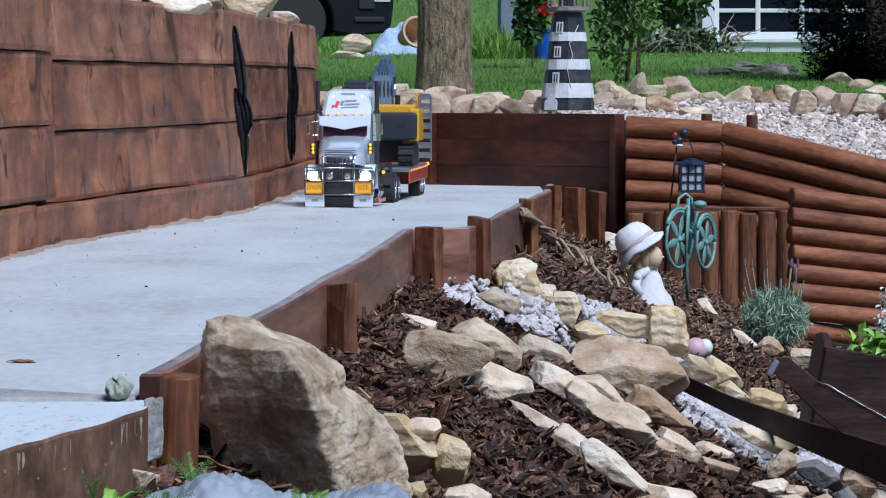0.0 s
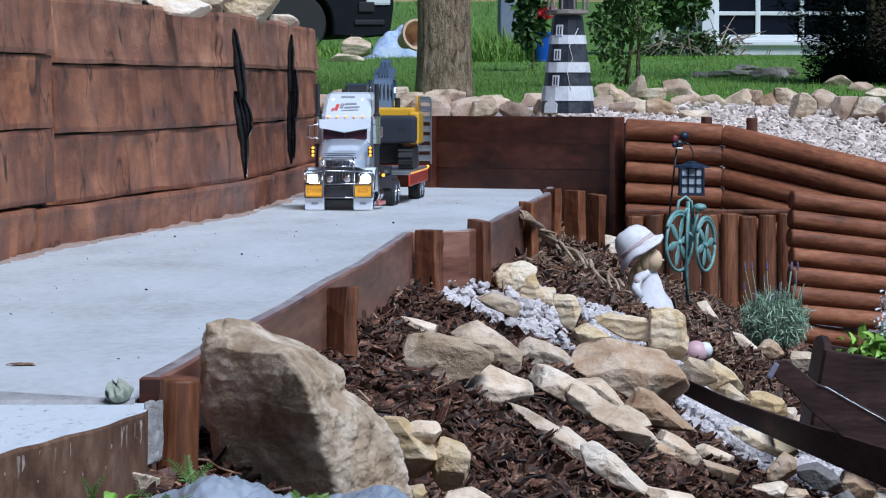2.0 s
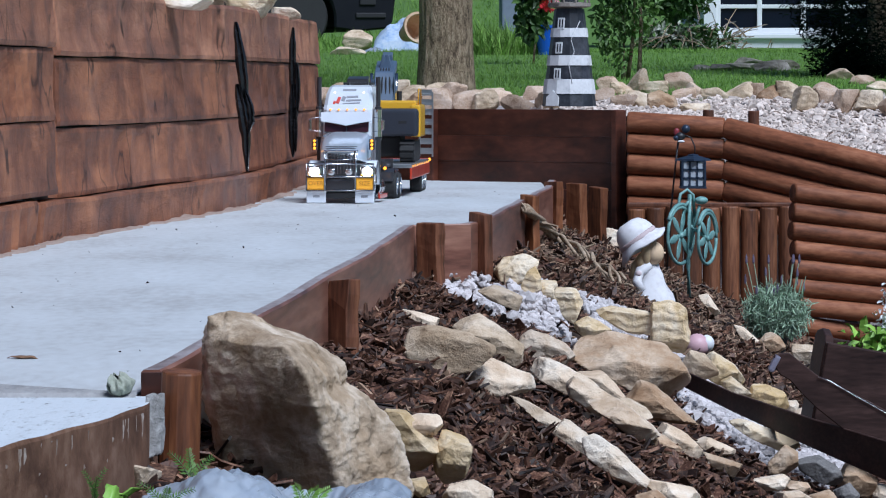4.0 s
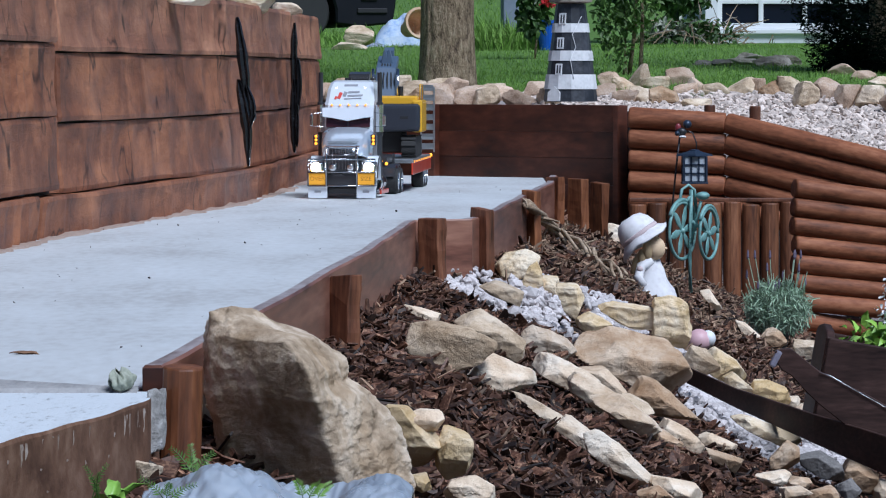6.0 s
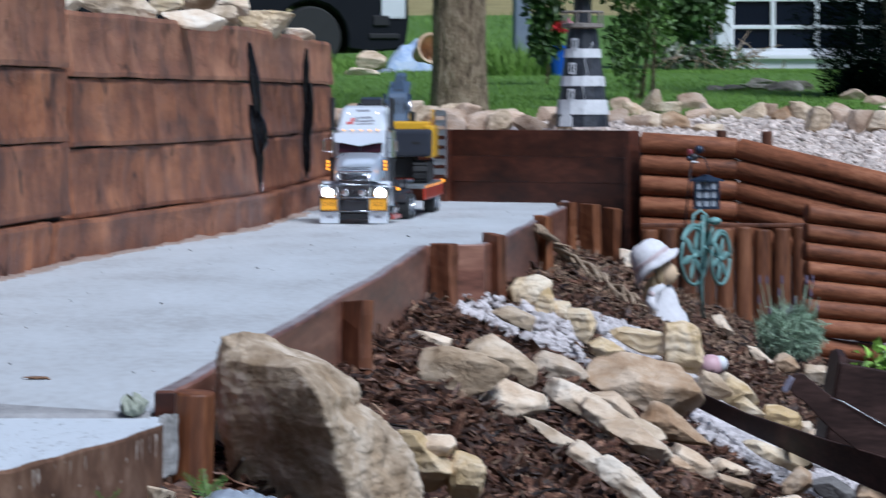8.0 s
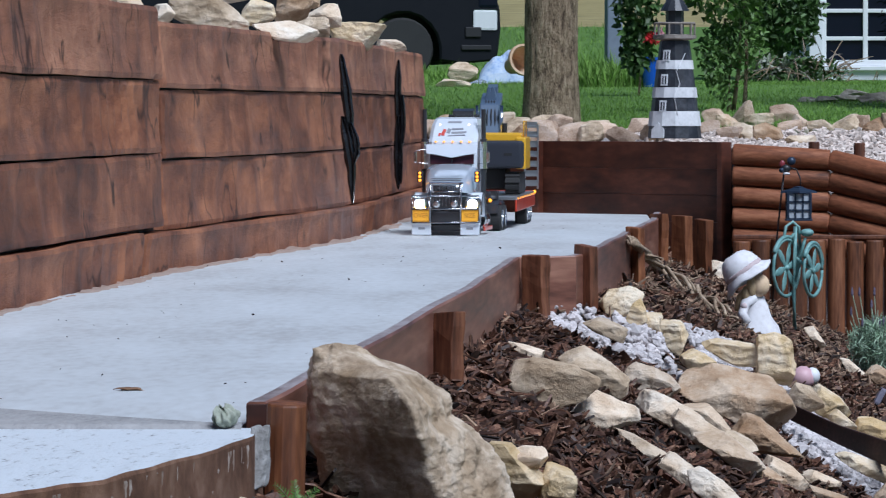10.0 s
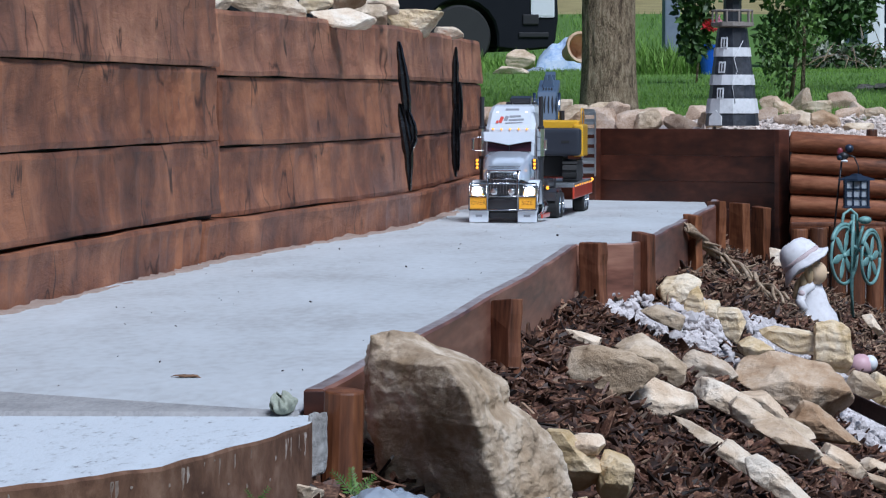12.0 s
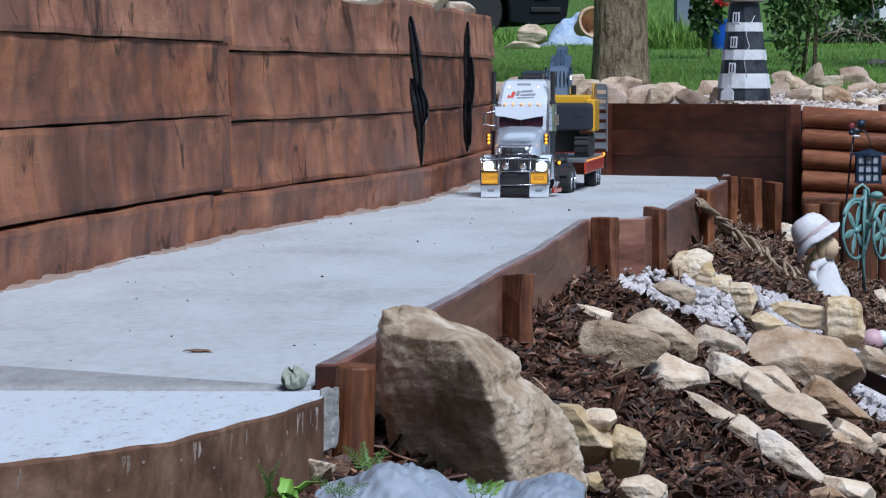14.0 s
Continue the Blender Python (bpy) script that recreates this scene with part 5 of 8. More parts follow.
# ---------------------------------------------------------------- stones on the sleeper wall
WST = "pale limestone rock on top of the sleeper wall"
for i, (x, y, z, w, h, m, le) in enumerate((
        (-0.7693, 10.9, 0.5651, 0.1968, 0.0884, M_ROCKG, 8), (-0.8418, 10.4, 0.5574, 0.0664, 0.0536, M_ROCKP, 0), (-0.6978, 11.6, 0.5894, 0.0898, 0.0684, M_ROCKY, 0),
        (-0.6065, 11.2, 0.5356, 0.1637, 0.0523, M_ROCKP, 4), (-0.6418, 12.2, 0.6066, 0.1049, 0.0749, M_ROCK, 0), (-0.591, 12.8, 0.6055, 0.1022, 0.0692, M_ROCKP, 0),
        (-0.6084, 12.4, 0.5624, 0.1097, 0.064, M_ROCKG, 0), (-0.5119, 13.0, 0.5555, 0.1692, 0.083, M_ROCKY, 8), (-0.4512, 14.2, 0.5404, 0.0942, 0.0419, M_ROCKP, 0),
        (-0.6628, 12.9, 0.67, 0.1109, 0.0871, M_ROCK, 0), (-0.8729, 9.9, 0.5664, 0.0851, 0.0608, M_ROCKP, 0), (-0.9249, 9.5, 0.5795, 0.1167, 0.0607, M_ROCK, 0), (-0.7864, 11.9, 0.6628, 0.1608, 0.0877, M_ROCKP, 0))):
    rock(x - 0.03, y, z, w, h, m, depth=w * 0.7, seed=600 + i, label=WST, group="wall-top rocks", lean=le)

# ---------------------------------------------------------------- stone border of the lawn
BST = "rounded tan field stone edging the lawn"
rs = random.Random(9)


def border(x0, y0, x1, y1, n, s0, s1, mats):
    for i in range(n):
        t = (i + rs.uniform(-0.25, 0.25)) / max(n - 1, 1)
        x, y = x0 + (x1 - x0) * t, y0 + (y1 - y0) * t
        s = rs.uniform(s0, s1)
        h = s * rs.uniform(0.75, 1.15)
        rock(x, y, max(ground_z(x, y), 0.2) + h * 0.36, s * rs.uniform(1.0, 1.35), h, rs.choice(mats), depth=s, seed=int(700 + i * 7 + x0 * 90 + y0 * 50),
             sub=4, name="border_stone", label=BST, category="stone", group="lawn border stones")


MT = (M_FIELD, M_FIELD, M_ROCKG, M_FIELD, M_ROCK)
border(-0.4367, 17.0, -0.049, 16.6, 7, 0.09, 0.13, MT)
border(-0.3731, 16.5, 0.3526, 16.3, 9, 0.08, 0.115, MT)
border(-0.0404, 17.3, 0.3489, 17.1, 5, 0.08, 0.115, MT)
for i, (x, y, z, w, h, m) in enumerate((
        (0.6689, 18.6, 0.3009, 0.0959, 0.1005, M_FIELD),
        (0.7129, 18.15, 0.2841, 0.0981, 0.0892, M_ROCK),
        (0.7858, 18.45, 0.3148, 0.1042, 0.136, M_FIELD),
        (0.8321, 18.15, 0.2863, 0.1181, 0.0936, M_ROCKG),
        (0.9823, 19.1, 0.3162, 0.1267, 0.1079, M_FIELD),
        (0.969, 17.7, 0.279, 0.087, 0.1, M_FIELD),
        (0.8012, 16.65, 0.2511, 0.1227, 0.0961, M_ROCK),
        (0.6021, 17.15, 0.2621, 0.0843, 0.0927, M_FIELD),
        (0.6611, 16.75, 0.2454, 0.1008, 0.0782, M_FIELD),
        (0.7197, 16.75, 0.2526, 0.0905, 0.0926, M_ROCKG),
        (0.9189, 17.45, 0.2649, 0.0986, 0.0857, M_FIELD),
        (1.0357, 17.45, 0.2649, 0.1136, 0.0857, M_ROCKG),
        (1.1224, 17.45, 0.2756, 0.12, 0.1072, M_ROCKG),
        (1.1845, 17.45, 0.2735, 0.0729, 0.1029, M_FIELD),
        (1.2338, 17.3, 0.2698, 0.1062, 0.102, M_ROCK),
        (1.2986, 17.3, 0.2762, 0.0914, 0.1147, M_ROCKG),
        (1.3211, 16.75, 0.2608, 0.0967, 0.109, M_ROCKG),
        (1.4128, 17.0, 0.2711, 0.1127, 0.1169, M_FIELD),
        (1.4722, 16.75, 0.2547, 0.0987, 0.0967, M_FIELD),
        (1.5504, 16.75, 0.2536, 0.1152, 0.0946, M_ROCKG),
        (1.7664, 18.45, 0.2899, 0.136, 0.0861, M_ROCKG),
        (1.843, 21.15, 0.3498, 0.1662, 0.0779, M_FIELD),
        (1.8558, 20.35, 0.3245, 0.125, 0.065, M_FIELD),
        (0.898, 16.4, 0.2253, 0.1209, 0.0564, M_ROCKG),
        (1.6274, 16.55, 0.2476, 0.1179, 0.0915, M_FIELD),
        (1.8255, 17.95, 0.2814, 0.1389, 0.0948, M_ROCKG),
        )):
    rock(x, y, z, w, h, m, depth=w * 0.8, seed=1300 + i, sub=4, name="border_stone", label=BST, category="stone", group="lawn border stones")
M_SLATE = limestone("mossy_grey_stone", (0.10, 0.09, 0.07), (0.22, 0.20, 0.165), (0.40, 0.37, 0.32), (0.13, 0.14, 0.07), scale=7, rust=0.5, bed=0.4)
for i, (x, y, z, w, h) in enumerate(((1.29, 22.7, 0.385, 0.14, 0.05), (1.37, 22.6, 0.385, 0.12, 0.055), (1.50, 22.9, 0.39, 0.22, 0.06), (1.62, 22.7, 0.395, 0.20, 0.075), (1.56, 23.3, 0.42, 0.20, 0.06), (1.72, 23.0, 0.40, 0.14, 0.07))):
    rock(x, y, z, w, h, M_SLATE, depth=0.16, seed=1700 + i, sub=4, label="flat grey mossy stone lying on the lawn", group="stones on the lawn", rough=0.08)


def path_crumbs():
    """Crumbs of soil and bark strewn on the concrete."""
    rng = np.random.default_rng(17)
    pos = []
    while len(pos) < 90:
        y = rng.uniform(5.3, 14.5)
        a, b = along(WALL_LINE, y) + 0.03, along(EDGE_LINE, y) - 0.02
        pos.append((rng.uniform(a, b), y, 0.003))
    n = len(pos)
    s = rng.lognormal(math.log(0.0017), 0.45, n)
    scatter("crumbs", PEBBLES, pos, turns(rng, n, 0.5), np.stack([s * 1.6, s * 1.6, s * 0.5], 1), M_MULCHSOIL, "dark crumbs of soil and bark on the concrete path", "soil crumbs")


path_crumbs()


# ---------------------------------------------------------------- the model truck, its trailer and its load
M_TRUCKW = plain("truck_white", (0.70, 0.745, 0.80), 0.2, coat=0.6)
M_TRUCKD = plain("truck_dark", (0.03, 0.03, 0.035), 0.35, coat=0.4)
M_RUBBER = plain("black_rubber", (0.018, 0.018, 0.018), 0.75)
# the sign plates are no lamps; weak emission is added to brighten them
M_SIGN = plain("glowing_orange_sign", (0.85, 0.40, 0.02), 0.5, emit=0.25)
M_SIGNTXT = plain("sign_print", (0.48, 0.21, 0.02), 0.6)
M_HEAD = plain("headlight_glow", (1.0, 0.97, 0.92), 0.3, emit=40.0)
M_AMBER = plain("amber_lamp", (1.0, 0.36, 0.015), 0.4, emit=1.8)
M_RED = plain("red_paint", (0.55, 0.05, 0.02), 0.35, coat=0.5)
M_YELLOW = plain("yellow_paint", (0.75, 0.42, 0.015), 0.4, coat=0.3)
M_STEELBLUE = plain("boom_blue_grey", (0.085, 0.125, 0.19), 0.35)
M_DGREY = plain("dark_grey_plastic", (0.016, 0.017, 0.020), 0.5)
M_CWEIGHT = plain("grey_counterweight_paint", (0.030, 0.034, 0.046), 0.4)
M_ALU = plain("aluminium", (0.55, 0.56, 0.57), 0.35, 1.0)
M_TINT = plain("tinted_windscreen", (0.05, 0.015, 0.02), 0.08)
M_DCHROME = plain("dark_chrome", (0.34, 0.35, 0.37), 0.2, 1.0)
M_LOGO = plain("logo_grey", (0.27, 0.28, 0.31), 0.5)
M_LOGOR = plain("logo_red", (0.60, 0.06, 0.04), 0.5)


def wheel(parent, x, y, r, w, out):
    """A tyre with its chrome rim; out is the side of the rim, 1 or -1."""
    prof = [(r * 0.62, -w / 2), (r * 0.9, -w / 2), (r, -w * 0.36), (r, w * 0.36), (r * 0.9, w / 2), (r * 0.62, w / 2)]
    bm = lathe(prof, 28)
    bm.transform(pose(x, y, r, 0, 90 * out, 0))
    ty = part("wheel", bm, M_RUBBER, parent, "black rubber tyre", smooth=False)
    bm = lathe([(r * 0.66, -w * 0.3), (r * 0.66, w * 0.51), (r * 0.62, w * 0.54), (r * 0.5, w * 0.4), (r * 0.3, w * 0.4), (r * 0.24, w * 0.54), (r * 0.02, w * 0.55)], 20)
    bm.transform(pose(x, y, r, 0, 90 * out, 0))
    part("rim", bm, M_CHROME, ty, "chrome rim", smooth=False)


def text_mesh(body, size, m, material, parent, name="lettering"):
    cu = bpy.data.curves.new(name, "FONT")
    cu.body, cu.size, cu.align_x, cu.align_y, cu.extrude = body, size, "CENTER", "CENTER", 0.0004
    tmp = bpy.data.objects.new("tmp", cu)
    me = bpy.data.meshes.new_from_object(tmp)
    bpy.data.objects.remove(tmp)
    bpy.data.curves.remove(cu)
    me.materials.append(material)
    me.transform(m)
    ob = new(name, me)
    ob.parent = parent
    return ob


def model_truck():
    t = thing("model_truck", pose(-0.277, 12.55, 0, 0, 0, -5.0),
              "white and chrome model road truck with lit headlights on the path", "model truck")
    # bumper, splash guards and signs
    part("bumper", box(0.150, 0.018, 0.034, (0, 0.012, 0.050), 0.004), M_TRUCKD, t, "black bumper")
    part("air_dam", box(0.10, 0.05, 0.018, (0, 0.05, 0.022), 0.003), M_TRUCKD, t)
    for s in (-1, 1):
        g = part("splash_guard", box(0.053, 0.004, 0.033, (s * 0.0665, 0.001, 0.0185), 0.0018), M_TRUCKW, t, "white splash guard")
        part("guard_mark", box(0.018, 0.001, 0.006, (s * 0.066, -0.0014, 0.020), 0.0), M_LOGO, g)
        sg = part("sign", box(0.047, 0.005, 0.036, (s * 0.067, -0.003, 0.055), 0.0015), M_SIGN, t, "orange oversize sign with a little added glow")
        text_mesh("OVER" if s < 0 else "SIZE", 0.0165, pose(s * 0.067, -0.0062, 0.055, 90, 0, 0), M_SIGNTXT, sg)
        part("sign_border", box(0.041, 0.0006, 0.0012, (s * 0.067, -0.0058, 0.0695)), M_SIGNTXT, sg)
        part("sign_border", box(0.041, 0.0006, 0.0012, (s * 0.067, -0.0058, 0.0405)), M_SIGNTXT, sg)
        hl = part("headlight_housing", box(0.042, 0.03, 0.028, (s * 0.073, 0.022, 0.088), 0.006), M_CHROME, t, "chrome headlight housing")
        bm = lathe([(0.0135, 0), (0.0135, 0.002), (0.008, 0.006), (0.0004, 0.0075)], 24)
        bm.transform(pose(s * 0.0725, 0.0065, 0.086, 90, 0, 0))
        part("headlight", bm, M_HEAD, hl, "glowing white headlight", smooth=True)
        sp = lathe([(0.004, 0), (0.0095, 0.006), (0.0095, 0.009), (0.008, 0.0095), (0.0004, 0.0085)], 18)
        sp.transform(pose(s * 0.024, -0.001, 0.086, 90, 0, 0))
        part("spot_lamp", sp, M_CHROME, t, "unlit chrome spot lamp", smooth=True)
    # bull bar
    bar = bmesh.new()
    bar = tube([(-0.092, -0.008, 0.036), (-0.092, -0.008, 0.108), (0.092, -0.008, 0.108), (0.092, -0.008, 0.036)], 0.0026, 8, bar)
    for z in (0.036, 0.073):
        bar = tube([(-0.092, -0.008, z), (0.092, -0.008, z)], 0.0024, 8, bar)
    for x in (-0.042, 0.042):
        bar = tube([(x, -0.008, 0.034), (x, -0.008, 0.136), (x * 0.93, 0.004, 0.140)], 0.003, 8, bar)
    bar = tube([(-0.042, -0.008, 0.120), (0.042, -0.008, 0.120)], 0.002, 8, bar)
    part("bull_bar", bar, M_DCHROME, t, "polished tubular bull bar", smooth=True)
    # grille
    gr = part("grille", box(0.082, 0.012, 0.066, (0, 0.018, 0.108), 0.004), M_TRUCKD, t, "dark radiator grille")
    for i in range(9):
        part("grille_bar", box(0.0012, 0.003, 0.056, (-0.036 + i * 0.009, 0.0105, 0.108)), M_DCHROME, gr)
    part("grille_surround", box(0.094, 0.014, 0.006, (0, 0.016, 0.143), 0.002), M_CHROME, gr, "chrome grille surround")
    # hood
    hood = bmesh.new()
    secs = ((0.012, 0.050, 0.118, 0.145), (0.03, 0.058, 0.115, 0.152), (0.09, 0.066, 0.11, 0.174), (0.15, 0.070, 0.10, 0.194), (0.165, 0.070, 0.10, 0.196))
    rings = []
    for y, w, z0, z1 in secs:
        rings.append([hood.verts.new(p) for p in ((-w, y, z0), (-w, y, z1 - 0.016), (-w * 0.8, y, z1 - 0.004), (-w * 0.4, y, z1), (w * 0.4, y, z1), (w * 0.8, y, z1 - 0.004), (w, y, z1 - 0.016), (w, y, z0))])
    for a, b in zip(rings, rings[1:]):
        for k in range(7):
            hood.faces.new((a[k], b[k], b[k + 1], a[k + 1]))
    hood.faces.new(rings[0])
    hood.faces.new(rings[-1][::-1])
    bmesh.ops.recalc_face_normals(hood, faces=hood.faces)
    hd = part("hood", hood, plain("hood_white", (0.66, 0.73, 0.82), 0.14, 0.45, coat=0.8), t, "white hood with blue sheen", smooth=True)
    for z, w in ((0.150, 0.040), (0.155, 0.044)):
        part("hood_stripe", box(w * 2, 0.003, 0.0016, (0, 0.018 + (z - 0.148) * 1.6, z), 0.0006), M_TRUCKD, hd)
    for s in (-1, 1):
        # fenders with a chrome lip, lamp cluster, tank, steps, stacks and mirrors
        fe = bmesh.new()
        outer, inner = [], []
        for i in range(13):
            a = math.pi * (0.02 + 0.96 * i / 12)
            outer.append((0.095 - 0.056 * math.cos(a), 0.055 + 0.062 * math.sin(a)))
            inner.append((0.095 - 0.044 * math.cos(a), 0.046 + 0.052 * math.sin(a)))
        fe = extrude(outer + inner[::-1], 0.042, pose(s * 0.072, 0, 0, 0, 0, 90), fe, 0.0)
        fd = part("fender", fe, M_TRUCKW, t, "white front fender", smooth=False)
        lip = tube([(s * 0.0935, y, z - 0.003) for y, z in outer], 0.0022, 6)
        part("fender_trim", lip, M_TRUCKD, fd)
        cl = part("lamp_cluster", box(0.016, 0.012, 0.030, (s * 0.079, 0.075, 0.160), 0.003), M_TRUCKD, t)
        for z in (0.150, 0.160, 0.170):
            part("lamp", ball(0.0042, (s * 0.079, 0.069, z), 2), M_AMBER, cl, "lit amber lamp", smooth=True)
        bm = cyl(0.027, 0.027, 0.12, (s * 0.066, 0.19, 0.04), 24, 0.003, Matrix.Rotation(radians(-90), 4, "X"))
        tk = part("fuel_tank", bm, M_CHROME, t, "polished fuel tank", smooth=False)
        for y in (0.21, 0.29):
            b2 = cyl(0.0278, 0.0278, 0.006, (s * 0.066, y, 0.04), 24, 0, Matrix.Rotation(radians(-90), 4, "X"))
            part("tank_strap", b2, M_TRUCKD, tk)
        part("side_skirt", box(0.006, 0.2, 0.012, (s * 0.09, 0.26, 0.015), 0.002), M_RED, t, "red side skirt")
        st = lathe([(0.0075, 0.06), (0.0075, 0.17), (0.0095, 0.172), (0.0095, 0.262), (0.0065, 0.264), (0.0065, 0.345), (0.0055, 0.345), (0.0055, 0.34)], 16)
        st.transform(pose(s * 0.082, 0.215, 0))
        part("exhaust_pipe", st, M_TRUCKD, t, "dark upright exhaust stack", smooth=False)
        sh = lathe([(0.0105, 0.18), (0.0105, 0.255)], 12)
        sh.transform(pose(s * 0.082, 0.212, 0))
        part("heat_shield", sh, M_CHROME, t)
        mi = tube([(s * 0.07, 0.16, 0.235), (s * 0.101, 0.15, 0.230), (s * 0.101, 0.15, 0.197), (s * 0.07, 0.16, 0.195)], 0.0009, 6)
        ma = part("mirror_arm", mi, M_DCHROME, t)
        part("mirror", box(0.009, 0.006, 0.030, (s * 0.101, 0.149, 0.213), 0.002), M_CHROME, ma, "chrome mirror")
    # cab, windscreen, visor and sleeper
    cab = box(0.136, 0.24, 0.15, (0, 0.285, 0.145), 0.008)
    part("cab", cab, M_TRUCKW, t, "white cab body")
    up = bmesh.new()
    rings = []
    for z, w, y in ((0.215, 0.068, 0.168), (0.255, 0.068, 0.180), (0.268, 0.068, 0.20), (0.300, 0.064, 0.225), (0.318, 0.058, 0.255), (0.323, 0.05, 0.275)):
        rings.append([up.verts.new(p) for p in ((-w, y + 0.012, z), (-w * 0.85, y, z), (w * 0.85, y, z), (w, y + 0.012, z), (w, 0.405, z), (-w, 0.405, z))])
    for a, b in zip(rings, rings[1:]):
        for k in range(6):
            up.faces.new((a[k], a[(k + 1) % 6], b[(k + 1) % 6], b[k]))
    up.faces.new(rings[0][::-1])
    up.faces.new(rings[-1])
    rf = part("sleeper_roof", up, M_TRUCKW, t, "white raised roof with printed logo", smooth=False)
    part("windscreen", box(0.122, 0.004, 0.032, (0, 0.160, 0.209), 0.0015, Matrix.Rotation(radians(-14), 4, "X")), M_TINT, t, "dark red tinted windscreen")
    part("windscreen_post", box(0.002, 0.005, 0.034, (0, 0.1585, 0.209), 0.0, Matrix.Rotation(radians(-14), 4, "X")), M_TRUCKD, t)
    vis = extrude([(-0.072, 0.249), (0.072, 0.249), (0.070, 0.222), (0.045, 0.219), (0.0, 0.210), (-0.045, 0.219), (-0.070, 0.222)], 0.003, None, None, 0.0008)
    vis.transform(Matrix.Translation((0, 0.150, 0.23)) @ Matrix.Rotation(radians(-20), 4, "X") @ Matrix.Translation((0, 0, -0.23)))
    part("sun_visor", vis, M_TRUCKW, t, "white pointed sun visor")
    part("roof_vent", box(0.038, 0.004, 0.009, (0, 0.2395, 0.308), 0.001, Matrix.Rotation(radians(-50), 4, "X")), M_LOGO, rf)
    for x in (-0.047, -0.024, 0.0, 0.024, 0.047):
        part("marker_lamp", ball(0.0034, (x, 0.176, 0.2555), 2, (1, 0.8, 0.7)), M_AMBER, rf, "lit amber marker lamp", smooth=True)
    for x in (-0.04, 0.04):
        part("roof_lamp", ball(0.003, (x, 0.228, 0.302), 2), plain("roof_lamp_glow", (1, 0.75, 0.5), 0.4, emit=2.0), rf, smooth=True)
    # the unreadable logo as plain slanted bars
    for x, z, w, h, m in ((-0.028, 0.281, 0.009, 0.022, M_LOGOR), (-0.014, 0.285, 0.010, 0.016, M_LOGO), (0.010, 0.2905, 0.032, 0.006, M_LOGO),
                          (0.014, 0.281, 0.042, 0.0055, M_LOGO), (0.008, 0.273, 0.048, 0.003, M_LOGO), (-0.039, 0.275, 0.006, 0.010, M_LOGOR)):
        y = 0.2 + (z - 0.268) * 0.78
        part("logo_bar", box(w, 0.0012, h, (x, y - 0.0012, z), 0, Matrix.Rotation(radians(-38), 4, "X") @ Matrix.Rotation(radians(16 if h > w else -3), 4, "Y")), m, rf)
    dv = part("air_deflector", box(0.058, 0.05, 0.012, (0.018, 0.30, 0.338), 0.003, Matrix.Rotation(radians(8), 4, "X")), M_TRUCKD, rf, "black roof air deflector")
    for x in (-0.008, 0.044):
        part("deflector_leg", box(0.004, 0.03, 0.022, (x, 0.30, 0.329), 0.0005), M_TRUCKD, dv)
    part("cab_interior", box(0.11, 0.01, 0.02, (0, 0.17, 0.205), 0.002), M_TRUCKD, t)
    # chassis
    for s in (-1, 1):
        part("frame_rail", box(0.008, 0.70, 0.018, (s * 0.022, 0.36, 0.055), 0.001), M_TRUCKD, t)
        wheel(t, s * 0.072, 0.095, 0.036, 0.024, s)
        for y in (0.53, 0.63):
            wheel(t, s * 0.082, y, 0.037, 0.044, s)
            mg = extrude([(y - 0.042, 0.05), (y - 0.036, 0.076), (y, 0.084), (y + 0.036, 0.076), (y + 0.042, 0.05), (y + 0.034, 0.072), (y, 0.080), (y - 0.034, 0.072)], 0.044, pose(s * 0.075, 0, 0, 0, 0, 90))
            part("mudguard", mg, M_TRUCKD, t)
        part("side_lamp", ball(0.005, (s * 0.078, 0.44, 0.088), 2), M_AMBER, t, "lit amber lamp", smooth=True)
        part("side_lamp", ball(0.004, (s * 0.06, 0.475, 0.094), 2), M_AMBER, t, "lit amber lamp", smooth=True)
        part("tail_lamp", ball(0.004, (s * 0.05, 0.505, 0.088), 2), M_RED, t, smooth=True)
    part("fifth_wheel", cyl(0.04, 0.04, 0.008, (0, 0.58, 0.066), 20, 0.002), M_DGREY, t)
    hose = tube([(0.04, 0.41, 0.14), (0.055, 0.44, 0.115), (0.05, 0.47, 0.10), (0.03, 0.50, 0.10)], 0.0025, 6)
    part("air_hose", hose, M_CHROME, t, smooth=True)
    part("tool_box", box(0.09, 0.05, 0.05, (0, 0.445, 0.085), 0.004), M_CHROME, t)


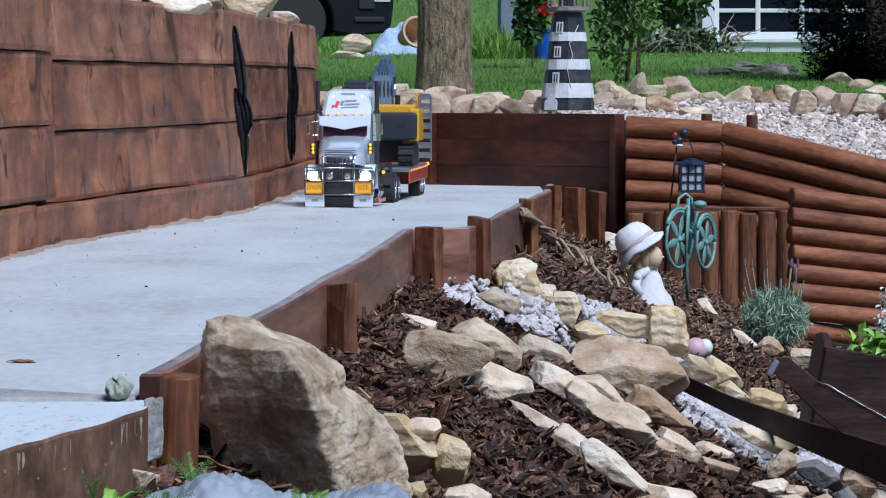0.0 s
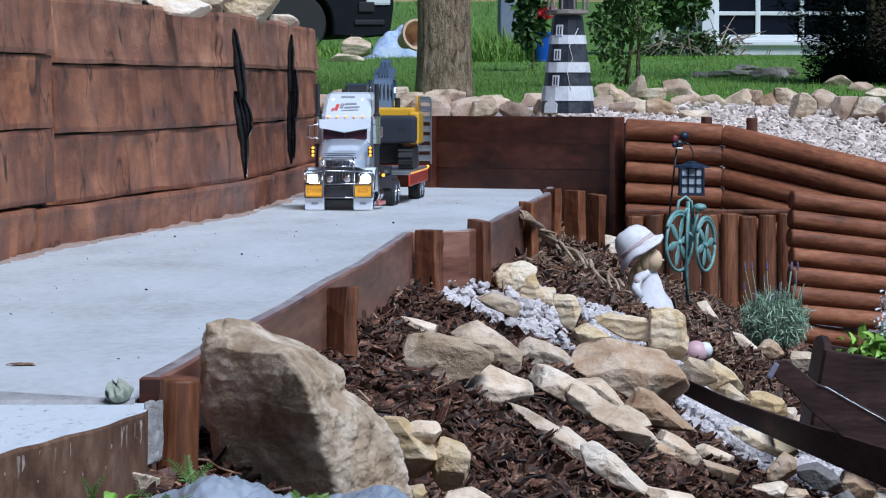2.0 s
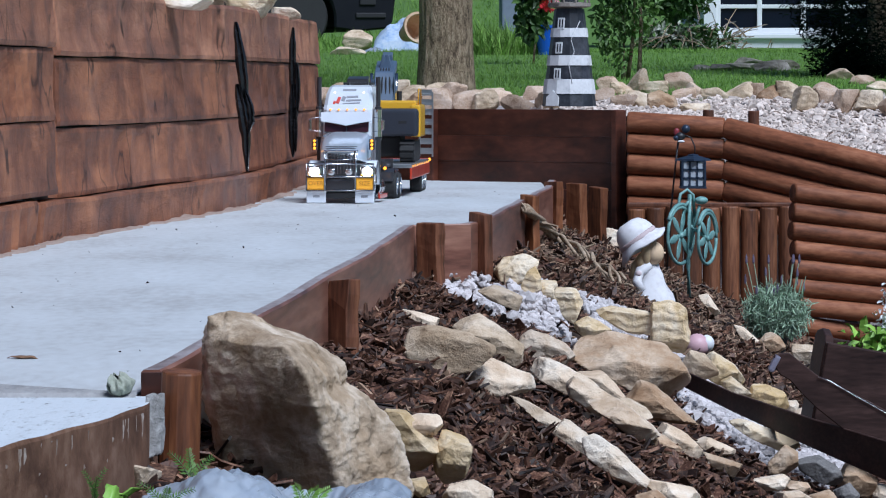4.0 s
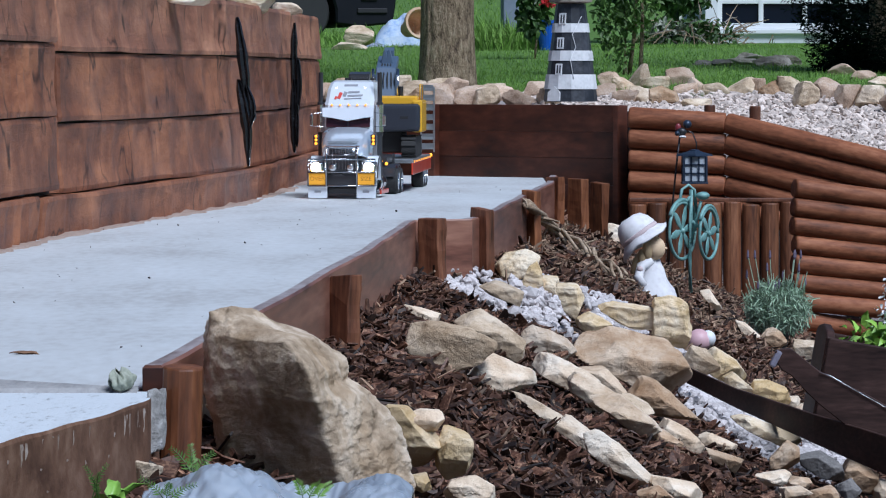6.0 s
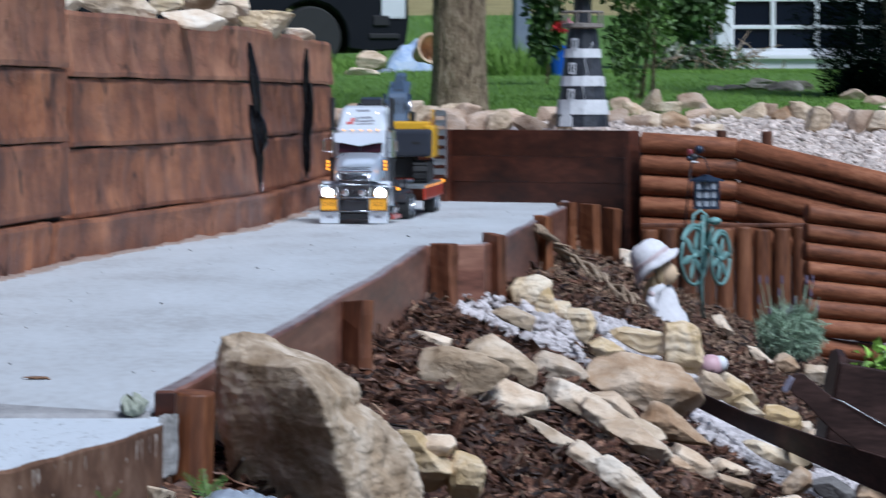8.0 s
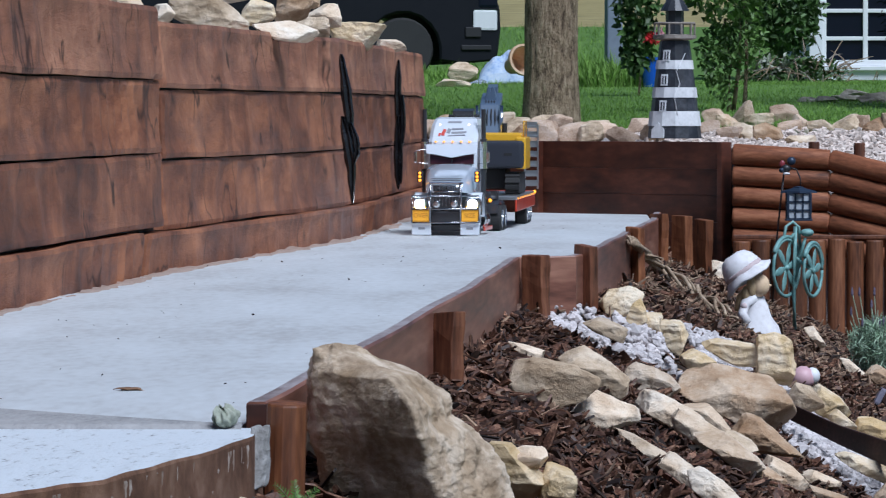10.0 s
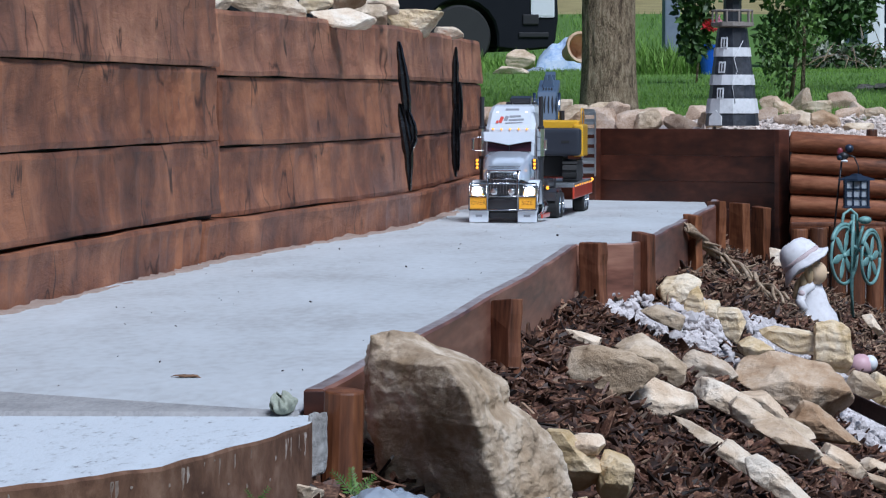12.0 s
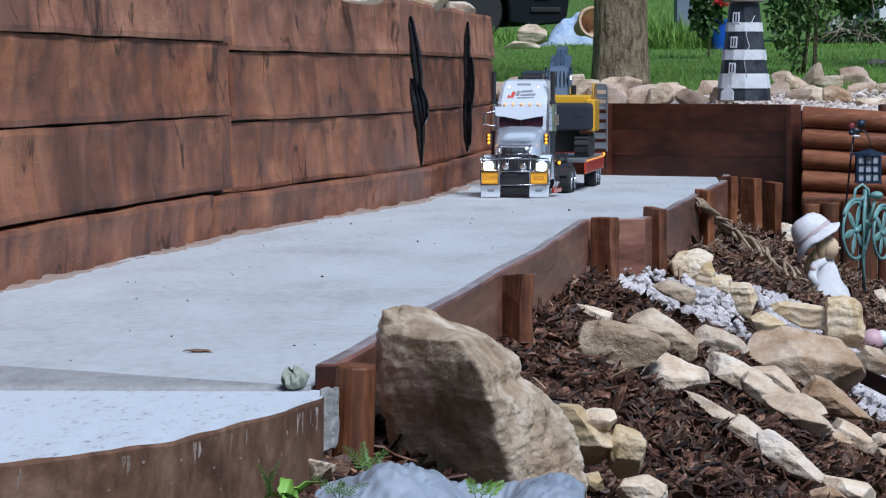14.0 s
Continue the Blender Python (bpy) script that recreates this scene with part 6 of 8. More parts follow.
def lowboy():
    t = thing("lowboy_trailer", pose(-0.204, 13.08, 0, 0, 0, -3.2), "red model low-loader trailer with lit amber side lamps", "model trailer")
    part("gooseneck", box(0.09, 0.26, 0.024, (0, 0.11, 0.098), 0.004), M_TRUCKD, t)
    part("neck_riser", box(0.10, 0.02, 0.04, (0, 0.24, 0.09), 0.003), M_TRUCKD, t)
    part("deck", box(0.205, 0.88, 0.012, (0, 0.69, 0.088), 0.002), M_ALU, t, "grey trailer deck")
    for s in (-1, 1):
        side = part("side_rail", box(0.006, 0.88, 0.034, (s * 0.1, 0.69, 0.066), 0.002), M_RED, t, "red side rail")
        for i in range(8):
            part("side_lamp", box(0.003, 0.004, 0.005, (s * 0.1035, 0.30 + i * 0.11, 0.0865), 0.001), M_AMBER, side, "lit amber side lamp")
        for y in (0.80, 0.885, 0.97):
            wheel(t, s * 0.082, y, 0.031, 0.036, s)
        # upright loading ramps
        rp = part("ramp", box(0.005, 0.012, 0.20, (s * 0.072, 1.13, 0.20), 0.001), M_ALU, t, "upright perforated grey ramp")
        part("ramp_rail", box(0.005, 0.012, 0.20, (s * 0.112, 1.13, 0.20), 0.001), M_ALU, rp)
        for i in range(7):
            part("rung", box(0.036, 0.010, 0.007, (s * 0.092, 1.13, 0.112 + i * 0.030), 0.001), M_ALU, rp)
            part("rung_plate", box(0.036, 0.002, 0.012, (s * 0.092, 1.133, 0.121 + i * 0.030)), M_ALU, rp)
        part("rear_lamp", ball(0.0055, (s * 0.102, 1.125, 0.091), 2), M_AMBER, t, "lit amber lamp", smooth=True)
    part("tail_beam", box(0.2, 0.016, 0.03, (0, 1.135, 0.08), 0.002), M_RED, t)


def excavator():
    t = thing("model_excavator", pose(-0.182, 13.72, 0.094, 0, 0, -3.2), "yellow and dark grey model excavator loaded on the trailer", "model excavator")
    for s in (-1, 1):
        pts = []
        for i in range(9):
            a = math.pi / 2 + math.pi * i / 8
            pts.append((-0.13 + 0.029 * math.cos(a), 0.029 + 0.029 * math.sin(a)))
        for i in range(9):
            a = -math.pi / 2 + math.pi * i / 8
            pts.append((0.13 + 0.029 * math.cos(a), 0.029 + 0.029 * math.sin(a)))
        tr = part("track", extrude(pts, 0.040, pose(s * 0.088, 0, 0.002, 0, 0, 90), None, 0.001), M_RUBBER, t, "dark crawler track")
        for i in range(6):
            a = math.pi / 2 + math.pi * i / 5
            m = pose(s * 0.088, -0.13 + 0.0305 * math.cos(a), 0.031 + 0.0305 * math.sin(a), math.degrees(a) - 90, 0, 0)
            part("track_pad", box(0.044, 0.012, 0.004, (0, 0, 0), 0.001, m), M_RUBBER, tr)
        for i in range(16):
            part("track_pad", box(0.044, 0.012, 0.004, (s * 0.088, -0.12 + i * 0.016, 0.0625), 0.001), M_RUBBER, tr)
    part("undercarriage", box(0.13, 0.18, 0.03, (0, 0, 0.045), 0.004), M_DGREY, t)
    # added black filler: stands for undercarriage parts and the shade around them
    part("centre_frame", box(0.15, 0.20, 0.062, (-0.008, -0.01, 0.047), 0.006), M_RUBBER, t, "black block filling in for undercarriage and shade between the tracks")
    part("turntable", cyl(0.055, 0.055, 0.02, (0, 0, 0.06), 24, 0.002), M_DGREY, t)
    body = part("counterweight", box(0.20, 0.07, 0.082, (0.022, -0.125, 0.118), 0.014, seg=3), M_CWEIGHT, t, "dark grey rounded counterweight")
    part("maker_plate", box(0.024, 0.001, 0.008, (0.075, -0.1605, 0.118), 0.0), M_RUBBER, body)
    for i in range(2):
        part("letter_block", box(0.006, 0.001, 0.007, (-0.030 + i * 0.010, -0.1605, 0.124), 0), M_WHITE, body)
    part("engine_cover", box(0.175, 0.15, 0.028, (0.026, -0.05, 0.168), 0.006), M_YELLOW, t, "yellow engine cover")
    part("side_box", box(0.03, 0.22, 0.095, (0.112, -0.03, 0.122), 0.006), M_YELLOW, t, "yellow side box")
    part("hand_rail", tube([(0.118, -0.09, 0.168), (0.118, -0.09, 0.215), (0.118, 0.02, 0.215), (0.118, 0.02, 0.168)], 0.002, 6), M_YELLOW, t, smooth=True)
    part("exhaust", cyl(0.008, 0.008, 0.03, (0.06, -0.08, 0.18), 12, 0.001), M_DGREY, t)
    cb = part("cab", box(0.075, 0.11, 0.125, (-0.066, 0.03, 0.160), 0.006), M_GLASS, t, "dark glazed cab")
    for x, y in ((-0.102, -0.024), (-0.030, -0.024), (-0.102, 0.083), (-0.030, 0.083)):
        part("cab_post", box(0.007, 0.007, 0.13, (x, y, 0.16), 0.001), M_YELLOW, cb)
    part("cab_roof", box(0.088, 0.125, 0.012, (-0.066, 0.03, 0.230), 0.004), M_DGREY, cb)
    # boom raised and folded, with its arm and rams
    bm = bmesh.new()
    bm = extrude([(0.0, 0.12), (0.04, 0.12), (0.10, 0.25), (0.20, 0.29), (0.205, 0.305), (0.19, 0.31), (0.07, 0.275), (0.0, 0.16)], 0.06, pose(0.006, 0, -0.008, 0, 0, 90), bm, 0.003)
    part("boom", bm, M_STEELBLUE, t, "blue-grey boom")
    am = extrude([(0.0, 0.0), (0.03, 0.01), (0.02, -0.16), (0.0, -0.17)], 0.03, pose(0.006, 0.2, 0.317, 0, 0, 90))
    part("arm", am, M_STEELBLUE, t)
    for s in (-1, 1):
        part("ram", tube([(0.006 + s * 0.037, 0.03, 0.175), (0.006 + s * 0.037, 0.05, 0.262)], 0.0048, 10), M_CHROME, t, "polished ram", smooth=True)
        part("boom_cheek", box(0.004, 0.04, 0.10, (0.006 + s * 0.0325, 0.05, 0.195), 0.001), M_STEELBLUE, t)
    part("boom_head", extrude([(-0.022, 0.27), (0.022, 0.27), (0.010, 0.325), (0.004, 0.328), (0, 0.31), (-0.004, 0.328), (-0.010, 0.325)], 0.02, pose(0.006, 0.12, -0.008), None, 0.002), M_STEELBLUE, t)
    for i in range(4):
        part("hose", tube([(-0.012 + i * 0.012, 0.02, 0.17), (-0.012 + i * 0.012, 0.045, 0.235), (-0.006 + i * 0.008, 0.09, 0.277)], 0.0022, 6), M_RUBBER, t, smooth=True)


model_truck()
lowboy()
excavator()

# ---------------------------------------------------------------- figurine and ornaments
M_FIG = mat("weathered_figurine", (0.54, 0.51, 0.51), (0.72, 0.71, 0.72), (0.82, 0.82, 0.84), scale=14, rough=0.75, bump=0.25, dist=0.003)
M_FIGSKIN = mat("figurine_skin", (0.64, 0.46, 0.28), (0.78, 0.60, 0.40), scale=30, rough=0.7, bump=0.15, dist=0.002)
M_FIGBAND = mat("figurine_band", (0.48, 0.38, 0.38), (0.62, 0.52, 0.52), scale=30, rough=0.7, bump=0.15, dist=0.002)


def figurine():
    """A seated garden figurine in a brimmed hat, as one plain mesh."""
    d = 11.889999999999999
    s = 0.00146
    x0, z0 = 0.5202, -0.2262
    bm = bmesh.new()
    tilt = Matrix.Rotation(radians(-36), 4, "Y") @ Matrix.Rotation(radians(-4), 4, "X")
    pieces = []

    def add(one, mi):
        for f in one.faces:
            f.material_index = mi
            f.smooth = True
        pieces.append(one)
    hat = lathe([(0.001, 44), (12, 43.5), (24, 39), (32, 29), (36, 16), (36.5, 6), (43, 0), (51, -8), (49.5, -11), (41, -5), (32, 2), (0.001, 4)], 40)
    for v in hat.verts:
        r, a = math.hypot(v.co.x, v.co.y), math.atan2(v.co.y, v.co.x)
        if r > 38:
            v.co.z += (r - 38) / 13 * (4 * math.sin(3 * a + 1) + 3 * math.cos(a))
        v.co += Vector((0, 0, 2.5 * noise.noise(v.co * 0.06)))
    hat.transform(Matrix.Translation((-4, 2, 97)) @ tilt)
    add(hat, 0)
    band = lathe([(36.6, 5), (37.6, 7), (37.4, 11), (36.4, 13), (34, 9)], 40)
    band.transform(Matrix.Translation((-4, 2, 97)) @ tilt)
    add(band, 2)
    add(ball(18, (19, -8, 80), 3, (1.0, 0.95, 1.15)), 1)
    add(ball(2.4, (37, -12, 80), 2, (1.2, 1, 1)), 1)
    add(ball(12, (5, -16, 78), 3, (0.8, 0.8, 1.5)), 3)
    add(ball(9, (-4, -14, 66), 3, (1.0, 0.8, 1.6)), 3)
    torso = lathe([(8, 70), (12, 60), (17, 44), (22, 24), (28, 8), (33, -4), (34, -10), (30, -14), (0.001, -14)], 32)
    for v in torso.verts:
        v.co.x += 0.10 * (35 - v.co.z) + 1.8 * math.sin(v.co.z * 0.22 + 4 * math.atan2(v.co.y, v.co.x))
    torso.transform(Matrix.Translation((15, 0, 0)) @ Matrix.Diagonal((1.18, 1.0, 1.0, 1)))
    add(torso, 0)
    add(tube([(10, -10, 60), (-6, -16, 48), (-12, -24, 30), (-4, -32, 14)], 10, 12, None, 8), 0)
    add(tube([(2, -4, 74), (-14, -4, 58), (-20, -6, 34)], 9, 12, None, 6), 3)
    add(ball(6, (-9, -24, 44), 2), 2)
    add(tube([(4, -22, -2), (-8, -34, -6)], 9, 10, None, 8), 0)
    add(ball(12, (-12, -36, -8), 3, (1.1, 1.1, 0.9)), 1)
    for p in pieces:
        merge(bm, p)
    bm.transform(Matrix.Scale(s, 4))
    ob = link("figurine", bm, (M_FIG, M_FIGSKIN, M_FIGBAND, mat("figurine_hair", (0.42, 0.30, 0.16), (0.60, 0.46, 0.27), scale=40, rough=0.75, bump=0.4, dist=0.003)))
    ob.matrix_world = pose(x0, d, z0, 0, 0, 0)
    tagged(ob, "white weathered garden figurine of a seated child in a brimmed hat", "figurine")


figurine()

M_PINK = mat("pink_ceramic", (0.55, 0.33, 0.36), (0.66, 0.44, 0.46), scale=25, rough=0.5, bump=0.1, dist=0.002)


def shell_ornament():
    x, y, z = (0.5727, 10.3, -0.2580)
    t = thing("shell_ornament", pose(x, y, z - 0.02, 0, 0, 20), "small pink and white round ceramic garden ornament", "ornament")
    b = lathe([(0.001, 0), (0.018, 0.002), (0.027, 0.012), (0.028, 0.026), (0.021, 0.04), (0.008, 0.047), (0.001, 0.048)], 24)
    part("body", b, M_PINK, t, "pink body", smooth=True)
    part("cap", ball(0.019, (0.020, -0.006, 0.026), 3, (0.9, 1, 1)), M_WHITE, t, "white cap", smooth=True)


shell_ornament()

M_TEAL = mat("verdigris_metal", (0.09, 0.20, 0.19), (0.19, 0.36, 0.34), (0.32, 0.48, 0.45), scale=40, rough=0.6, bump=0.25, dist=0.002, metal=0.2)


def ring(r, tr, m, seg=36, bm=None):
    pts = [Vector((r * math.cos(2 * math.pi * i / seg), 0, r * math.sin(2 * math.pi * i / seg))) for i in range(seg + 1)]
    one = tube(pts, tr, 8)
    one.transform(m)
    return merge(bm, one)


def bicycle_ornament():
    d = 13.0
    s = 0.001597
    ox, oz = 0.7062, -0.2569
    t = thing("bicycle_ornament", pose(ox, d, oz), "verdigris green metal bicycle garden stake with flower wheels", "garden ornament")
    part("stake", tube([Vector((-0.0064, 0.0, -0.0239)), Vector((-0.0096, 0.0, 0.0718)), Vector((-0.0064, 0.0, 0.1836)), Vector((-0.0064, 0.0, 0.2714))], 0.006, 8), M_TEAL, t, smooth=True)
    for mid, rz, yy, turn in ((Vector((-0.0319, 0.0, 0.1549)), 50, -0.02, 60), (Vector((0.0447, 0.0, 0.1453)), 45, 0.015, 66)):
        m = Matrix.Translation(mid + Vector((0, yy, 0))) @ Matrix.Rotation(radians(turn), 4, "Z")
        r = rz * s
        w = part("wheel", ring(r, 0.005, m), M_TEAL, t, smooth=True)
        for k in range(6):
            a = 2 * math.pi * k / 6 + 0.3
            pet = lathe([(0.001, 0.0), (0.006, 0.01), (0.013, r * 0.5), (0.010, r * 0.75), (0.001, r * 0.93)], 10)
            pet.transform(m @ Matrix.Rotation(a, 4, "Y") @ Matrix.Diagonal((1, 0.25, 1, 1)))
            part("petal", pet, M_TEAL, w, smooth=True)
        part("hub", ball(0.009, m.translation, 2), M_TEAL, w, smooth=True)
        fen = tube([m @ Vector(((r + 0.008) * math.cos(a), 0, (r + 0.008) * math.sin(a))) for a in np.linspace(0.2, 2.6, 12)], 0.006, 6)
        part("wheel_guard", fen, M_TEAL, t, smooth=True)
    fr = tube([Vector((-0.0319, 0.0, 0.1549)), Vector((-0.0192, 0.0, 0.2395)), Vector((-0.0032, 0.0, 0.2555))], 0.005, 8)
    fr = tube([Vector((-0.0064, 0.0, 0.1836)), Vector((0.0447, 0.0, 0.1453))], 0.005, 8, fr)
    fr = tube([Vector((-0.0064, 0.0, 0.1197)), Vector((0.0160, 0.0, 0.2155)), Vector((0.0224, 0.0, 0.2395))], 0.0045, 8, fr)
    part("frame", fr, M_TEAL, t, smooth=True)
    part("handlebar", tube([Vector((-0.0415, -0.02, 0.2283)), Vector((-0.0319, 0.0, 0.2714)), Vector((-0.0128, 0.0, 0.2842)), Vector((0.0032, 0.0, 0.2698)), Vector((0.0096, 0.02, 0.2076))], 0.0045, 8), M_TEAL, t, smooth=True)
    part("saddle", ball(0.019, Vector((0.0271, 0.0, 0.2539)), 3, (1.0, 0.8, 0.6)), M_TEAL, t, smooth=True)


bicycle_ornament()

M_LANT = plain("lantern_dark_blue", (0.03, 0.045, 0.075), 0.4, 0.3)
M_LGLASS = plain("frosted_lantern_pane", (0.42, 0.46, 0.50), 0.35)


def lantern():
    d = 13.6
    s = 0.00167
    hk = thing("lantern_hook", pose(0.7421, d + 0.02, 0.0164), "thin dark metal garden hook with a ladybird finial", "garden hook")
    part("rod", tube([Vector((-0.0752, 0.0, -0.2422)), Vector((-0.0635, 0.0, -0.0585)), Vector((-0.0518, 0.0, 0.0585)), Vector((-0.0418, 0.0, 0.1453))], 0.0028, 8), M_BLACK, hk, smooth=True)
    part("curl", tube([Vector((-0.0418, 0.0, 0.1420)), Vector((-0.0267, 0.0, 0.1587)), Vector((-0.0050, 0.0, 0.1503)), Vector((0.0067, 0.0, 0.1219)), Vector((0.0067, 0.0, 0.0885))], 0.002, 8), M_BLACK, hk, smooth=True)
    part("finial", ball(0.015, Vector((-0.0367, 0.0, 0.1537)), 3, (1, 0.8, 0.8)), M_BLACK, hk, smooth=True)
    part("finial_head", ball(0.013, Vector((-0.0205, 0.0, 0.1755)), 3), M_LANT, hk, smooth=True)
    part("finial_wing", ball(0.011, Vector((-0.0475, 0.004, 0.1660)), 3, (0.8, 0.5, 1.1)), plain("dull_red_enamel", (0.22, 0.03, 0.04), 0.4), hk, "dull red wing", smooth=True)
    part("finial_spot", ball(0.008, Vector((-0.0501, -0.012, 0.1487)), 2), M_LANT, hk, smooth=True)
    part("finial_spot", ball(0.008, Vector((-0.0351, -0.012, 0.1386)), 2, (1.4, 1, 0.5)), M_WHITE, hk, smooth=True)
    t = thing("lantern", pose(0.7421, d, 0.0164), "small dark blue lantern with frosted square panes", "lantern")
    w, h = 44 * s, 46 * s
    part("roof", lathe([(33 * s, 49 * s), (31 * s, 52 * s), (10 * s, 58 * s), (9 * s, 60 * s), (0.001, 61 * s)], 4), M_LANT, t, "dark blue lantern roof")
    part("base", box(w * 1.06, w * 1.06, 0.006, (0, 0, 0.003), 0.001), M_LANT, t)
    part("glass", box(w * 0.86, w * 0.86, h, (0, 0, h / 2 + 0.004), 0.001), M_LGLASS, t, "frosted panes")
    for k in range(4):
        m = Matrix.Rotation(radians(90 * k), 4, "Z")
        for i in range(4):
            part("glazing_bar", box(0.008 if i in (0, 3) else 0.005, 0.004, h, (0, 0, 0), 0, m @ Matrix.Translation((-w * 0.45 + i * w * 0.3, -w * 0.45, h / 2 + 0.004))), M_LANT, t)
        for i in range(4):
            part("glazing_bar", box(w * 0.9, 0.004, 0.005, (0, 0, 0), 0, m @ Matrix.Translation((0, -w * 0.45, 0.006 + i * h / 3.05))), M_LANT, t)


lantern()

M_STRIPEW = mat("weathered_white_wood", (0.34, 0.35, 0.36), (0.62, 0.63, 0.64), (0.72, 0.73, 0.74), scale=16, rough=0.7, bump=0.25, dist=0.003, lo=0.3, hi=0.6)
M_STRIPEB = mat("weathered_black_wood", (0.010, 0.011, 0.014), (0.024, 0.027, 0.034), (0.08, 0.085, 0.10), scale=12, rough=0.45, bump=0.2, dist=0.003)
M_OLDWOOD = mat("grey_old_wood", (0.11, 0.095, 0.08), (0.24, 0.21, 0.18), (0.34, 0.31, 0.28), scale=20, rough=0.85, bump=0.4, dist=0.004)


def lighthouse():
    d = 16.0
    s = 0.001965
    t = thing("lighthouse_ornament", pose(0.4424, d, 0.2497 - 0.005), "black and white striped wooden lighthouse garden ornament", "lighthouse ornament")
    R = lambda z: (48 - 24 * z / 190.0) * s
    seg = 12
    bands = ((0, 22, 0), (22, 48, 1), (48, 72, 0), (72, 90, 1), (90, 122, 0), (122, 138, 1), (138, 172, 0))
    for z0, z1, w in bands:
        ex = 1.045 if w else 1.0
        b = lathe([(R(z0) * ex * 0.8, z0 * s), (R(z0) * ex, z0 * s), (R(z1) * ex, z1 * s), (R(z1) * ex * 0.8, z1 * s)], seg)
        part("band", b, M_STRIPEW if w else M_STRIPEB, t, "weathered white band" if w else "weathered black band")
    part("gallery", lathe([(20 * s, 172 * s), (38 * s, 176 * s), (38 * s, 182 * s), (20 * s, 184 * s)], seg), M_OLDWOOD, t, "grey wooden gallery")
    for k in range(10):
        a = 2 * math.pi * k / 10
        part("baluster", cyl(2 * s, 2 * s, 20 * s, (35 * s * math.cos(a), 35 * s * math.sin(a), 182 * s), 6), M_OLDWOOD, t)
    part("gallery_rail", ring(35 * s, 2 * s, Matrix.Translation((0, 0, 203 * s)) @ Matrix.Rotation(radians(90), 4, "X"), 20), M_OLDWOOD, t)
    part("lantern_room", lathe([(16 * s, 182 * s), (16 * s, 225 * s)], 8), M_STRIPEB, t)
    part("roof", lathe([(26 * s, 225 * s), (14 * s, 245 * s), (3 * s, 255 * s), (1 * s, 268 * s)], 12), M_STRIPEB, t)
    for x, z in ((-22, 57), (-19, 103), (-15, 146)):
        y = -math.sqrt(max((R(z)) ** 2 - (x * s) ** 2, 0)) - 0.002
        turn = math.degrees(math.atan2(x * s, -y)) * 1.0
        w = part("window", box(13 * s, 0.004, 20 * s, (0, 0, 0), 0.0005, pose(x * s, y, z * s, -7, 0, turn)), M_STRIPEW, t, "small white window frame")
        part("pane", box(8 * s, 0.003, 14 * s, (0, 0, 0), 0, pose(x * s, y - 0.0015, z * s, -7, 0, turn)), M_STRIPEB, w)
        part("window_bar", box(2 * s, 0.003, 14 * s, (0, 0, 0), 0, pose(x * s, y - 0.0025, z * s, -7, 0, turn)), M_STRIPEW, w)
    dz = [(-13, 0), (13, 0), (13, 15), (0, 27), (-13, 15)]
    part("door", extrude([(a * s, b * s) for a, b in dz], 0.005, pose(-31 * s, -R(8) * 0.78, 1 * s, -6, 0, -36)), M_STRIPEW, t, "white pointed door panel")
    cr = tube([(18 * s, -R(140) - 0.004, 150 * s), (2 * s, -R(120) * 1.06, 118 * s), (8 * s, -R(95) * 1.05, 96 * s), (-2 * s, -R(75) * 1.06, 74 * s), (4 * s, -R(40) * 1.05, 40 * s)], 0.0011, 6)
    part("cable", cr, M_WHITE, t, "thin pale lamp cable", smooth=True)


lighthouse()

# dark twisted pieces hung on the sleeper wall
M_ORN = mat("dark_glossy_strip", (0.006, 0.006, 0.007), (0.016, 0.016, 0.018), (0.06, 0.06, 0.07), scale=30, rough=0.22, bump=0.4, dist=0.004, lo=0.4, hi=0.75)


def wall_piece(d, blades, seed):
    """Long narrow dark blades that overlap one another; each is its spine in x and z with half its greatest width."""
    x0, z0 = blades[0][0]
    t = thing("wall_ornament", pose(x0, d, z0), "long thin glossy black curled strips hung on the sleeper wall", "wall ornament", group="wall ornaments")
    for n, (*pts, wide) in enumerate(blades):
        bm = bmesh.new()
        rings, m = [], 24
        for i in range(m + 1):
            u = i / m
            xx = float(np.interp(u, np.linspace(0, 1, len(pts)), [p[0] for p in pts])) - x0
            zz = float(np.interp(u, np.linspace(0, 1, len(pts)), [p[1] for p in pts])) - z0
            w = 1.35 * wide * (0.12 + 0.88 * math.sin(math.pi * min(1, u * 0.95 + 0.03)) ** 0.7) * (1 + 0.2 * noise.noise(Vector((u * 6, seed, n))))
            y = -0.006 * n - 0.004 * math.sin(math.pi * u)
            rings.append([bm.verts.new((xx + a * w + 0.1 * w * noise.noise(Vector((u * 9, a, n))), y + b, zz)) for a, b in ((-1, 0.0), (-0.45, -0.006), (0.15, -0.002), (0.6, -0.008), (1, 0.0), (0.2, 0.004))])
        for a, b in zip(rings, rings[1:]):
            for k in range(6):
                bm.faces.new((a[k], a[(k + 1) % 6], b[(k + 1) % 6], b[k]))
        bm.faces.new(rings[0][::-1])
        bm.faces.new(rings[-1])
        bmesh.ops.recalc_face_normals(bm, faces=bm.faces)
        part("blade", bm, M_ORN, t, smooth=False)


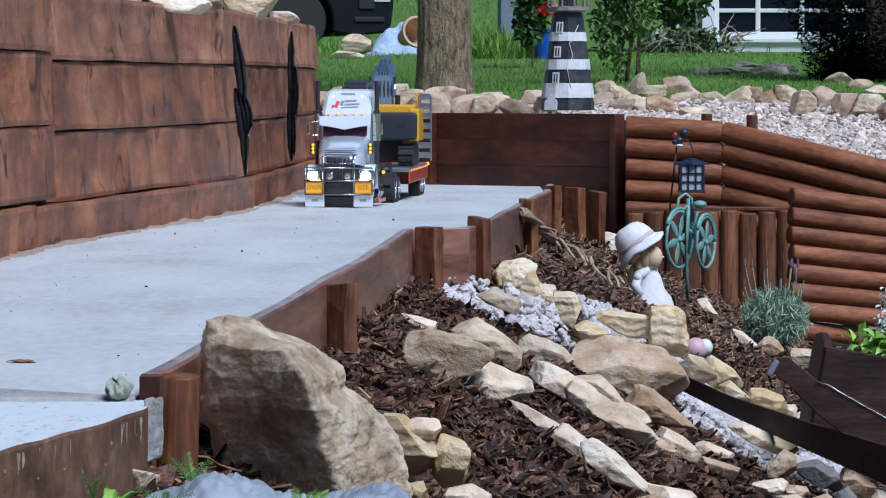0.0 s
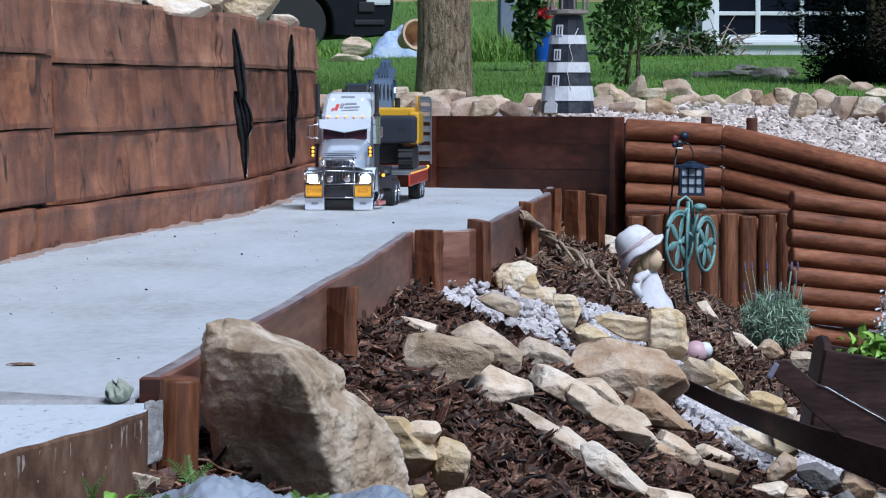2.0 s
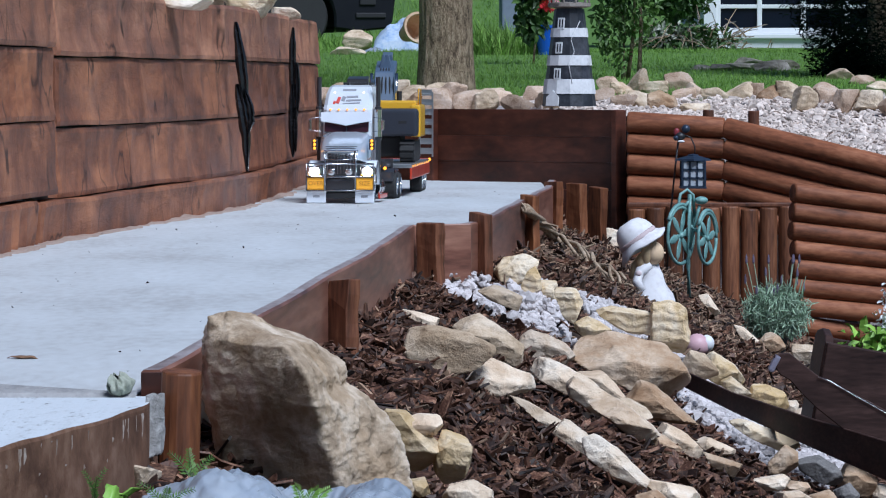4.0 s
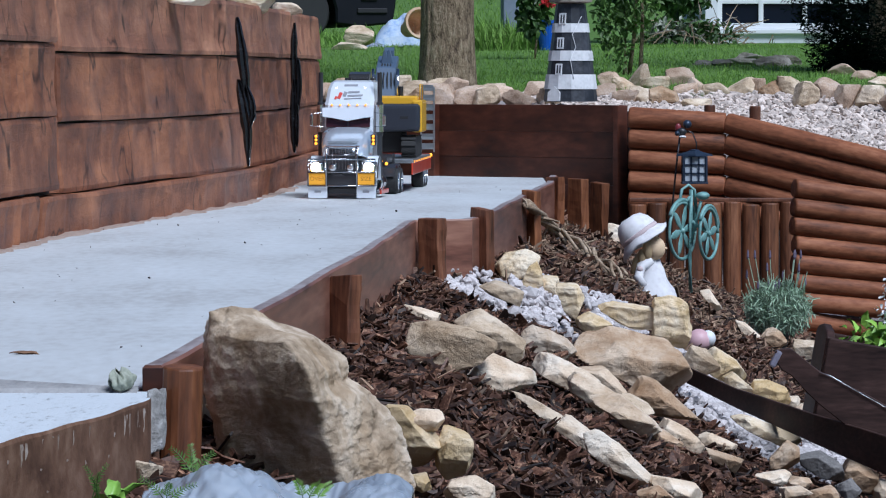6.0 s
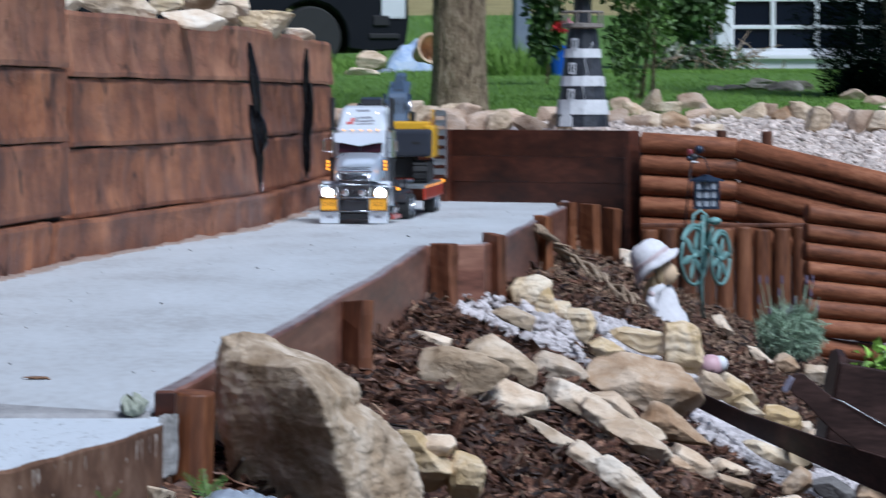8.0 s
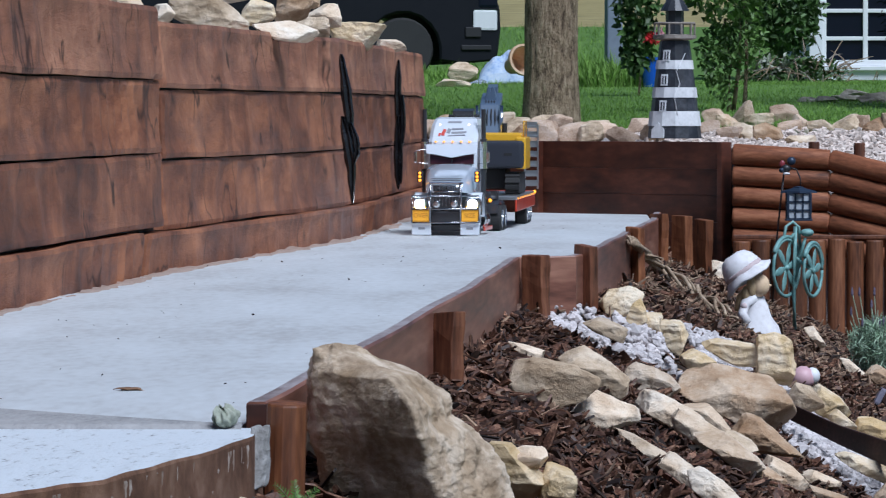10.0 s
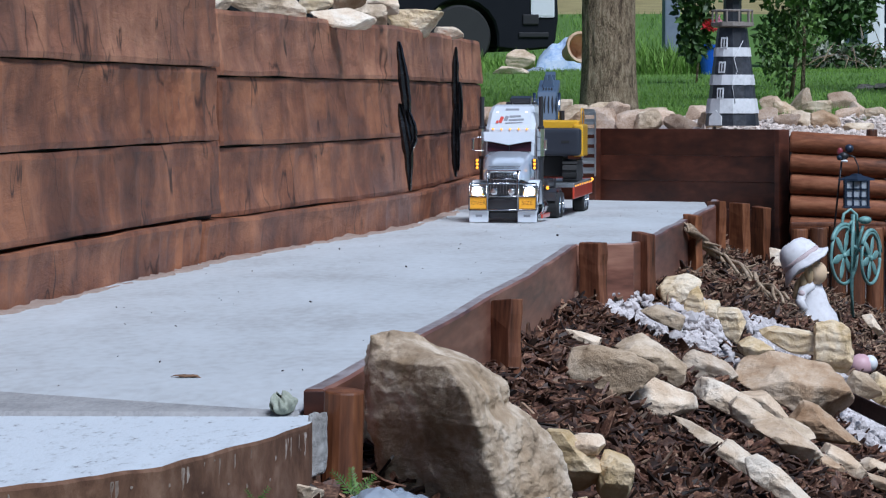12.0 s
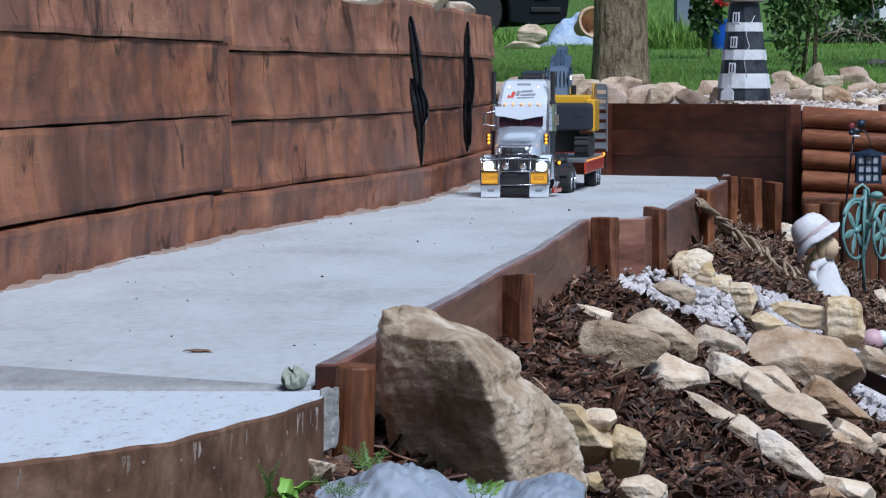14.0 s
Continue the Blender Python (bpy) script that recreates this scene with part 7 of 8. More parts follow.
wall_piece(12.02, (((-0.5383, 0.4891), (-0.528, 0.4156), (-0.5177, 0.3273), (-0.5118, 0.2463), 0.0103), ((-0.5354, 0.3273), (-0.525, 0.2758), (-0.5118, 0.1948), (-0.5088, 0.099), 0.0103), ((-0.5132, 0.3126), (-0.5, 0.2684), (-0.497, 0.2316), (-0.5044, 0.2006), 0.0074)), 1)
wall_piece(13.9, (((-0.4493, 0.4954), (-0.451, 0.4272), (-0.451, 0.342), (-0.4493, 0.2567), 0.0085), ((-0.4373, 0.3897), (-0.4356, 0.3079), (-0.439, 0.2226), 0.0068), ((-0.4527, 0.325), (-0.4527, 0.2397), (-0.451, 0.1544), (-0.4493, 0.1032), 0.0085), ((-0.4407, 0.2567), (-0.4425, 0.1885), (-0.4407, 0.1202), 0.0051)), 2)


# ---------------------------------------------------------------- plants, planter and litter near the path
def stem(p0, p1, r, material, parent, name="stem", r2=None):
    a, b = Vector(p0), Vector(p1)
    return part(name, tube([a, a.lerp(b, 0.5) + Vector((0.05 * (b - a).length, 0, 0)), b], r, 6, None, r2 if r2 is not None else r * 0.6), material, parent, smooth=True)


M_DRIFT = mat("dry_branch", (0.13, 0.085, 0.05), (0.36, 0.265, 0.175), (0.60, 0.49, 0.36), scale=22, rough=0.85, bump=0.6, stretch=(0.5, 0.5, 2), dist=0.006)


def branch():
    a, b, c, d = (Vector(p) for p in ((0.2155, 11.85, 0.0015), (0.3154, 12.77, -0.1034), (0.4038, 12.35, -0.1556), (0.4863, 12.06, -0.2092)))
    t = thing("dry_branch", Matrix.Translation(d), "dry pale twisted branch lying on the mulch bank", "branch")
    line = [a, a.lerp(b, 0.5), b, b.lerp(c, 0.5), c, c.lerp(d, 0.5), d]
    for k in range(6):
        pts = []
        for i in range(43):
            u = i / 42 * 6
            n = min(int(u), 5)
            p = line[n].lerp(line[n + 1], u - n)
            w = 0.007 + 0.012 * u / 6 + 0.006 * noise.noise(Vector((u * 0.9, k * 3, 2)))
            turn = (1.5 + 0.12 * k) * u + k * math.pi / 3 + 0.9 * noise.noise(Vector((u * 0.8, k * 5, 7)))
            pts.append(p - d + Vector((w * math.cos(turn), 0.5 * w * math.sin(turn), w * math.sin(turn) + 0.005)) + Vector((0.005 * noise.noise(Vector((u * 2, k, 0))), 0, 0.005 * noise.noise(Vector((u * 2, k, 5))))))
        part("limb", tube(pts, 0.0055 + 0.0014 * (k % 3), 7, None, 0.0042), M_DRIFT, t, smooth=True)
    for p, q in ((a, a + Vector((-0.012, 0, 0.02))), (a.lerp(b, 0.4), a.lerp(b, 0.4) + Vector((0.05, -0.02, -0.01))), (a.lerp(b, 0.7), a.lerp(b, 0.7) + Vector((-0.03, -0.03, -0.035))), (b.lerp(c, 0.5), b.lerp(c, 0.5) + Vector((0.06, -0.02, 0.02))), (d, d + Vector((0.03, -0.02, -0.02))), (b, b + Vector((0.03, -0.02, 0.03))), (c, c + Vector((0.05, 0.02, -0.04))), (c, c + Vector((-0.03, 0, 0.05)))):
        part("twig", tube([p - d, p.lerp(q, 0.6) - d + Vector((0.004, 0, 0)), q - d], 0.005, 6, None, 0.002), M_DRIFT, t)


branch()

M_LAV = mat("lavender_leaf", (0.17, 0.25, 0.16), (0.31, 0.42, 0.29), (0.46, 0.56, 0.43), scale=10, rough=0.7, bump=0, vary=0.35, island=True)
M_LAVF = mat("lavender_flower", (0.08, 0.065, 0.11), (0.155, 0.13, 0.18), scale=30, rough=0.8, bump=0, vary=0.3, island=True)


def lavender():
    x, y, z = (0.8956, 12.3, -0.3625)
    t = thing("lavender_plant", pose(x, y, z - 0.01), "grey-green potted lavender bush with faded purple spikes", "lavender")
    part("pot", lathe([(0.022, -0.03), (0.030, 0.012), (0.033, 0.014), (0.033, 0.02), (0.028, 0.02), (0.026, 0.01)], 20), M_BLACK, t, "black plastic pot", smooth=False)
    rng = np.random.default_rng(8)
    n = 2200
    u = rng.normal(0, 1, (n, 3))
    u /= np.linalg.norm(u, axis=1)[:, None]
    r = rng.uniform(0.35, 1.0, n) ** 0.5
    p = u * r[:, None] * np.array([0.092, 0.075, 0.07]) + np.array([0, 0, 0.085])
    p = p[p[:, 2] > 0.015]
    n = len(p)
    scatter("leaves", LEAVES, p, turns(rng, n, 1.0), np.stack([np.full(n, 0.028), np.full(n, 0.0065), np.full(n, 0.012)], 1) * rng.uniform(0.6, 1.3, (n, 1)), M_LAV, parent=t)
    for k in range(34):
        a, lean = rng.uniform(0, 6.28), rng.uniform(0.1, 0.75)
        h = rng.uniform(0.13, 0.2) if k % 6 else 0.23
        tip = Vector((math.cos(a) * lean * 0.13, math.sin(a) * lean * 0.1, h))
        st = part("stem", tube([(tip.x * 0.2, tip.y * 0.2, 0.01), (tip.x * 0.75, tip.y * 0.75, h * 0.6), tip], 0.0012, 5), M_LAV, t)
        if k % 2 == 0:
            sp = lathe([(0.001, -0.012), (0.0035, -0.006), (0.003, 0.006), (0.001, 0.014)], 8)
            sp.transform(Matrix.Translation(tip))
            part("flower_spike", sp, M_LAVF, st)


lavender()

M_DARKWOOD = mat("dark_stained_planter", (0.014, 0.008, 0.007), (0.044, 0.024, 0.020), (0.090, 0.050, 0.042), scale=14, rough=0.6, bump=0.25, stretch=(0.4, 1, 2.0), dist=0.003, vary=0.1, spec=0.2)


def plank_along(pts, h, th):
    """A plank on edge whose spine runs through pts."""
    bm = bmesh.new()
    rings = []
    for i, p in enumerate(pts):
        p = Vector(p)
        hh = h[i] if isinstance(h, (list, tuple)) else h
        rings.append([bm.verts.new(p + Vector(o)) for o in ((0, -th / 2, -hh / 2), (0, th / 2, -hh / 2), (0, th / 2, hh / 2), (0, -th / 2, hh / 2))])
    for a, b in zip(rings, rings[1:]):
        for k in range(4):
            bm.faces.new((a[k], a[(k + 1) % 4], b[(k + 1) % 4], b[k]))
    bm.faces.new(rings[0][::-1])
    bm.faces.new(rings[-1])
    bmesh.ops.recalc_face_normals(bm, faces=bm.faces)
    bevel(bm, 0.0015, 1)
    return bm


def planter():
    d = 8.7
    x0, z1, z0 = 0.695, -0.1542, -0.3558
    t = thing("wheelbarrow_planter", pose(x0, d, z0), "dark brown stained wooden wheelbarrow planter with flowers", "planter")
    h = z1 - z0
    lean = pose(0, 0, 0, 0, 10, 0)

    def board(name, bm, label="", material=M_DARKWOOD):
        bm.transform(lean)
        part(name, bm, material, t, label)
    board("front_board", box(0.42, 0.016, h, (0.21, 0, h / 2), 0.003))
    board("back_board", box(0.42, 0.016, h, (0.21, 0.24, h / 2), 0.003))
    board("end_board", extrude([(0, 0), (0.24, 0), (0.24, h), (0.21, h + 0.012), (0.12, h + 0.02), (0.03, h + 0.012), (0, h)], 0.016, pose(0.004, 0.0, 0, 0, 0, 90), None, 0.002), "shaped end board")
    board("end_board", box(0.016, 0.24, h, (0.414, 0.12, h / 2), 0.002))
    board("bottom_board", box(0.42, 0.24, 0.014, (0.21, 0.12, 0.008), 0.002))
    board("soil", box(0.39, 0.22, 0.02, (0.21, 0.12, h - 0.04), 0.004), "dark potting soil", M_MULCHSOIL)
    part("handle", plank_along([(-0.0813, -0.200, 0.1754), (-0.0687, -0.200, 0.1691), (-0.0520, -0.200, 0.1649), (-0.0258, -0.200, 0.1397), (0.0005, -0.200, 0.1167), (0.0424, -0.200, 0.0894), (0.0948, -0.200, 0.0580), (0.1996, -0.200, -0.0049)],
                               [0.018, 0.040, 0.050, 0.058, 0.062, 0.074, 0.086, 0.095], 0.022), M_DARKWOOD, t, "curved handle board")
    part("shaft", plank_along([(-0.2041, 0.600, 0.0895), (-0.1246, 0.300, 0.0636), (-0.0001, -0.080, 0.0320), (0.1681, -0.500, -0.0105)], [0.034, 0.038, 0.055, 0.08], 0.028), M_DARKWOOD, t, "long shaft beam")
    # bluish highlight on the rounded handle end, painted as a lilac-grey cap
    cap = box(0.012, 0.026, 0.034, (0, 0, 0), 0.005, Matrix.Rotation(radians(28), 4, "Y"))
    cap.transform(Matrix.Translation((-0.0800, -0.200, 0.1705)))
    part("end_cap", cap, mat("lilac_sheen", (0.16, 0.15, 0.19), (0.27, 0.26, 0.33), scale=40, rough=0.4, bump=0.2, dist=0.002), t, "handle end with a blue-grey sheen in its colour")
    # thin pale line following the handle's upper edge
    wire = tube([(0.0, -0.214, 0.146), (0.022, -0.214, 0.139), (0.06, -0.214, 0.116), (0.13, -0.214, 0.077), (0.20, -0.214, 0.040)], 0.0008, 6)
    part("wire", wire, M_ALU, t, "thin pale line along the handle", smooth=True)
    part("leg", box(0.03, 0.03, 0.24, (0.3, 0.02, -0.12), 0.003), M_DARKWOOD, t)
    part("leg", box(0.03, 0.03, 0.2, (0.3, 0.22, -0.1), 0.003), M_DARKWOOD, t)
    rng = np.random.default_rng(2)
    pl = thing("potted_flowers", pose(x0 + 0.20, d + 0.06, z1 - 0.04), "bright green leafy plant with white flowers in the planter", "flowers")
    n = 170
    p = rng.normal(0, 1, (n, 3)) * np.array([0.045, 0.03, 0.014]) + np.array([-0.02, 0.05, 0.03])
    scatter("leaves", LEAVES, p, turns(rng, n, 0.6), np.stack([np.full(n, 0.031)] * 3, 1) * rng.uniform(0.6, 1.3, (n, 1)), M_LEAFB, parent=pl)
    n = 700
    heads = np.array([(-0.04, 0.05, 0.075), (-0.015, 0.06, 0.10), (0.01, 0.03, 0.07), (-0.025, 0.08, 0.115), (0.03, 0.06, 0.09)])
    p = rng.normal(0, 1, (n, 3)) * 0.011 + heads[rng.integers(0, 5, n)]
    scatter("petals", LEAVES, p, turns(rng, n, 0.9), np.stack([np.full(n, 0.010)] * 3, 1) * rng.uniform(0.6, 1.3, (n, 1)), M_WHITE, parent=pl)
    for k in range(8):
        part("stem", tube([(rng.uniform(-0.03, 0.03), rng.uniform(-0.03, 0.03), -0.02), (rng.uniform(-0.05, 0.03), 0, 0.05)], 0.002, 5), M_LEAF, pl)


planter()

M_SHEET = mat("white_plastic_sheet", (0.40, 0.46, 0.54), (0.52, 0.58, 0.66), (0.64, 0.69, 0.75), scale=8, rough=0.28, bump=0.3, dist=0.004)
M_SHEET.node_tree.nodes["Principled BSDF"].inputs["Transmission Weight"].default_value = 0.35


def plastic_sheet():
    vs, fs = [], []
    nx, ny = 150, 50
    for j in range(ny):
        for i in range(nx):
            u, v = i / (nx - 1), j / (ny - 1)
            x = -0.2991 + u * 0.2686
            y = 4.42 + v * 0.36
            fold = 0.010 * noise.noise(Vector((x * 22 + v * 2, y * 9, 2))) - 0.013 * abs(noise.noise(Vector((x * 30 + y * 12, y * 10, 7)))) - 0.006 * abs(noise.noise(Vector((x * 80 - y * 20, y * 26, 3)))) + 0.004
            hump = 0.034 * math.exp(-((u - 0.32) / 0.2) ** 2) + 0.020 * math.exp(-((u - 0.88) / 0.14) ** 2) - 0.020 * math.exp(-((u - 0.66) / 0.09) ** 2) - 0.004
            drop = -0.05 * max(v - 0.75, 0) * 4
            vs.append((x, y, -0.078 + fold + hump * math.sin(math.pi * min(v * 1.3, 1)) + drop))
    for j in range(ny - 1):
        for i in range(nx - 1):
            a = j * nx + i
            fs.append((a, a + 1, a + nx + 1, a + nx))
    ob = mesh_ob("plastic_sheet", vs, fs, M_SHEET, smooth=True)
    so = ob.modifiers.new("thickness", "SOLIDIFY")
    so.thickness = 0.0015
    tagged(ob, "crumpled white translucent plastic sheet on the ground", "plastic sheet")


plastic_sheet()


def weed(x, y, z, h, fronds, leaf, material, label, seed, width):
    """A feathery weed: arching stems with narrow leaflets in pairs."""
    t = thing("weed", pose(x, y, z), label, "weed")
    rng = np.random.default_rng(seed)
    for k in range(fronds):
        side = rng.uniform(-1, 1)
        tip = Vector((side * width, rng.uniform(-0.02, 0.02), h * rng.uniform(0.65, 1.0)))
        base = Vector((rng.uniform(-0.006, 0.006), 0, 0))
        mid = base.lerp(tip, 0.5) + Vector((-0.15 * side * width, 0, h * 0.22))
        spine = [(base * (1 - u) ** 2 + mid * 2 * u * (1 - u) + tip * u * u) for u in np.linspace(0, 1, 13)]
        st = part("stem", tube(spine, 0.0006, 5, None, 0.0003), M_LEAF, t)
        bm = bmesh.new()
        for i in range(4, 13):
            d = (spine[i] - spine[i - 1]).normalized()
            out = Vector((-d.z, 0.25 * rng.uniform(-1, 1), d.x))
            size = leaf * (1.15 - 0.055 * i) * rng.uniform(0.8, 1.15)
            for s in (-1, 1):
                a = (d * 0.62 + out * s * 0.78).normalized()
                w = a.cross(Vector((0, 1, 0))).normalized() * size * 0.13
                p = spine[i]
                q = [bm.verts.new(c) for c in (p, p + a * size * 0.4 + w, p + a * size + Vector((0, 0, -0.1 * size)), p + a * size * 0.4 - w)]
                bm.faces.new(q)
        tagged(part("frond", bm, material, st), kind="stuff")


def broad_weed(x, y, z, n, leaf, material, label, seed):
    """A low rosette of broad bright leaves."""
    t = thing("weed", pose(x, y, z), label, "weed")
    rng = np.random.default_rng(seed)
    v, f = leaf_shapes(0.2)[0]
    for k in range(n):
        m = pose(rng.uniform(-0.008, 0.008), rng.uniform(-0.01, 0.01), 0.004, rng.uniform(-25, 25), -rng.uniform(15, 65), rng.uniform(0, 360))
        one = bm_from([tuple(q) for q in v * leaf * rng.uniform(0.7, 1.3)], f)
        bmesh.ops.subdivide_edges(one, edges=one.edges[:], cuts=2, use_grid_fill=True)
        one.transform(m)
        part("leaf", one, material, t, smooth=True)


M_WEED = mat("fresh_weed_leaf", (0.05, 0.11, 0.018), (0.10, 0.20, 0.035), (0.17, 0.29, 0.06), scale=30, rough=0.5, bump=0.0)
M_WEEDB = mat("bright_weed_leaf", (0.13, 0.26, 0.03), (0.22, 0.40, 0.06), (0.30, 0.48, 0.10), scale=30, rough=0.45, bump=0.15, dist=0.001)
weed(-0.2570, 4.66, -0.0760, 0.040, 4, 0.0100, M_WEED, "small green fern-like weed by the boulder", 1, 0.034)
weed(-0.2330, 4.60, -0.0780, 0.036, 2, 0.0085, M_WEED, "thin green feathery weed at the foot of the boulder", 8, 0.016)
weed(-0.1300, 4.45, -0.0780, 0.028, 3, 0.0095, M_WEEDB, "small bright green feathery weed by the plastic sheet", 2, 0.026)
weed(-0.2680, 4.45, -0.0780, 0.030, 3, 0.0080, M_WEED, "thin dark green weed by the plastic sheet", 6, 0.040)
broad_weed(-0.3120, 4.35, -0.0690, 9, 0.026, M_WEEDB, "bright green leafy weed at the slab foot", 3)
weed(-0.3260, 4.30, -0.0640, 0.040, 4, 0.0060, M_WEED, "thin grassy weed at the slab foot", 4, 0.012)

M_DRYLEAF = mat("dry_brown_leaf", (0.16, 0.085, 0.045), (0.28, 0.16, 0.09), scale=40, rough=0.8, bump=0.3, dist=0.002)
M_GREYLEAF = mat("grey_green_leaf", (0.18, 0.20, 0.15), (0.32, 0.34, 0.27), (0.45, 0.46, 0.40), scale=40, rough=0.8, bump=0.4, dist=0.002)


def litter_leaf(x, y, z, size, turn, material, label, curl):
    v, f = leaf_shapes(curl)[0]
    bm = bm_from([tuple(q) for q in (v * size)], f)
    bmesh.ops.subdivide_edges(bm, edges=bm.edges[:], cuts=2, use_grid_fill=True)
    for q in bm.verts:
        q.co.z += size * 0.06 * noise.noise(q.co * 80) + size * 0.5 * curl * abs(q.co.y / size)
    lo = min(q.co.z for q in bm.verts)
    for q in bm.verts:
        q.co.z -= lo
    ob = link("dry_leaf", bm, material, smooth=True)
    so = ob.modifiers.new("thickness", "SOLIDIFY")
    so.thickness = 0.0008
    ob.matrix_world = pose(x, y, z, 0, 0, turn)
    tagged(ob, label, "leaf")


litter_leaf(-0.5300, 5.60, -0.001, 0.043, -6, M_DRYLEAF, "curled dry brown leaf lying on the concrete path", 0.055)


def crumpled_leaf():
    """A dry leaf curled up into a loose ball, open towards the top."""
    vs, fs = [], []
    nu, nv = 64, 26
    for j in range(nv):
        v = j / (nv - 1)
        for i in range(nu):
            a = i / nu * math.tau * 0.94 + 0.5
            fold = 0.14 * math.sin(9 * a + 4 * v) + 0.10 * math.sin(15 * a - 7 * v) + 0.25 * noise.noise(Vector((math.cos(a) * 2, math.sin(a) * 2, v * 3)))
            r = 0.0135 * math.sin(math.pi * (0.14 + 0.80 * v)) ** 0.7 * (1 + 0.7 * fold) * 1.12 * (1 - 0.12 * i / nu)
            vs.append((r * math.cos(a) + 0.002 * v, r * math.sin(a), 0.0215 * v * (1 + 0.25 * fold) + 0.003 * math.sin(3 * a) * v))
    for j in range(nv - 1):
        for i in range(nu - 1):
            fs.append((j * nu + i, j * nu + i + 1, (j + 1) * nu + i + 1, (j + 1) * nu + i))
    ob = mesh_ob("crumpled_leaf", vs, fs, M_GREYLEAF, smooth=True)
    ob.modifiers.new("thickness", "SOLIDIFY").thickness = 0.0007
    ob.matrix_world = pose(-0.347, 4.985, -0.001, 0, 14, 200)
    tagged(ob, "crumpled grey-green dry leaf at the end of the path", "leaf")


crumpled_leaf()

# ---------------------------------------------------------------- ivy over the end wall
def leaf_cloud(name, parent, centre, radii, n, size, material, seed, lo=0.4, bottom=None, tilt=0.9):
    rng = np.random.default_rng(seed)
    u = rng.normal(0, 1, (n, 3))
    u /= np.linalg.norm(u, axis=1)[:, None]
    r = rng.uniform(lo, 1.0, n) ** 0.6
    bump = np.array([1 + 0.28 * noise.noise(Vector(q) * 2.6 + Vector((seed, 0, 0))) for q in u])
    p = u * (r * bump)[:, None] * np.array(radii) + np.array(centre)
    if bottom is not None:
        p = p[p[:, 2] > bottom]
    n = len(p)
    s = size * rng.uniform(0.55, 1.3, (n, 1))
    return scatter(name, LEAVES, p, turns(rng, n, tilt), np.hstack([s, s, s]), material, parent=parent)


iv = thing("ivy", pose(-0.33, 15.5, 0.12), "dark green ivy hanging over the wall at the path end", "ivy")
leaf_cloud("leaves", iv, (0.0, 0.06, 0.05), (0.085, 0.06, 0.075), 420, 0.026, M_LEAF, 3)
stem((-0.05, 0.06, 0.1), (-0.02, 0.0, 0.02), 0.003, M_BARK, iv)
stem((0.04, 0.06, 0.1), (0.03, 0.0, 0.01), 0.003, M_BARK, iv)

# ---------------------------------------------------------------- garden behind
def big_tree():
    x, y = 0.0157, 18.2
    z = ground_z(x, y) - 0.05
    t = thing("tree", pose(x, y, z), "tall tree with a stout grey-brown ridged trunk on the lawn", "tree")
    bm = bmesh.new()
    seg, rings = 110, []
    for i in range(150):
        h = 3.4 * i / 149
        r0 = 0.1039 * (1.0 + 0.25 * math.exp(-h / 0.12) - 0.02 * h)
        ring_ = []
        for k in range(seg):
            a = 2 * math.pi * k / seg
            r = r0 * (1 + 0.02 * noise.noise(Vector((math.cos(a) * 6, math.sin(a) * 6, h * 2.5))) + 0.022 * noise.noise(Vector((math.cos(a) * 16, math.sin(a) * 16, h * 5))) + 0.05 * abs(noise.noise(Vector((math.cos(a) * 9, math.sin(a) * 9, h * 3.2)))) + 0.03 * abs(noise.noise(Vector((math.cos(a) * 20, math.sin(a) * 20, h * 8)))) - 0.015)
            ring_.append(bm.verts.new((r * math.cos(a), r * math.sin(a), h)))
        rings.append(ring_)
    for a, b in zip(rings, rings[1:]):
        for k in range(seg):
            bm.faces.new((a[k], a[(k + 1) % seg], b[(k + 1) % seg], b[k]))
    bm.faces.new(rings[-1])
    part("trunk", bm, M_BARK, t, "ridged bark trunk", smooth=True)
    rng = random.Random(4)
    for k in range(8):
        a = 2 * math.pi * k / 8 + rng.uniform(-0.3, 0.3)
        e = Vector((math.cos(a) * rng.uniform(1.0, 1.7), math.sin(a) * rng.uniform(1.0, 1.7), rng.uniform(4.2, 5.8)))
        part("limb", tube([(0, 0, 3.2), e * 0.45 + Vector((0, 0, 1.7)), e], 0.08, 8, None, 0.02), M_BARK, t, smooth=True)
        leaf_cloud("crown", t, e, (0.9, 0.9, 0.7), 700, 0.12, M_LEAF, 40 + k)


big_tree()


def shrub(name, label, x, y, z, stems, clouds, seed, category="shrub"):
    t = thing(name, pose(x, y, z), label, category)
    for p, q, r in stems:
        part("stem", tube([Vector(p), Vector(p).lerp(Vector(q), 0.5) + Vector((0.012, 0, 0)), Vector(q)], r, 8, None, r * 0.5), M_BARK, t, smooth=True)
    for k, (c, rad, n, s, m) in enumerate(clouds):
        leaf_cloud("leaves", t, c, rad, n, s, m, seed + k)
    return t


shrub("small_tree", "young green leafy tree with thin stems on the lawn", 0.8206, 20.8, 0.3369,
      [((0.0, 0, 0), (-0.02, 0, 0.42), 0.012), ((0.02, 0.02, 0), (0.05, 0, 0.45), 0.011), ((0.07, 0, 0.01), (0.065, 0.02, 0.5), 0.012)],
      [((-0.06, 0, 0.24), (0.08, 0.08, 0.15), 300, 0.034, M_LEAFM), ((0.05, 0, 0.32), (0.11, 0.1, 0.16), 430, 0.034, M_LEAFM), ((0.0, 0, 0.6), (0.2, 0.2, 0.25), 700, 0.05, M_LEAFM),
       ((-0.03, -0.02, 0.1), (0.06, 0.05, 0.07), 60, 0.034, M_LEAFM)], 60, "tree")
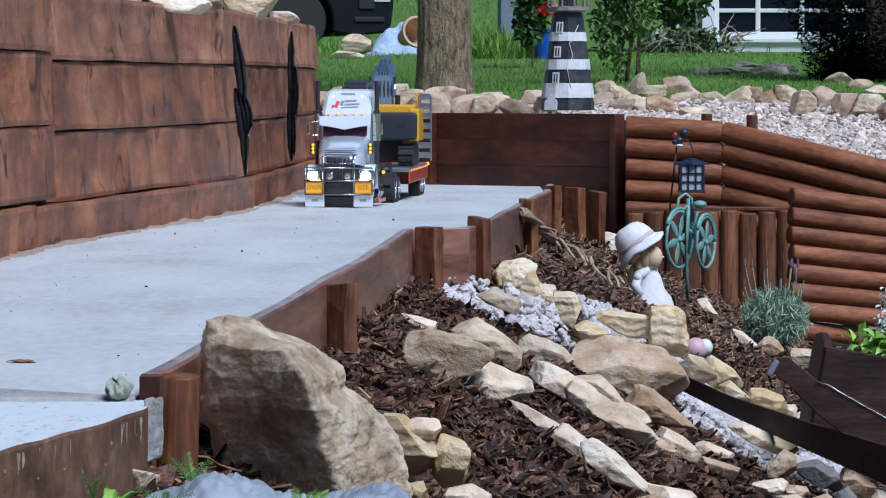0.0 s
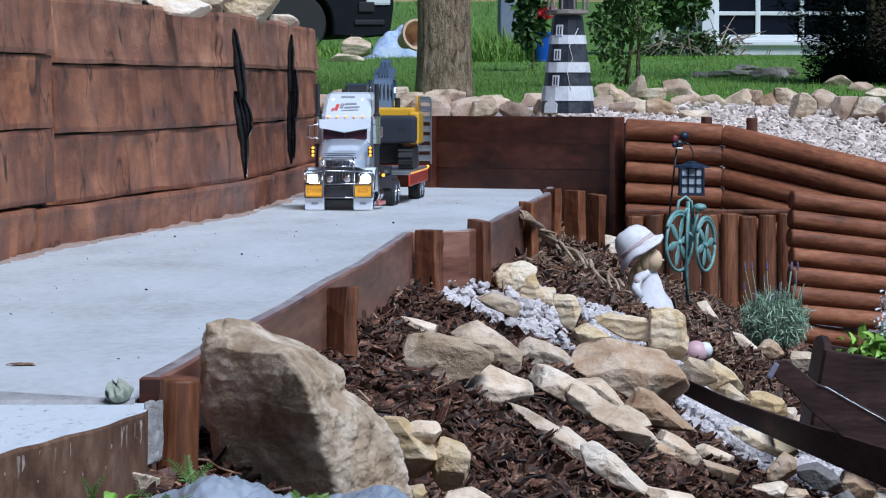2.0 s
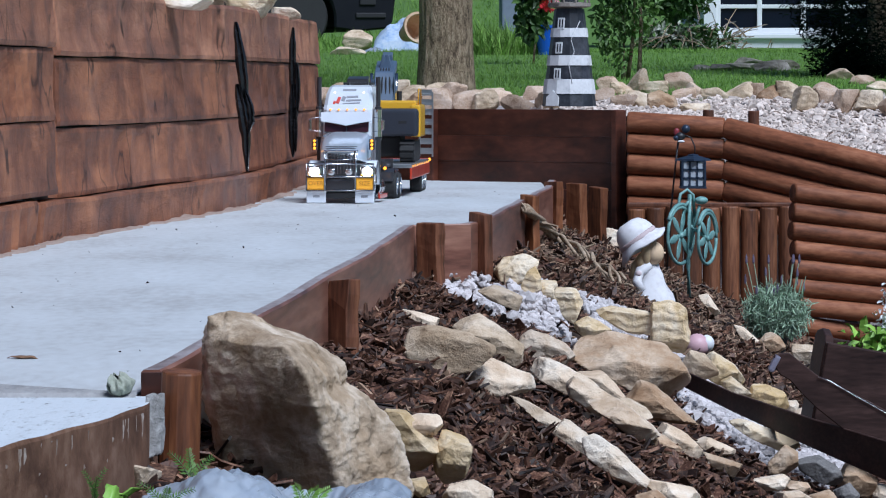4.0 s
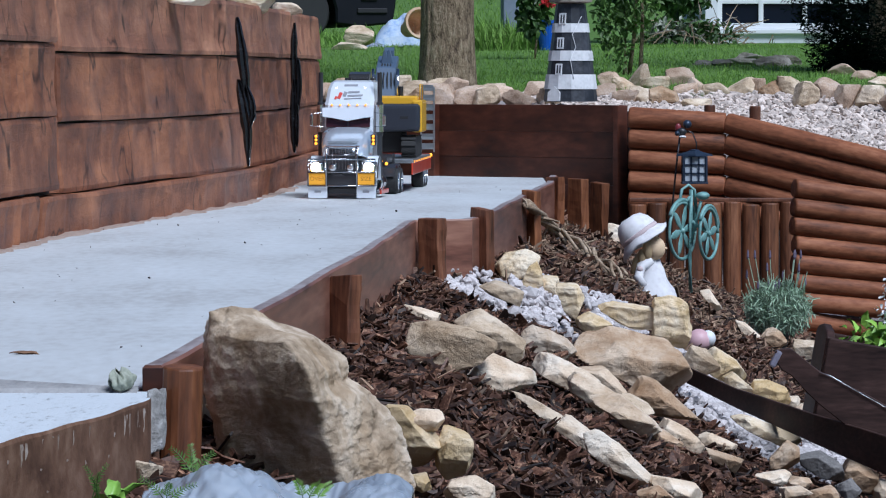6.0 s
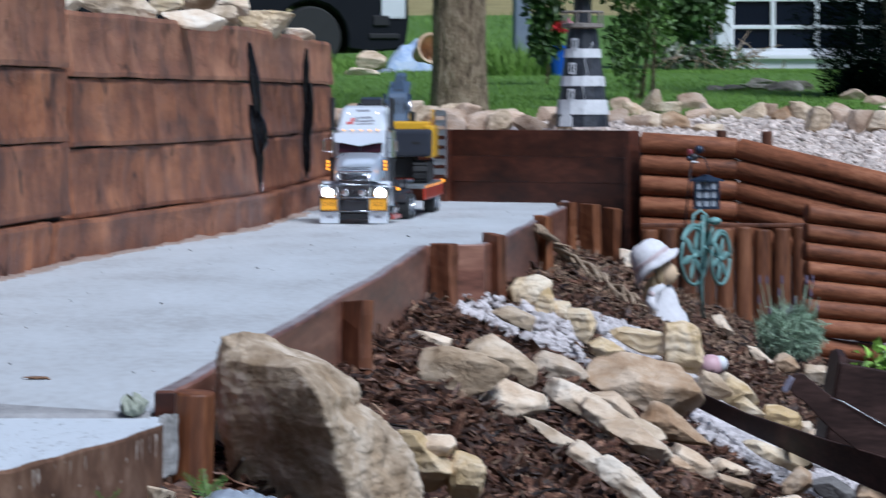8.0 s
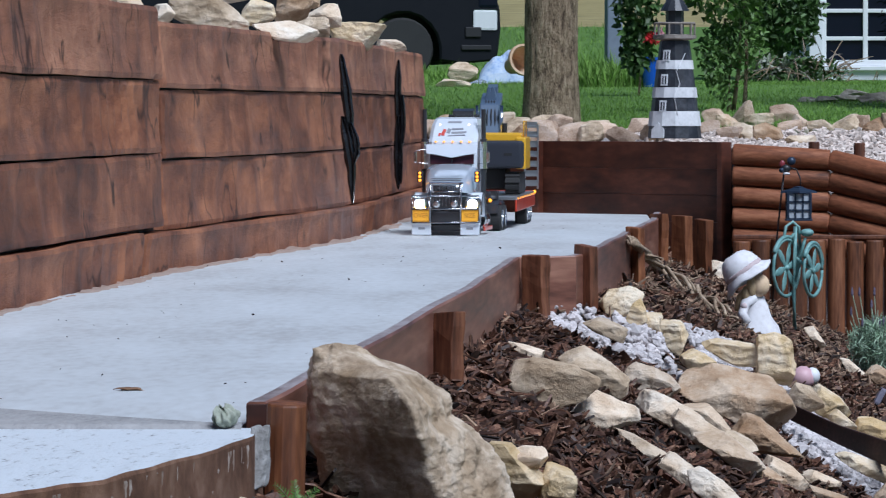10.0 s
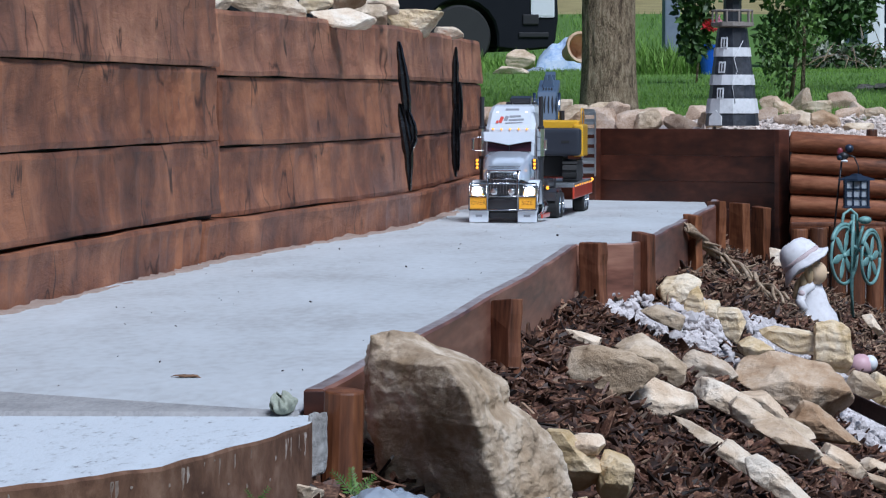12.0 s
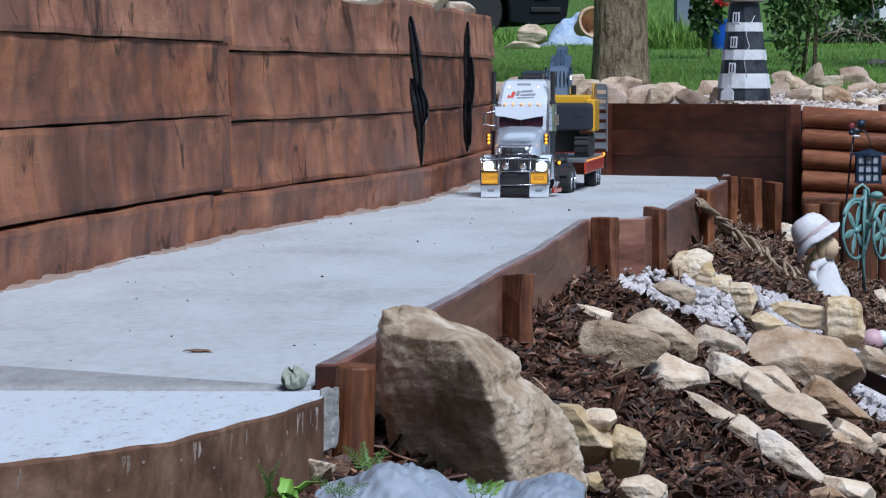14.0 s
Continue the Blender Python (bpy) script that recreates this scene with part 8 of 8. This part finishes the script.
fl = shrub("flowering_shrub", "leafy green shrub with red and pink flowers", 0.4749, 24.0, 0.548,
           [((0, 0, -0.16), (0, 0, 0.15), 0.008)],
           [((-0.01, 0, 0.12), (0.09, 0.08, 0.13), 260, 0.055, M_LEAF), ((-0.01, 0, 0.32), (0.12, 0.1, 0.15), 300, 0.055, M_LEAF)], 70)
M_RFLOWER = mat("red_petal", (0.5, 0.02, 0.03), (0.75, 0.05, 0.06), scale=20, rough=0.6, bump=0, vary=0.3, island=True)
M_PFLOWER = mat("pink_petal", (0.6, 0.2, 0.32), (0.8, 0.36, 0.48), scale=20, rough=0.6, bump=0, vary=0.3, island=True)
leaf_cloud("flowers", fl, (0.068, -0.08, 0.166), (0.028, 0.02, 0.02), 40, 0.03, M_RFLOWER, 75)
leaf_cloud("flowers", fl, (0.115, -0.08, 0.18), (0.022, 0.02, 0.018), 30, 0.028, M_PFLOWER, 76)
bp = lathe([(0.05, 0), (0.07, 0.15), (0.077, 0.152), (0.077, 0.17), (0.068, 0.17), (0.064, 0.14)], 24)
ob = link("blue_pot", bp, plain("blue_glaze", (0.02, 0.10, 0.55), 0.25, coat=0.5))
ob.matrix_world = pose(0.5944, 26, ground_z(0.5944, 26))
tagged(ob, "bright blue glazed flower pot behind the ornament", "flower pot")

def conifer():
    x, y = 2.07, 21.5
    z = ground_z(x, y)
    t = thing("conifer", pose(x, y, z), "dense very dark green conifer at the lawn edge", "conifer")
    part("trunk", cyl(0.09, 0.03, 3.6, (0, 0, -0.05), 14), M_BARK, t)
    rng = np.random.default_rng(12)
    n = 52000
    h = rng.uniform(0.0, 1, n) ** 2.4
    a = rng.uniform(0, 2 * np.pi, n)
    R = 0.46 * (1 - h) ** 0.55 * (1 + 0.16 * np.sin(a * 7 + h * 40)) * (0.60 + 0.40 * np.minimum(1, h * 3.7 / 0.34))
    r = R * rng.uniform(0.45, 1.05, n)
    p = np.stack([r * np.cos(a), r * np.sin(a), h * 3.7], 1)
    rot = turns(rng, n, 0.45)
    s = rng.uniform(0.022, 0.048, n)
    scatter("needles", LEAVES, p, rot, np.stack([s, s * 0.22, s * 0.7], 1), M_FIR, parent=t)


conifer()

shrub("round_bush", "dark green rounded garden bush", 1.9241, 38.0, 0.5843, [((0, 0, -0.1), (0, 0, 0.3), 0.03)],
      [((0, 0, 0.62), (0.33, 0.3, 0.42), 2600, 0.07, M_LEAF)], 80, "bush")


def brush_pile():
    x, y = 1.9615, 35.0
    t = thing("brush_pile", pose(x, y, 0.5137), "tangled pile of cut branches and withered leaves", "brush pile")
    rng = random.Random(6)
    for k in range(120):
        a = Vector((rng.gauss(0, 0.24), rng.gauss(0, 0.1), rng.uniform(0, 0.2)))
        d = Vector((rng.gauss(0, 1), rng.gauss(0, 0.4), rng.gauss(0, 0.45))).normalized() * rng.uniform(0.08, 0.3)
        part("twig", tube([a, a + d * 0.5 + Vector((0, 0, 0.02)), a + d], rng.uniform(0.003, 0.008), 5, None, 0.002), rng.choice((M_OLDWOOD, M_DRIFT, M_BARK)), t)
    leaf_cloud("leaves", t, (-0.1, 0, 0.1), (0.42, 0.15, 0.15), 500, 0.06, M_LEAF, 91, 0.1)
    leaf_cloud("pale_leaves", t, (-0.25, -0.05, 0.14), (0.22, 0.1, 0.11), 120, 0.05, mat("withered_leaf", (0.18, 0.20, 0.14), (0.38, 0.40, 0.33), scale=10, bump=0, vary=0.4, island=True), 92, 0.1)


brush_pile()

M_HOUSE = mat("white_render", (0.68, 0.69, 0.72), (0.77, 0.78, 0.80), scale=3, rough=0.85, bump=0.2, dist=0.004)
M_ROOF = mat("roof_tiles", (0.10, 0.045, 0.03), (0.20, 0.09, 0.06), scale=8, rough=0.8, bump=0.4)


def house():
    d = 52.0
    x0, zb = 2.959, 0.6736 - 0.15
    t = thing("house", pose(x0, d, zb), "white rendered house with a large white-framed window", "house")
    w, h, dep = 7.0, 3.0, 5.0
    wx0, wx1, wz0, wz1 = 0.134, 2.114, 0.316, 1.566
    for nm, (a, b, c, e) in (("wall_left", (0, wx0, 0, h)), ("wall_right", (wx1, w, 0, h)), ("wall_below", (wx0, wx1, 0, wz0)), ("wall_above", (wx0, wx1, wz1, h))):
        part("wall", box(b - a, 0.3, e - c, ((a + b) / 2, 0.15, (c + e) / 2), 0.0), M_HOUSE, t)
    part("wall", box(0.3, dep, h, (0.15, dep / 2 + 0.3, h / 2)), M_HOUSE, t)
    part("wall", box(0.3, dep, h, (w - 0.15, dep / 2 + 0.3, h / 2)), M_HOUSE, t)
    part("wall", box(w, 0.3, h, (w / 2, dep + 0.45, h / 2)), M_HOUSE, t)
    part("floor_slab", box(w - 0.6, dep, 0.1, (w / 2, dep / 2 + 0.3, 0.05)), M_CONC, t)
    rf = bm_from([(-0.3, -0.4, h), (w + 0.3, -0.4, h), (w + 0.3, dep + 1, h), (-0.3, dep + 1, h), (-0.3, dep / 2 + 0.3, h + 2), (w + 0.3, dep / 2 + 0.3, h + 2)],
                 [(0, 1, 5, 4), (2, 3, 4, 5), (0, 4, 3), (1, 2, 5), (0, 3, 2, 1)])
    part("roof", rf, M_ROOF, t, "reddish tiled roof")
    win = part("window", box(wx1 - wx0, 0.06, 0.07, ((wx0 + wx1) / 2, 0.06, wz0 + 0.035), 0.01), M_WHITE, t, "white window frame")
    part("window_frame", box(wx1 - wx0, 0.06, 0.07, ((wx0 + wx1) / 2, 0.06, wz1 - 0.035), 0.01), M_WHITE, win)
    cols = 4
    cw = (wx1 - wx0) / cols
    for i in range(cols + 1):
        part("window_frame", box(0.055, 0.06, wz1 - wz0, (min(max(wx0 + i * cw, wx0 + 0.028), wx1 - 0.028), 0.062, (wz0 + wz1) / 2), 0.01), M_WHITE, win)
    rows_ = 4
    rh = (wz1 - wz0) / rows_
    for j in range(1, rows_):
        part("window_frame", box(wx1 - wx0, 0.05, 0.045, ((wx0 + wx1) / 2, 0.064, wz0 + j * rh), 0.008), M_WHITE, win)
    for i in range(cols):
        for j in range(rows_):
            part("pane", box(cw - 0.04, 0.012, rh - 0.03, (wx0 + (i + 0.5) * cw, 0.075, wz0 + (j + 0.5) * rh)), M_GLASS, win)
    part("sill", box(wx1 - wx0 + 0.16, 0.06, 0.05, ((wx0 + wx1) / 2, -0.02, wz0 - 0.025), 0.01), M_WHITE, win, "white window sill")


house()

# ---------------------------------------------------------------- car, pots and clutter beyond the lawn
M_CARW = plain("car_white", (0.70, 0.72, 0.74), 0.25, coat=0.8)
M_CARB = plain("car_black_plastic", (0.007, 0.008, 0.012), 0.5)
M_CARB.node_tree.nodes["Principled BSDF"].inputs["Specular IOR Level"].default_value = 0.2


def car():
    d = 45.0
    nose = -0.4812
    zg = ground_z(nose - 1.5, d + 0.5) - 0.01
    t = thing("car", pose(nose, d, zg, 0, 0, 14), "white car with a black lower bumper parked beyond the lawn", "car")
    L, W = 4.4, 1.8
    lower = [(0, 0.26), (-0.04, 0.20), (-0.35, 0.17), (-0.58, 0.20)] + [(-0.95 + 0.37 * math.cos(a), 0.30 + 0.37 * math.sin(a)) for a in np.linspace(0.1, math.pi - 0.1, 10)] \
        + [(-1.35, 0.2), (-3.1, 0.2)] + [(-3.5 + 0.37 * math.cos(a), 0.30 + 0.37 * math.sin(a)) for a in np.linspace(0.1, math.pi - 0.1, 10)] + [(-3.9, 0.22), (-4.38, 0.28), (-4.4, 0.92), (-0.06, 0.92), (0.02, 0.72), (0.03, 0.5)]
    part("lower_body", extrude(lower, W, pose(0, W / 2, 0), None, 0.02), M_CARB, t, "black plastic bumper and sills")
    upper = [(-0.06, 0.92), (-0.12, 0.97), (-0.25, 1.02), (-1.25, 1.08), (-1.9, 1.52), (-3.3, 1.56), (-4.2, 1.1), (-4.4, 1.0), (-4.4, 0.92)]
    part("body", extrude(upper, W * 0.98, pose(0, W / 2, 0), None, 0.04), M_CARW, t, "white upper body")
    gl = [(-1.38, 1.1), (-1.92, 1.46), (-3.2, 1.48), (-3.9, 1.12)]
    part("side_window", extrude(gl, W * 1.0, pose(0, W / 2, 0)), M_GLASS, t)
    part("grille", box(0.03, 0.9, 0.16, (0.012, W / 2, 0.52), 0.01), M_BLACK, t)
    part("air_intake", box(0.16, 0.03, 0.10, (-0.25, -0.005, 0.48), 0.01), M_DARK, t)
    part("air_intake", box(0.30, 0.03, 0.05, (-0.22, -0.005, 0.33), 0.01), M_DARK, t)
    part("corner_panel", box(0.24, 0.02, 0.20, (-0.13, -0.004, 0.60), 0.02), M_CARW, t)
    for y in (0.12, W - 0.12):
        part("headlight", box(0.2, 0.26, 0.11, (-0.1, y, 0.77), 0.03), M_GLASS, t, "dark headlight")
    pt = part("number_plate", box(0.012, 0.40, 0.10, (0.05, 0.45, 0.50), 0.004), M_WHITE, t, "white number plate")
    for k in range(5):
        part("plate_bar", box(0.003, 0.04, 0.06, (0.058, 0.33 + k * 0.06, 0.50)), M_LOGO, pt)
    for x in (-0.95, -3.5):
        for y, o in ((0.11, -1), (W - 0.11, 1)):
            prof = [(0.2, -0.1), (0.29, -0.1), (0.31, -0.07), (0.31, 0.07), (0.29, 0.1), (0.2, 0.1)]
            b = lathe(prof, 28)
            b.transform(pose(x, y, 0.31, 90, 0, 0))
            wh = part("wheel", b, M_RUBBER, t, "black tyre")
            b = lathe([(0.21, -0.06), (0.21, 0.06), (0.06, 0.07), (0.001, 0.07)], 20)
            b.transform(pose(x, y, 0.31, 90 if o < 0 else -90, 0, 0))
            part("rim", b, M_ALU, wh)


car()


def lying_pot():
    x, y, z = (-0.212, 27, 0.6002)
    bm = lathe([(0.001, 0), (0.045, 0.0), (0.078, 0.16), (0.094, 0.165), (0.094, 0.19), (0.080, 0.19), (0.072, 0.17), (0.04, 0.02), (0.001, 0.02)], 32)
    bm.transform(pose(0, 0, 0, 78, 0, 25))
    ob = link("clay_pot", bm, mat("terracotta", (0.42, 0.25, 0.14), (0.58, 0.40, 0.26), (0.68, 0.54, 0.40), scale=10, rough=0.8, bump=0.2, dist=0.004), smooth=False)
    ob.matrix_world = pose(x, y + 0.1, z)
    tagged(ob, "pale terracotta pot lying on its side on the lawn edge", "flower pot")


lying_pot()


def tarp(x, y, z, w, h, material, label, seed):
    vs, fs, n = [], [], 24
    for j in range(n):
        for i in range(n):
            u, v = i / (n - 1) * 2 - 1, j / (n - 1) * 2 - 1
            r = max(0, 1 - u * u) * max(0, 1 - v * v)
            vs.append((u * w / 2, v * 0.25, h * r ** 0.5 * (0.8 + 0.3 * noise.noise(Vector((u * 2, v * 2, seed)))) - 0.01))
    for j in range(n - 1):
        for i in range(n - 1):
            a = j * n + i
            fs.append((a, a + 1, a + n + 1, a + n))
    ob = mesh_ob("tarpaulin", vs, fs, material)
    ob.matrix_world = pose(x, y, z)
    so = ob.modifiers.new("thickness", "SOLIDIFY")
    so.thickness = 0.004
    tagged(ob, label, "tarpaulin")


tarp(-0.2522, 28.5, 0.5028, 0.36, 0.24, mat("blue_white_tarp", (0.10, 0.22, 0.50), (0.45, 0.55, 0.70), (0.66, 0.70, 0.76), scale=9, rough=0.5, bump=0.2), "crumpled blue and white tarpaulin on the ground", 3)
tarp(-0.4885, 27.6, 0.4943, 0.3, 0.06, M_SHEET, "crumpled white plastic bag on the ground", 9)
rock(-0.4953, 27, 0.5539, 0.1824, 0.1459, M_ROCKG, depth=0.16, seed=901, label="greyish pink field stone at the lawn edge")
rock(-0.5414, 26.5, 0.4947, 0.2116, 0.0586, M_ROCKP, depth=0.12, seed=902, label="flat pale stone at the lawn edge")
rock(0.217, 26.8, 0.5162, 0.079, 0.0724, M_ROCKG, depth=0.06, seed=905, label="small grey stone on the lawn edge")
rock(-0.1085, 26.8, 0.5129, 0.0592, 0.0658, M_ROCKG, depth=0.06, seed=906, label="small grey stone on the lawn edge")

pb = link("blue_grey_post", box(0.1066, 0.1, 1.7, (0, 0, 0.65), 0.01), mat("blue_grey_paint", (0.13, 0.16, 0.21), (0.20, 0.235, 0.29), scale=5, rough=0.6, bump=0.1))
pb.matrix_world = pose(0.4458, 31, 0.6765, 0, 0, 12)
tagged(pb, "blue-grey painted wooden post beyond the lawn", "post")
lawn_grass(6000, 33, 0.2549, 0.8399, 26, 34, 0.11, M_GRASS, "tall unmown grass and weeds at the lawn edge", 0.009)
lawn_grass(14000, 37, -2.8, 2.2, 34, 80, 0.085, M_GRASS, "long green meadow grass beyond the lawn", 0.010)


def far_hedge():
    t = thing("far_hedge", pose(6, 118, 3.2), "distant green hedge and trees closing the garden", "hedge")
    for k in range(16):
        leaf_cloud("foliage", t, (-34 + k * 4, (k % 3) * 1.5, 2.2), (3.0, 1.5, 2.6 + (k % 4) * 0.6), 900, 0.5, M_LEAF, 300 + k)
    tagged(t, kind="stuff")


far_hedge()
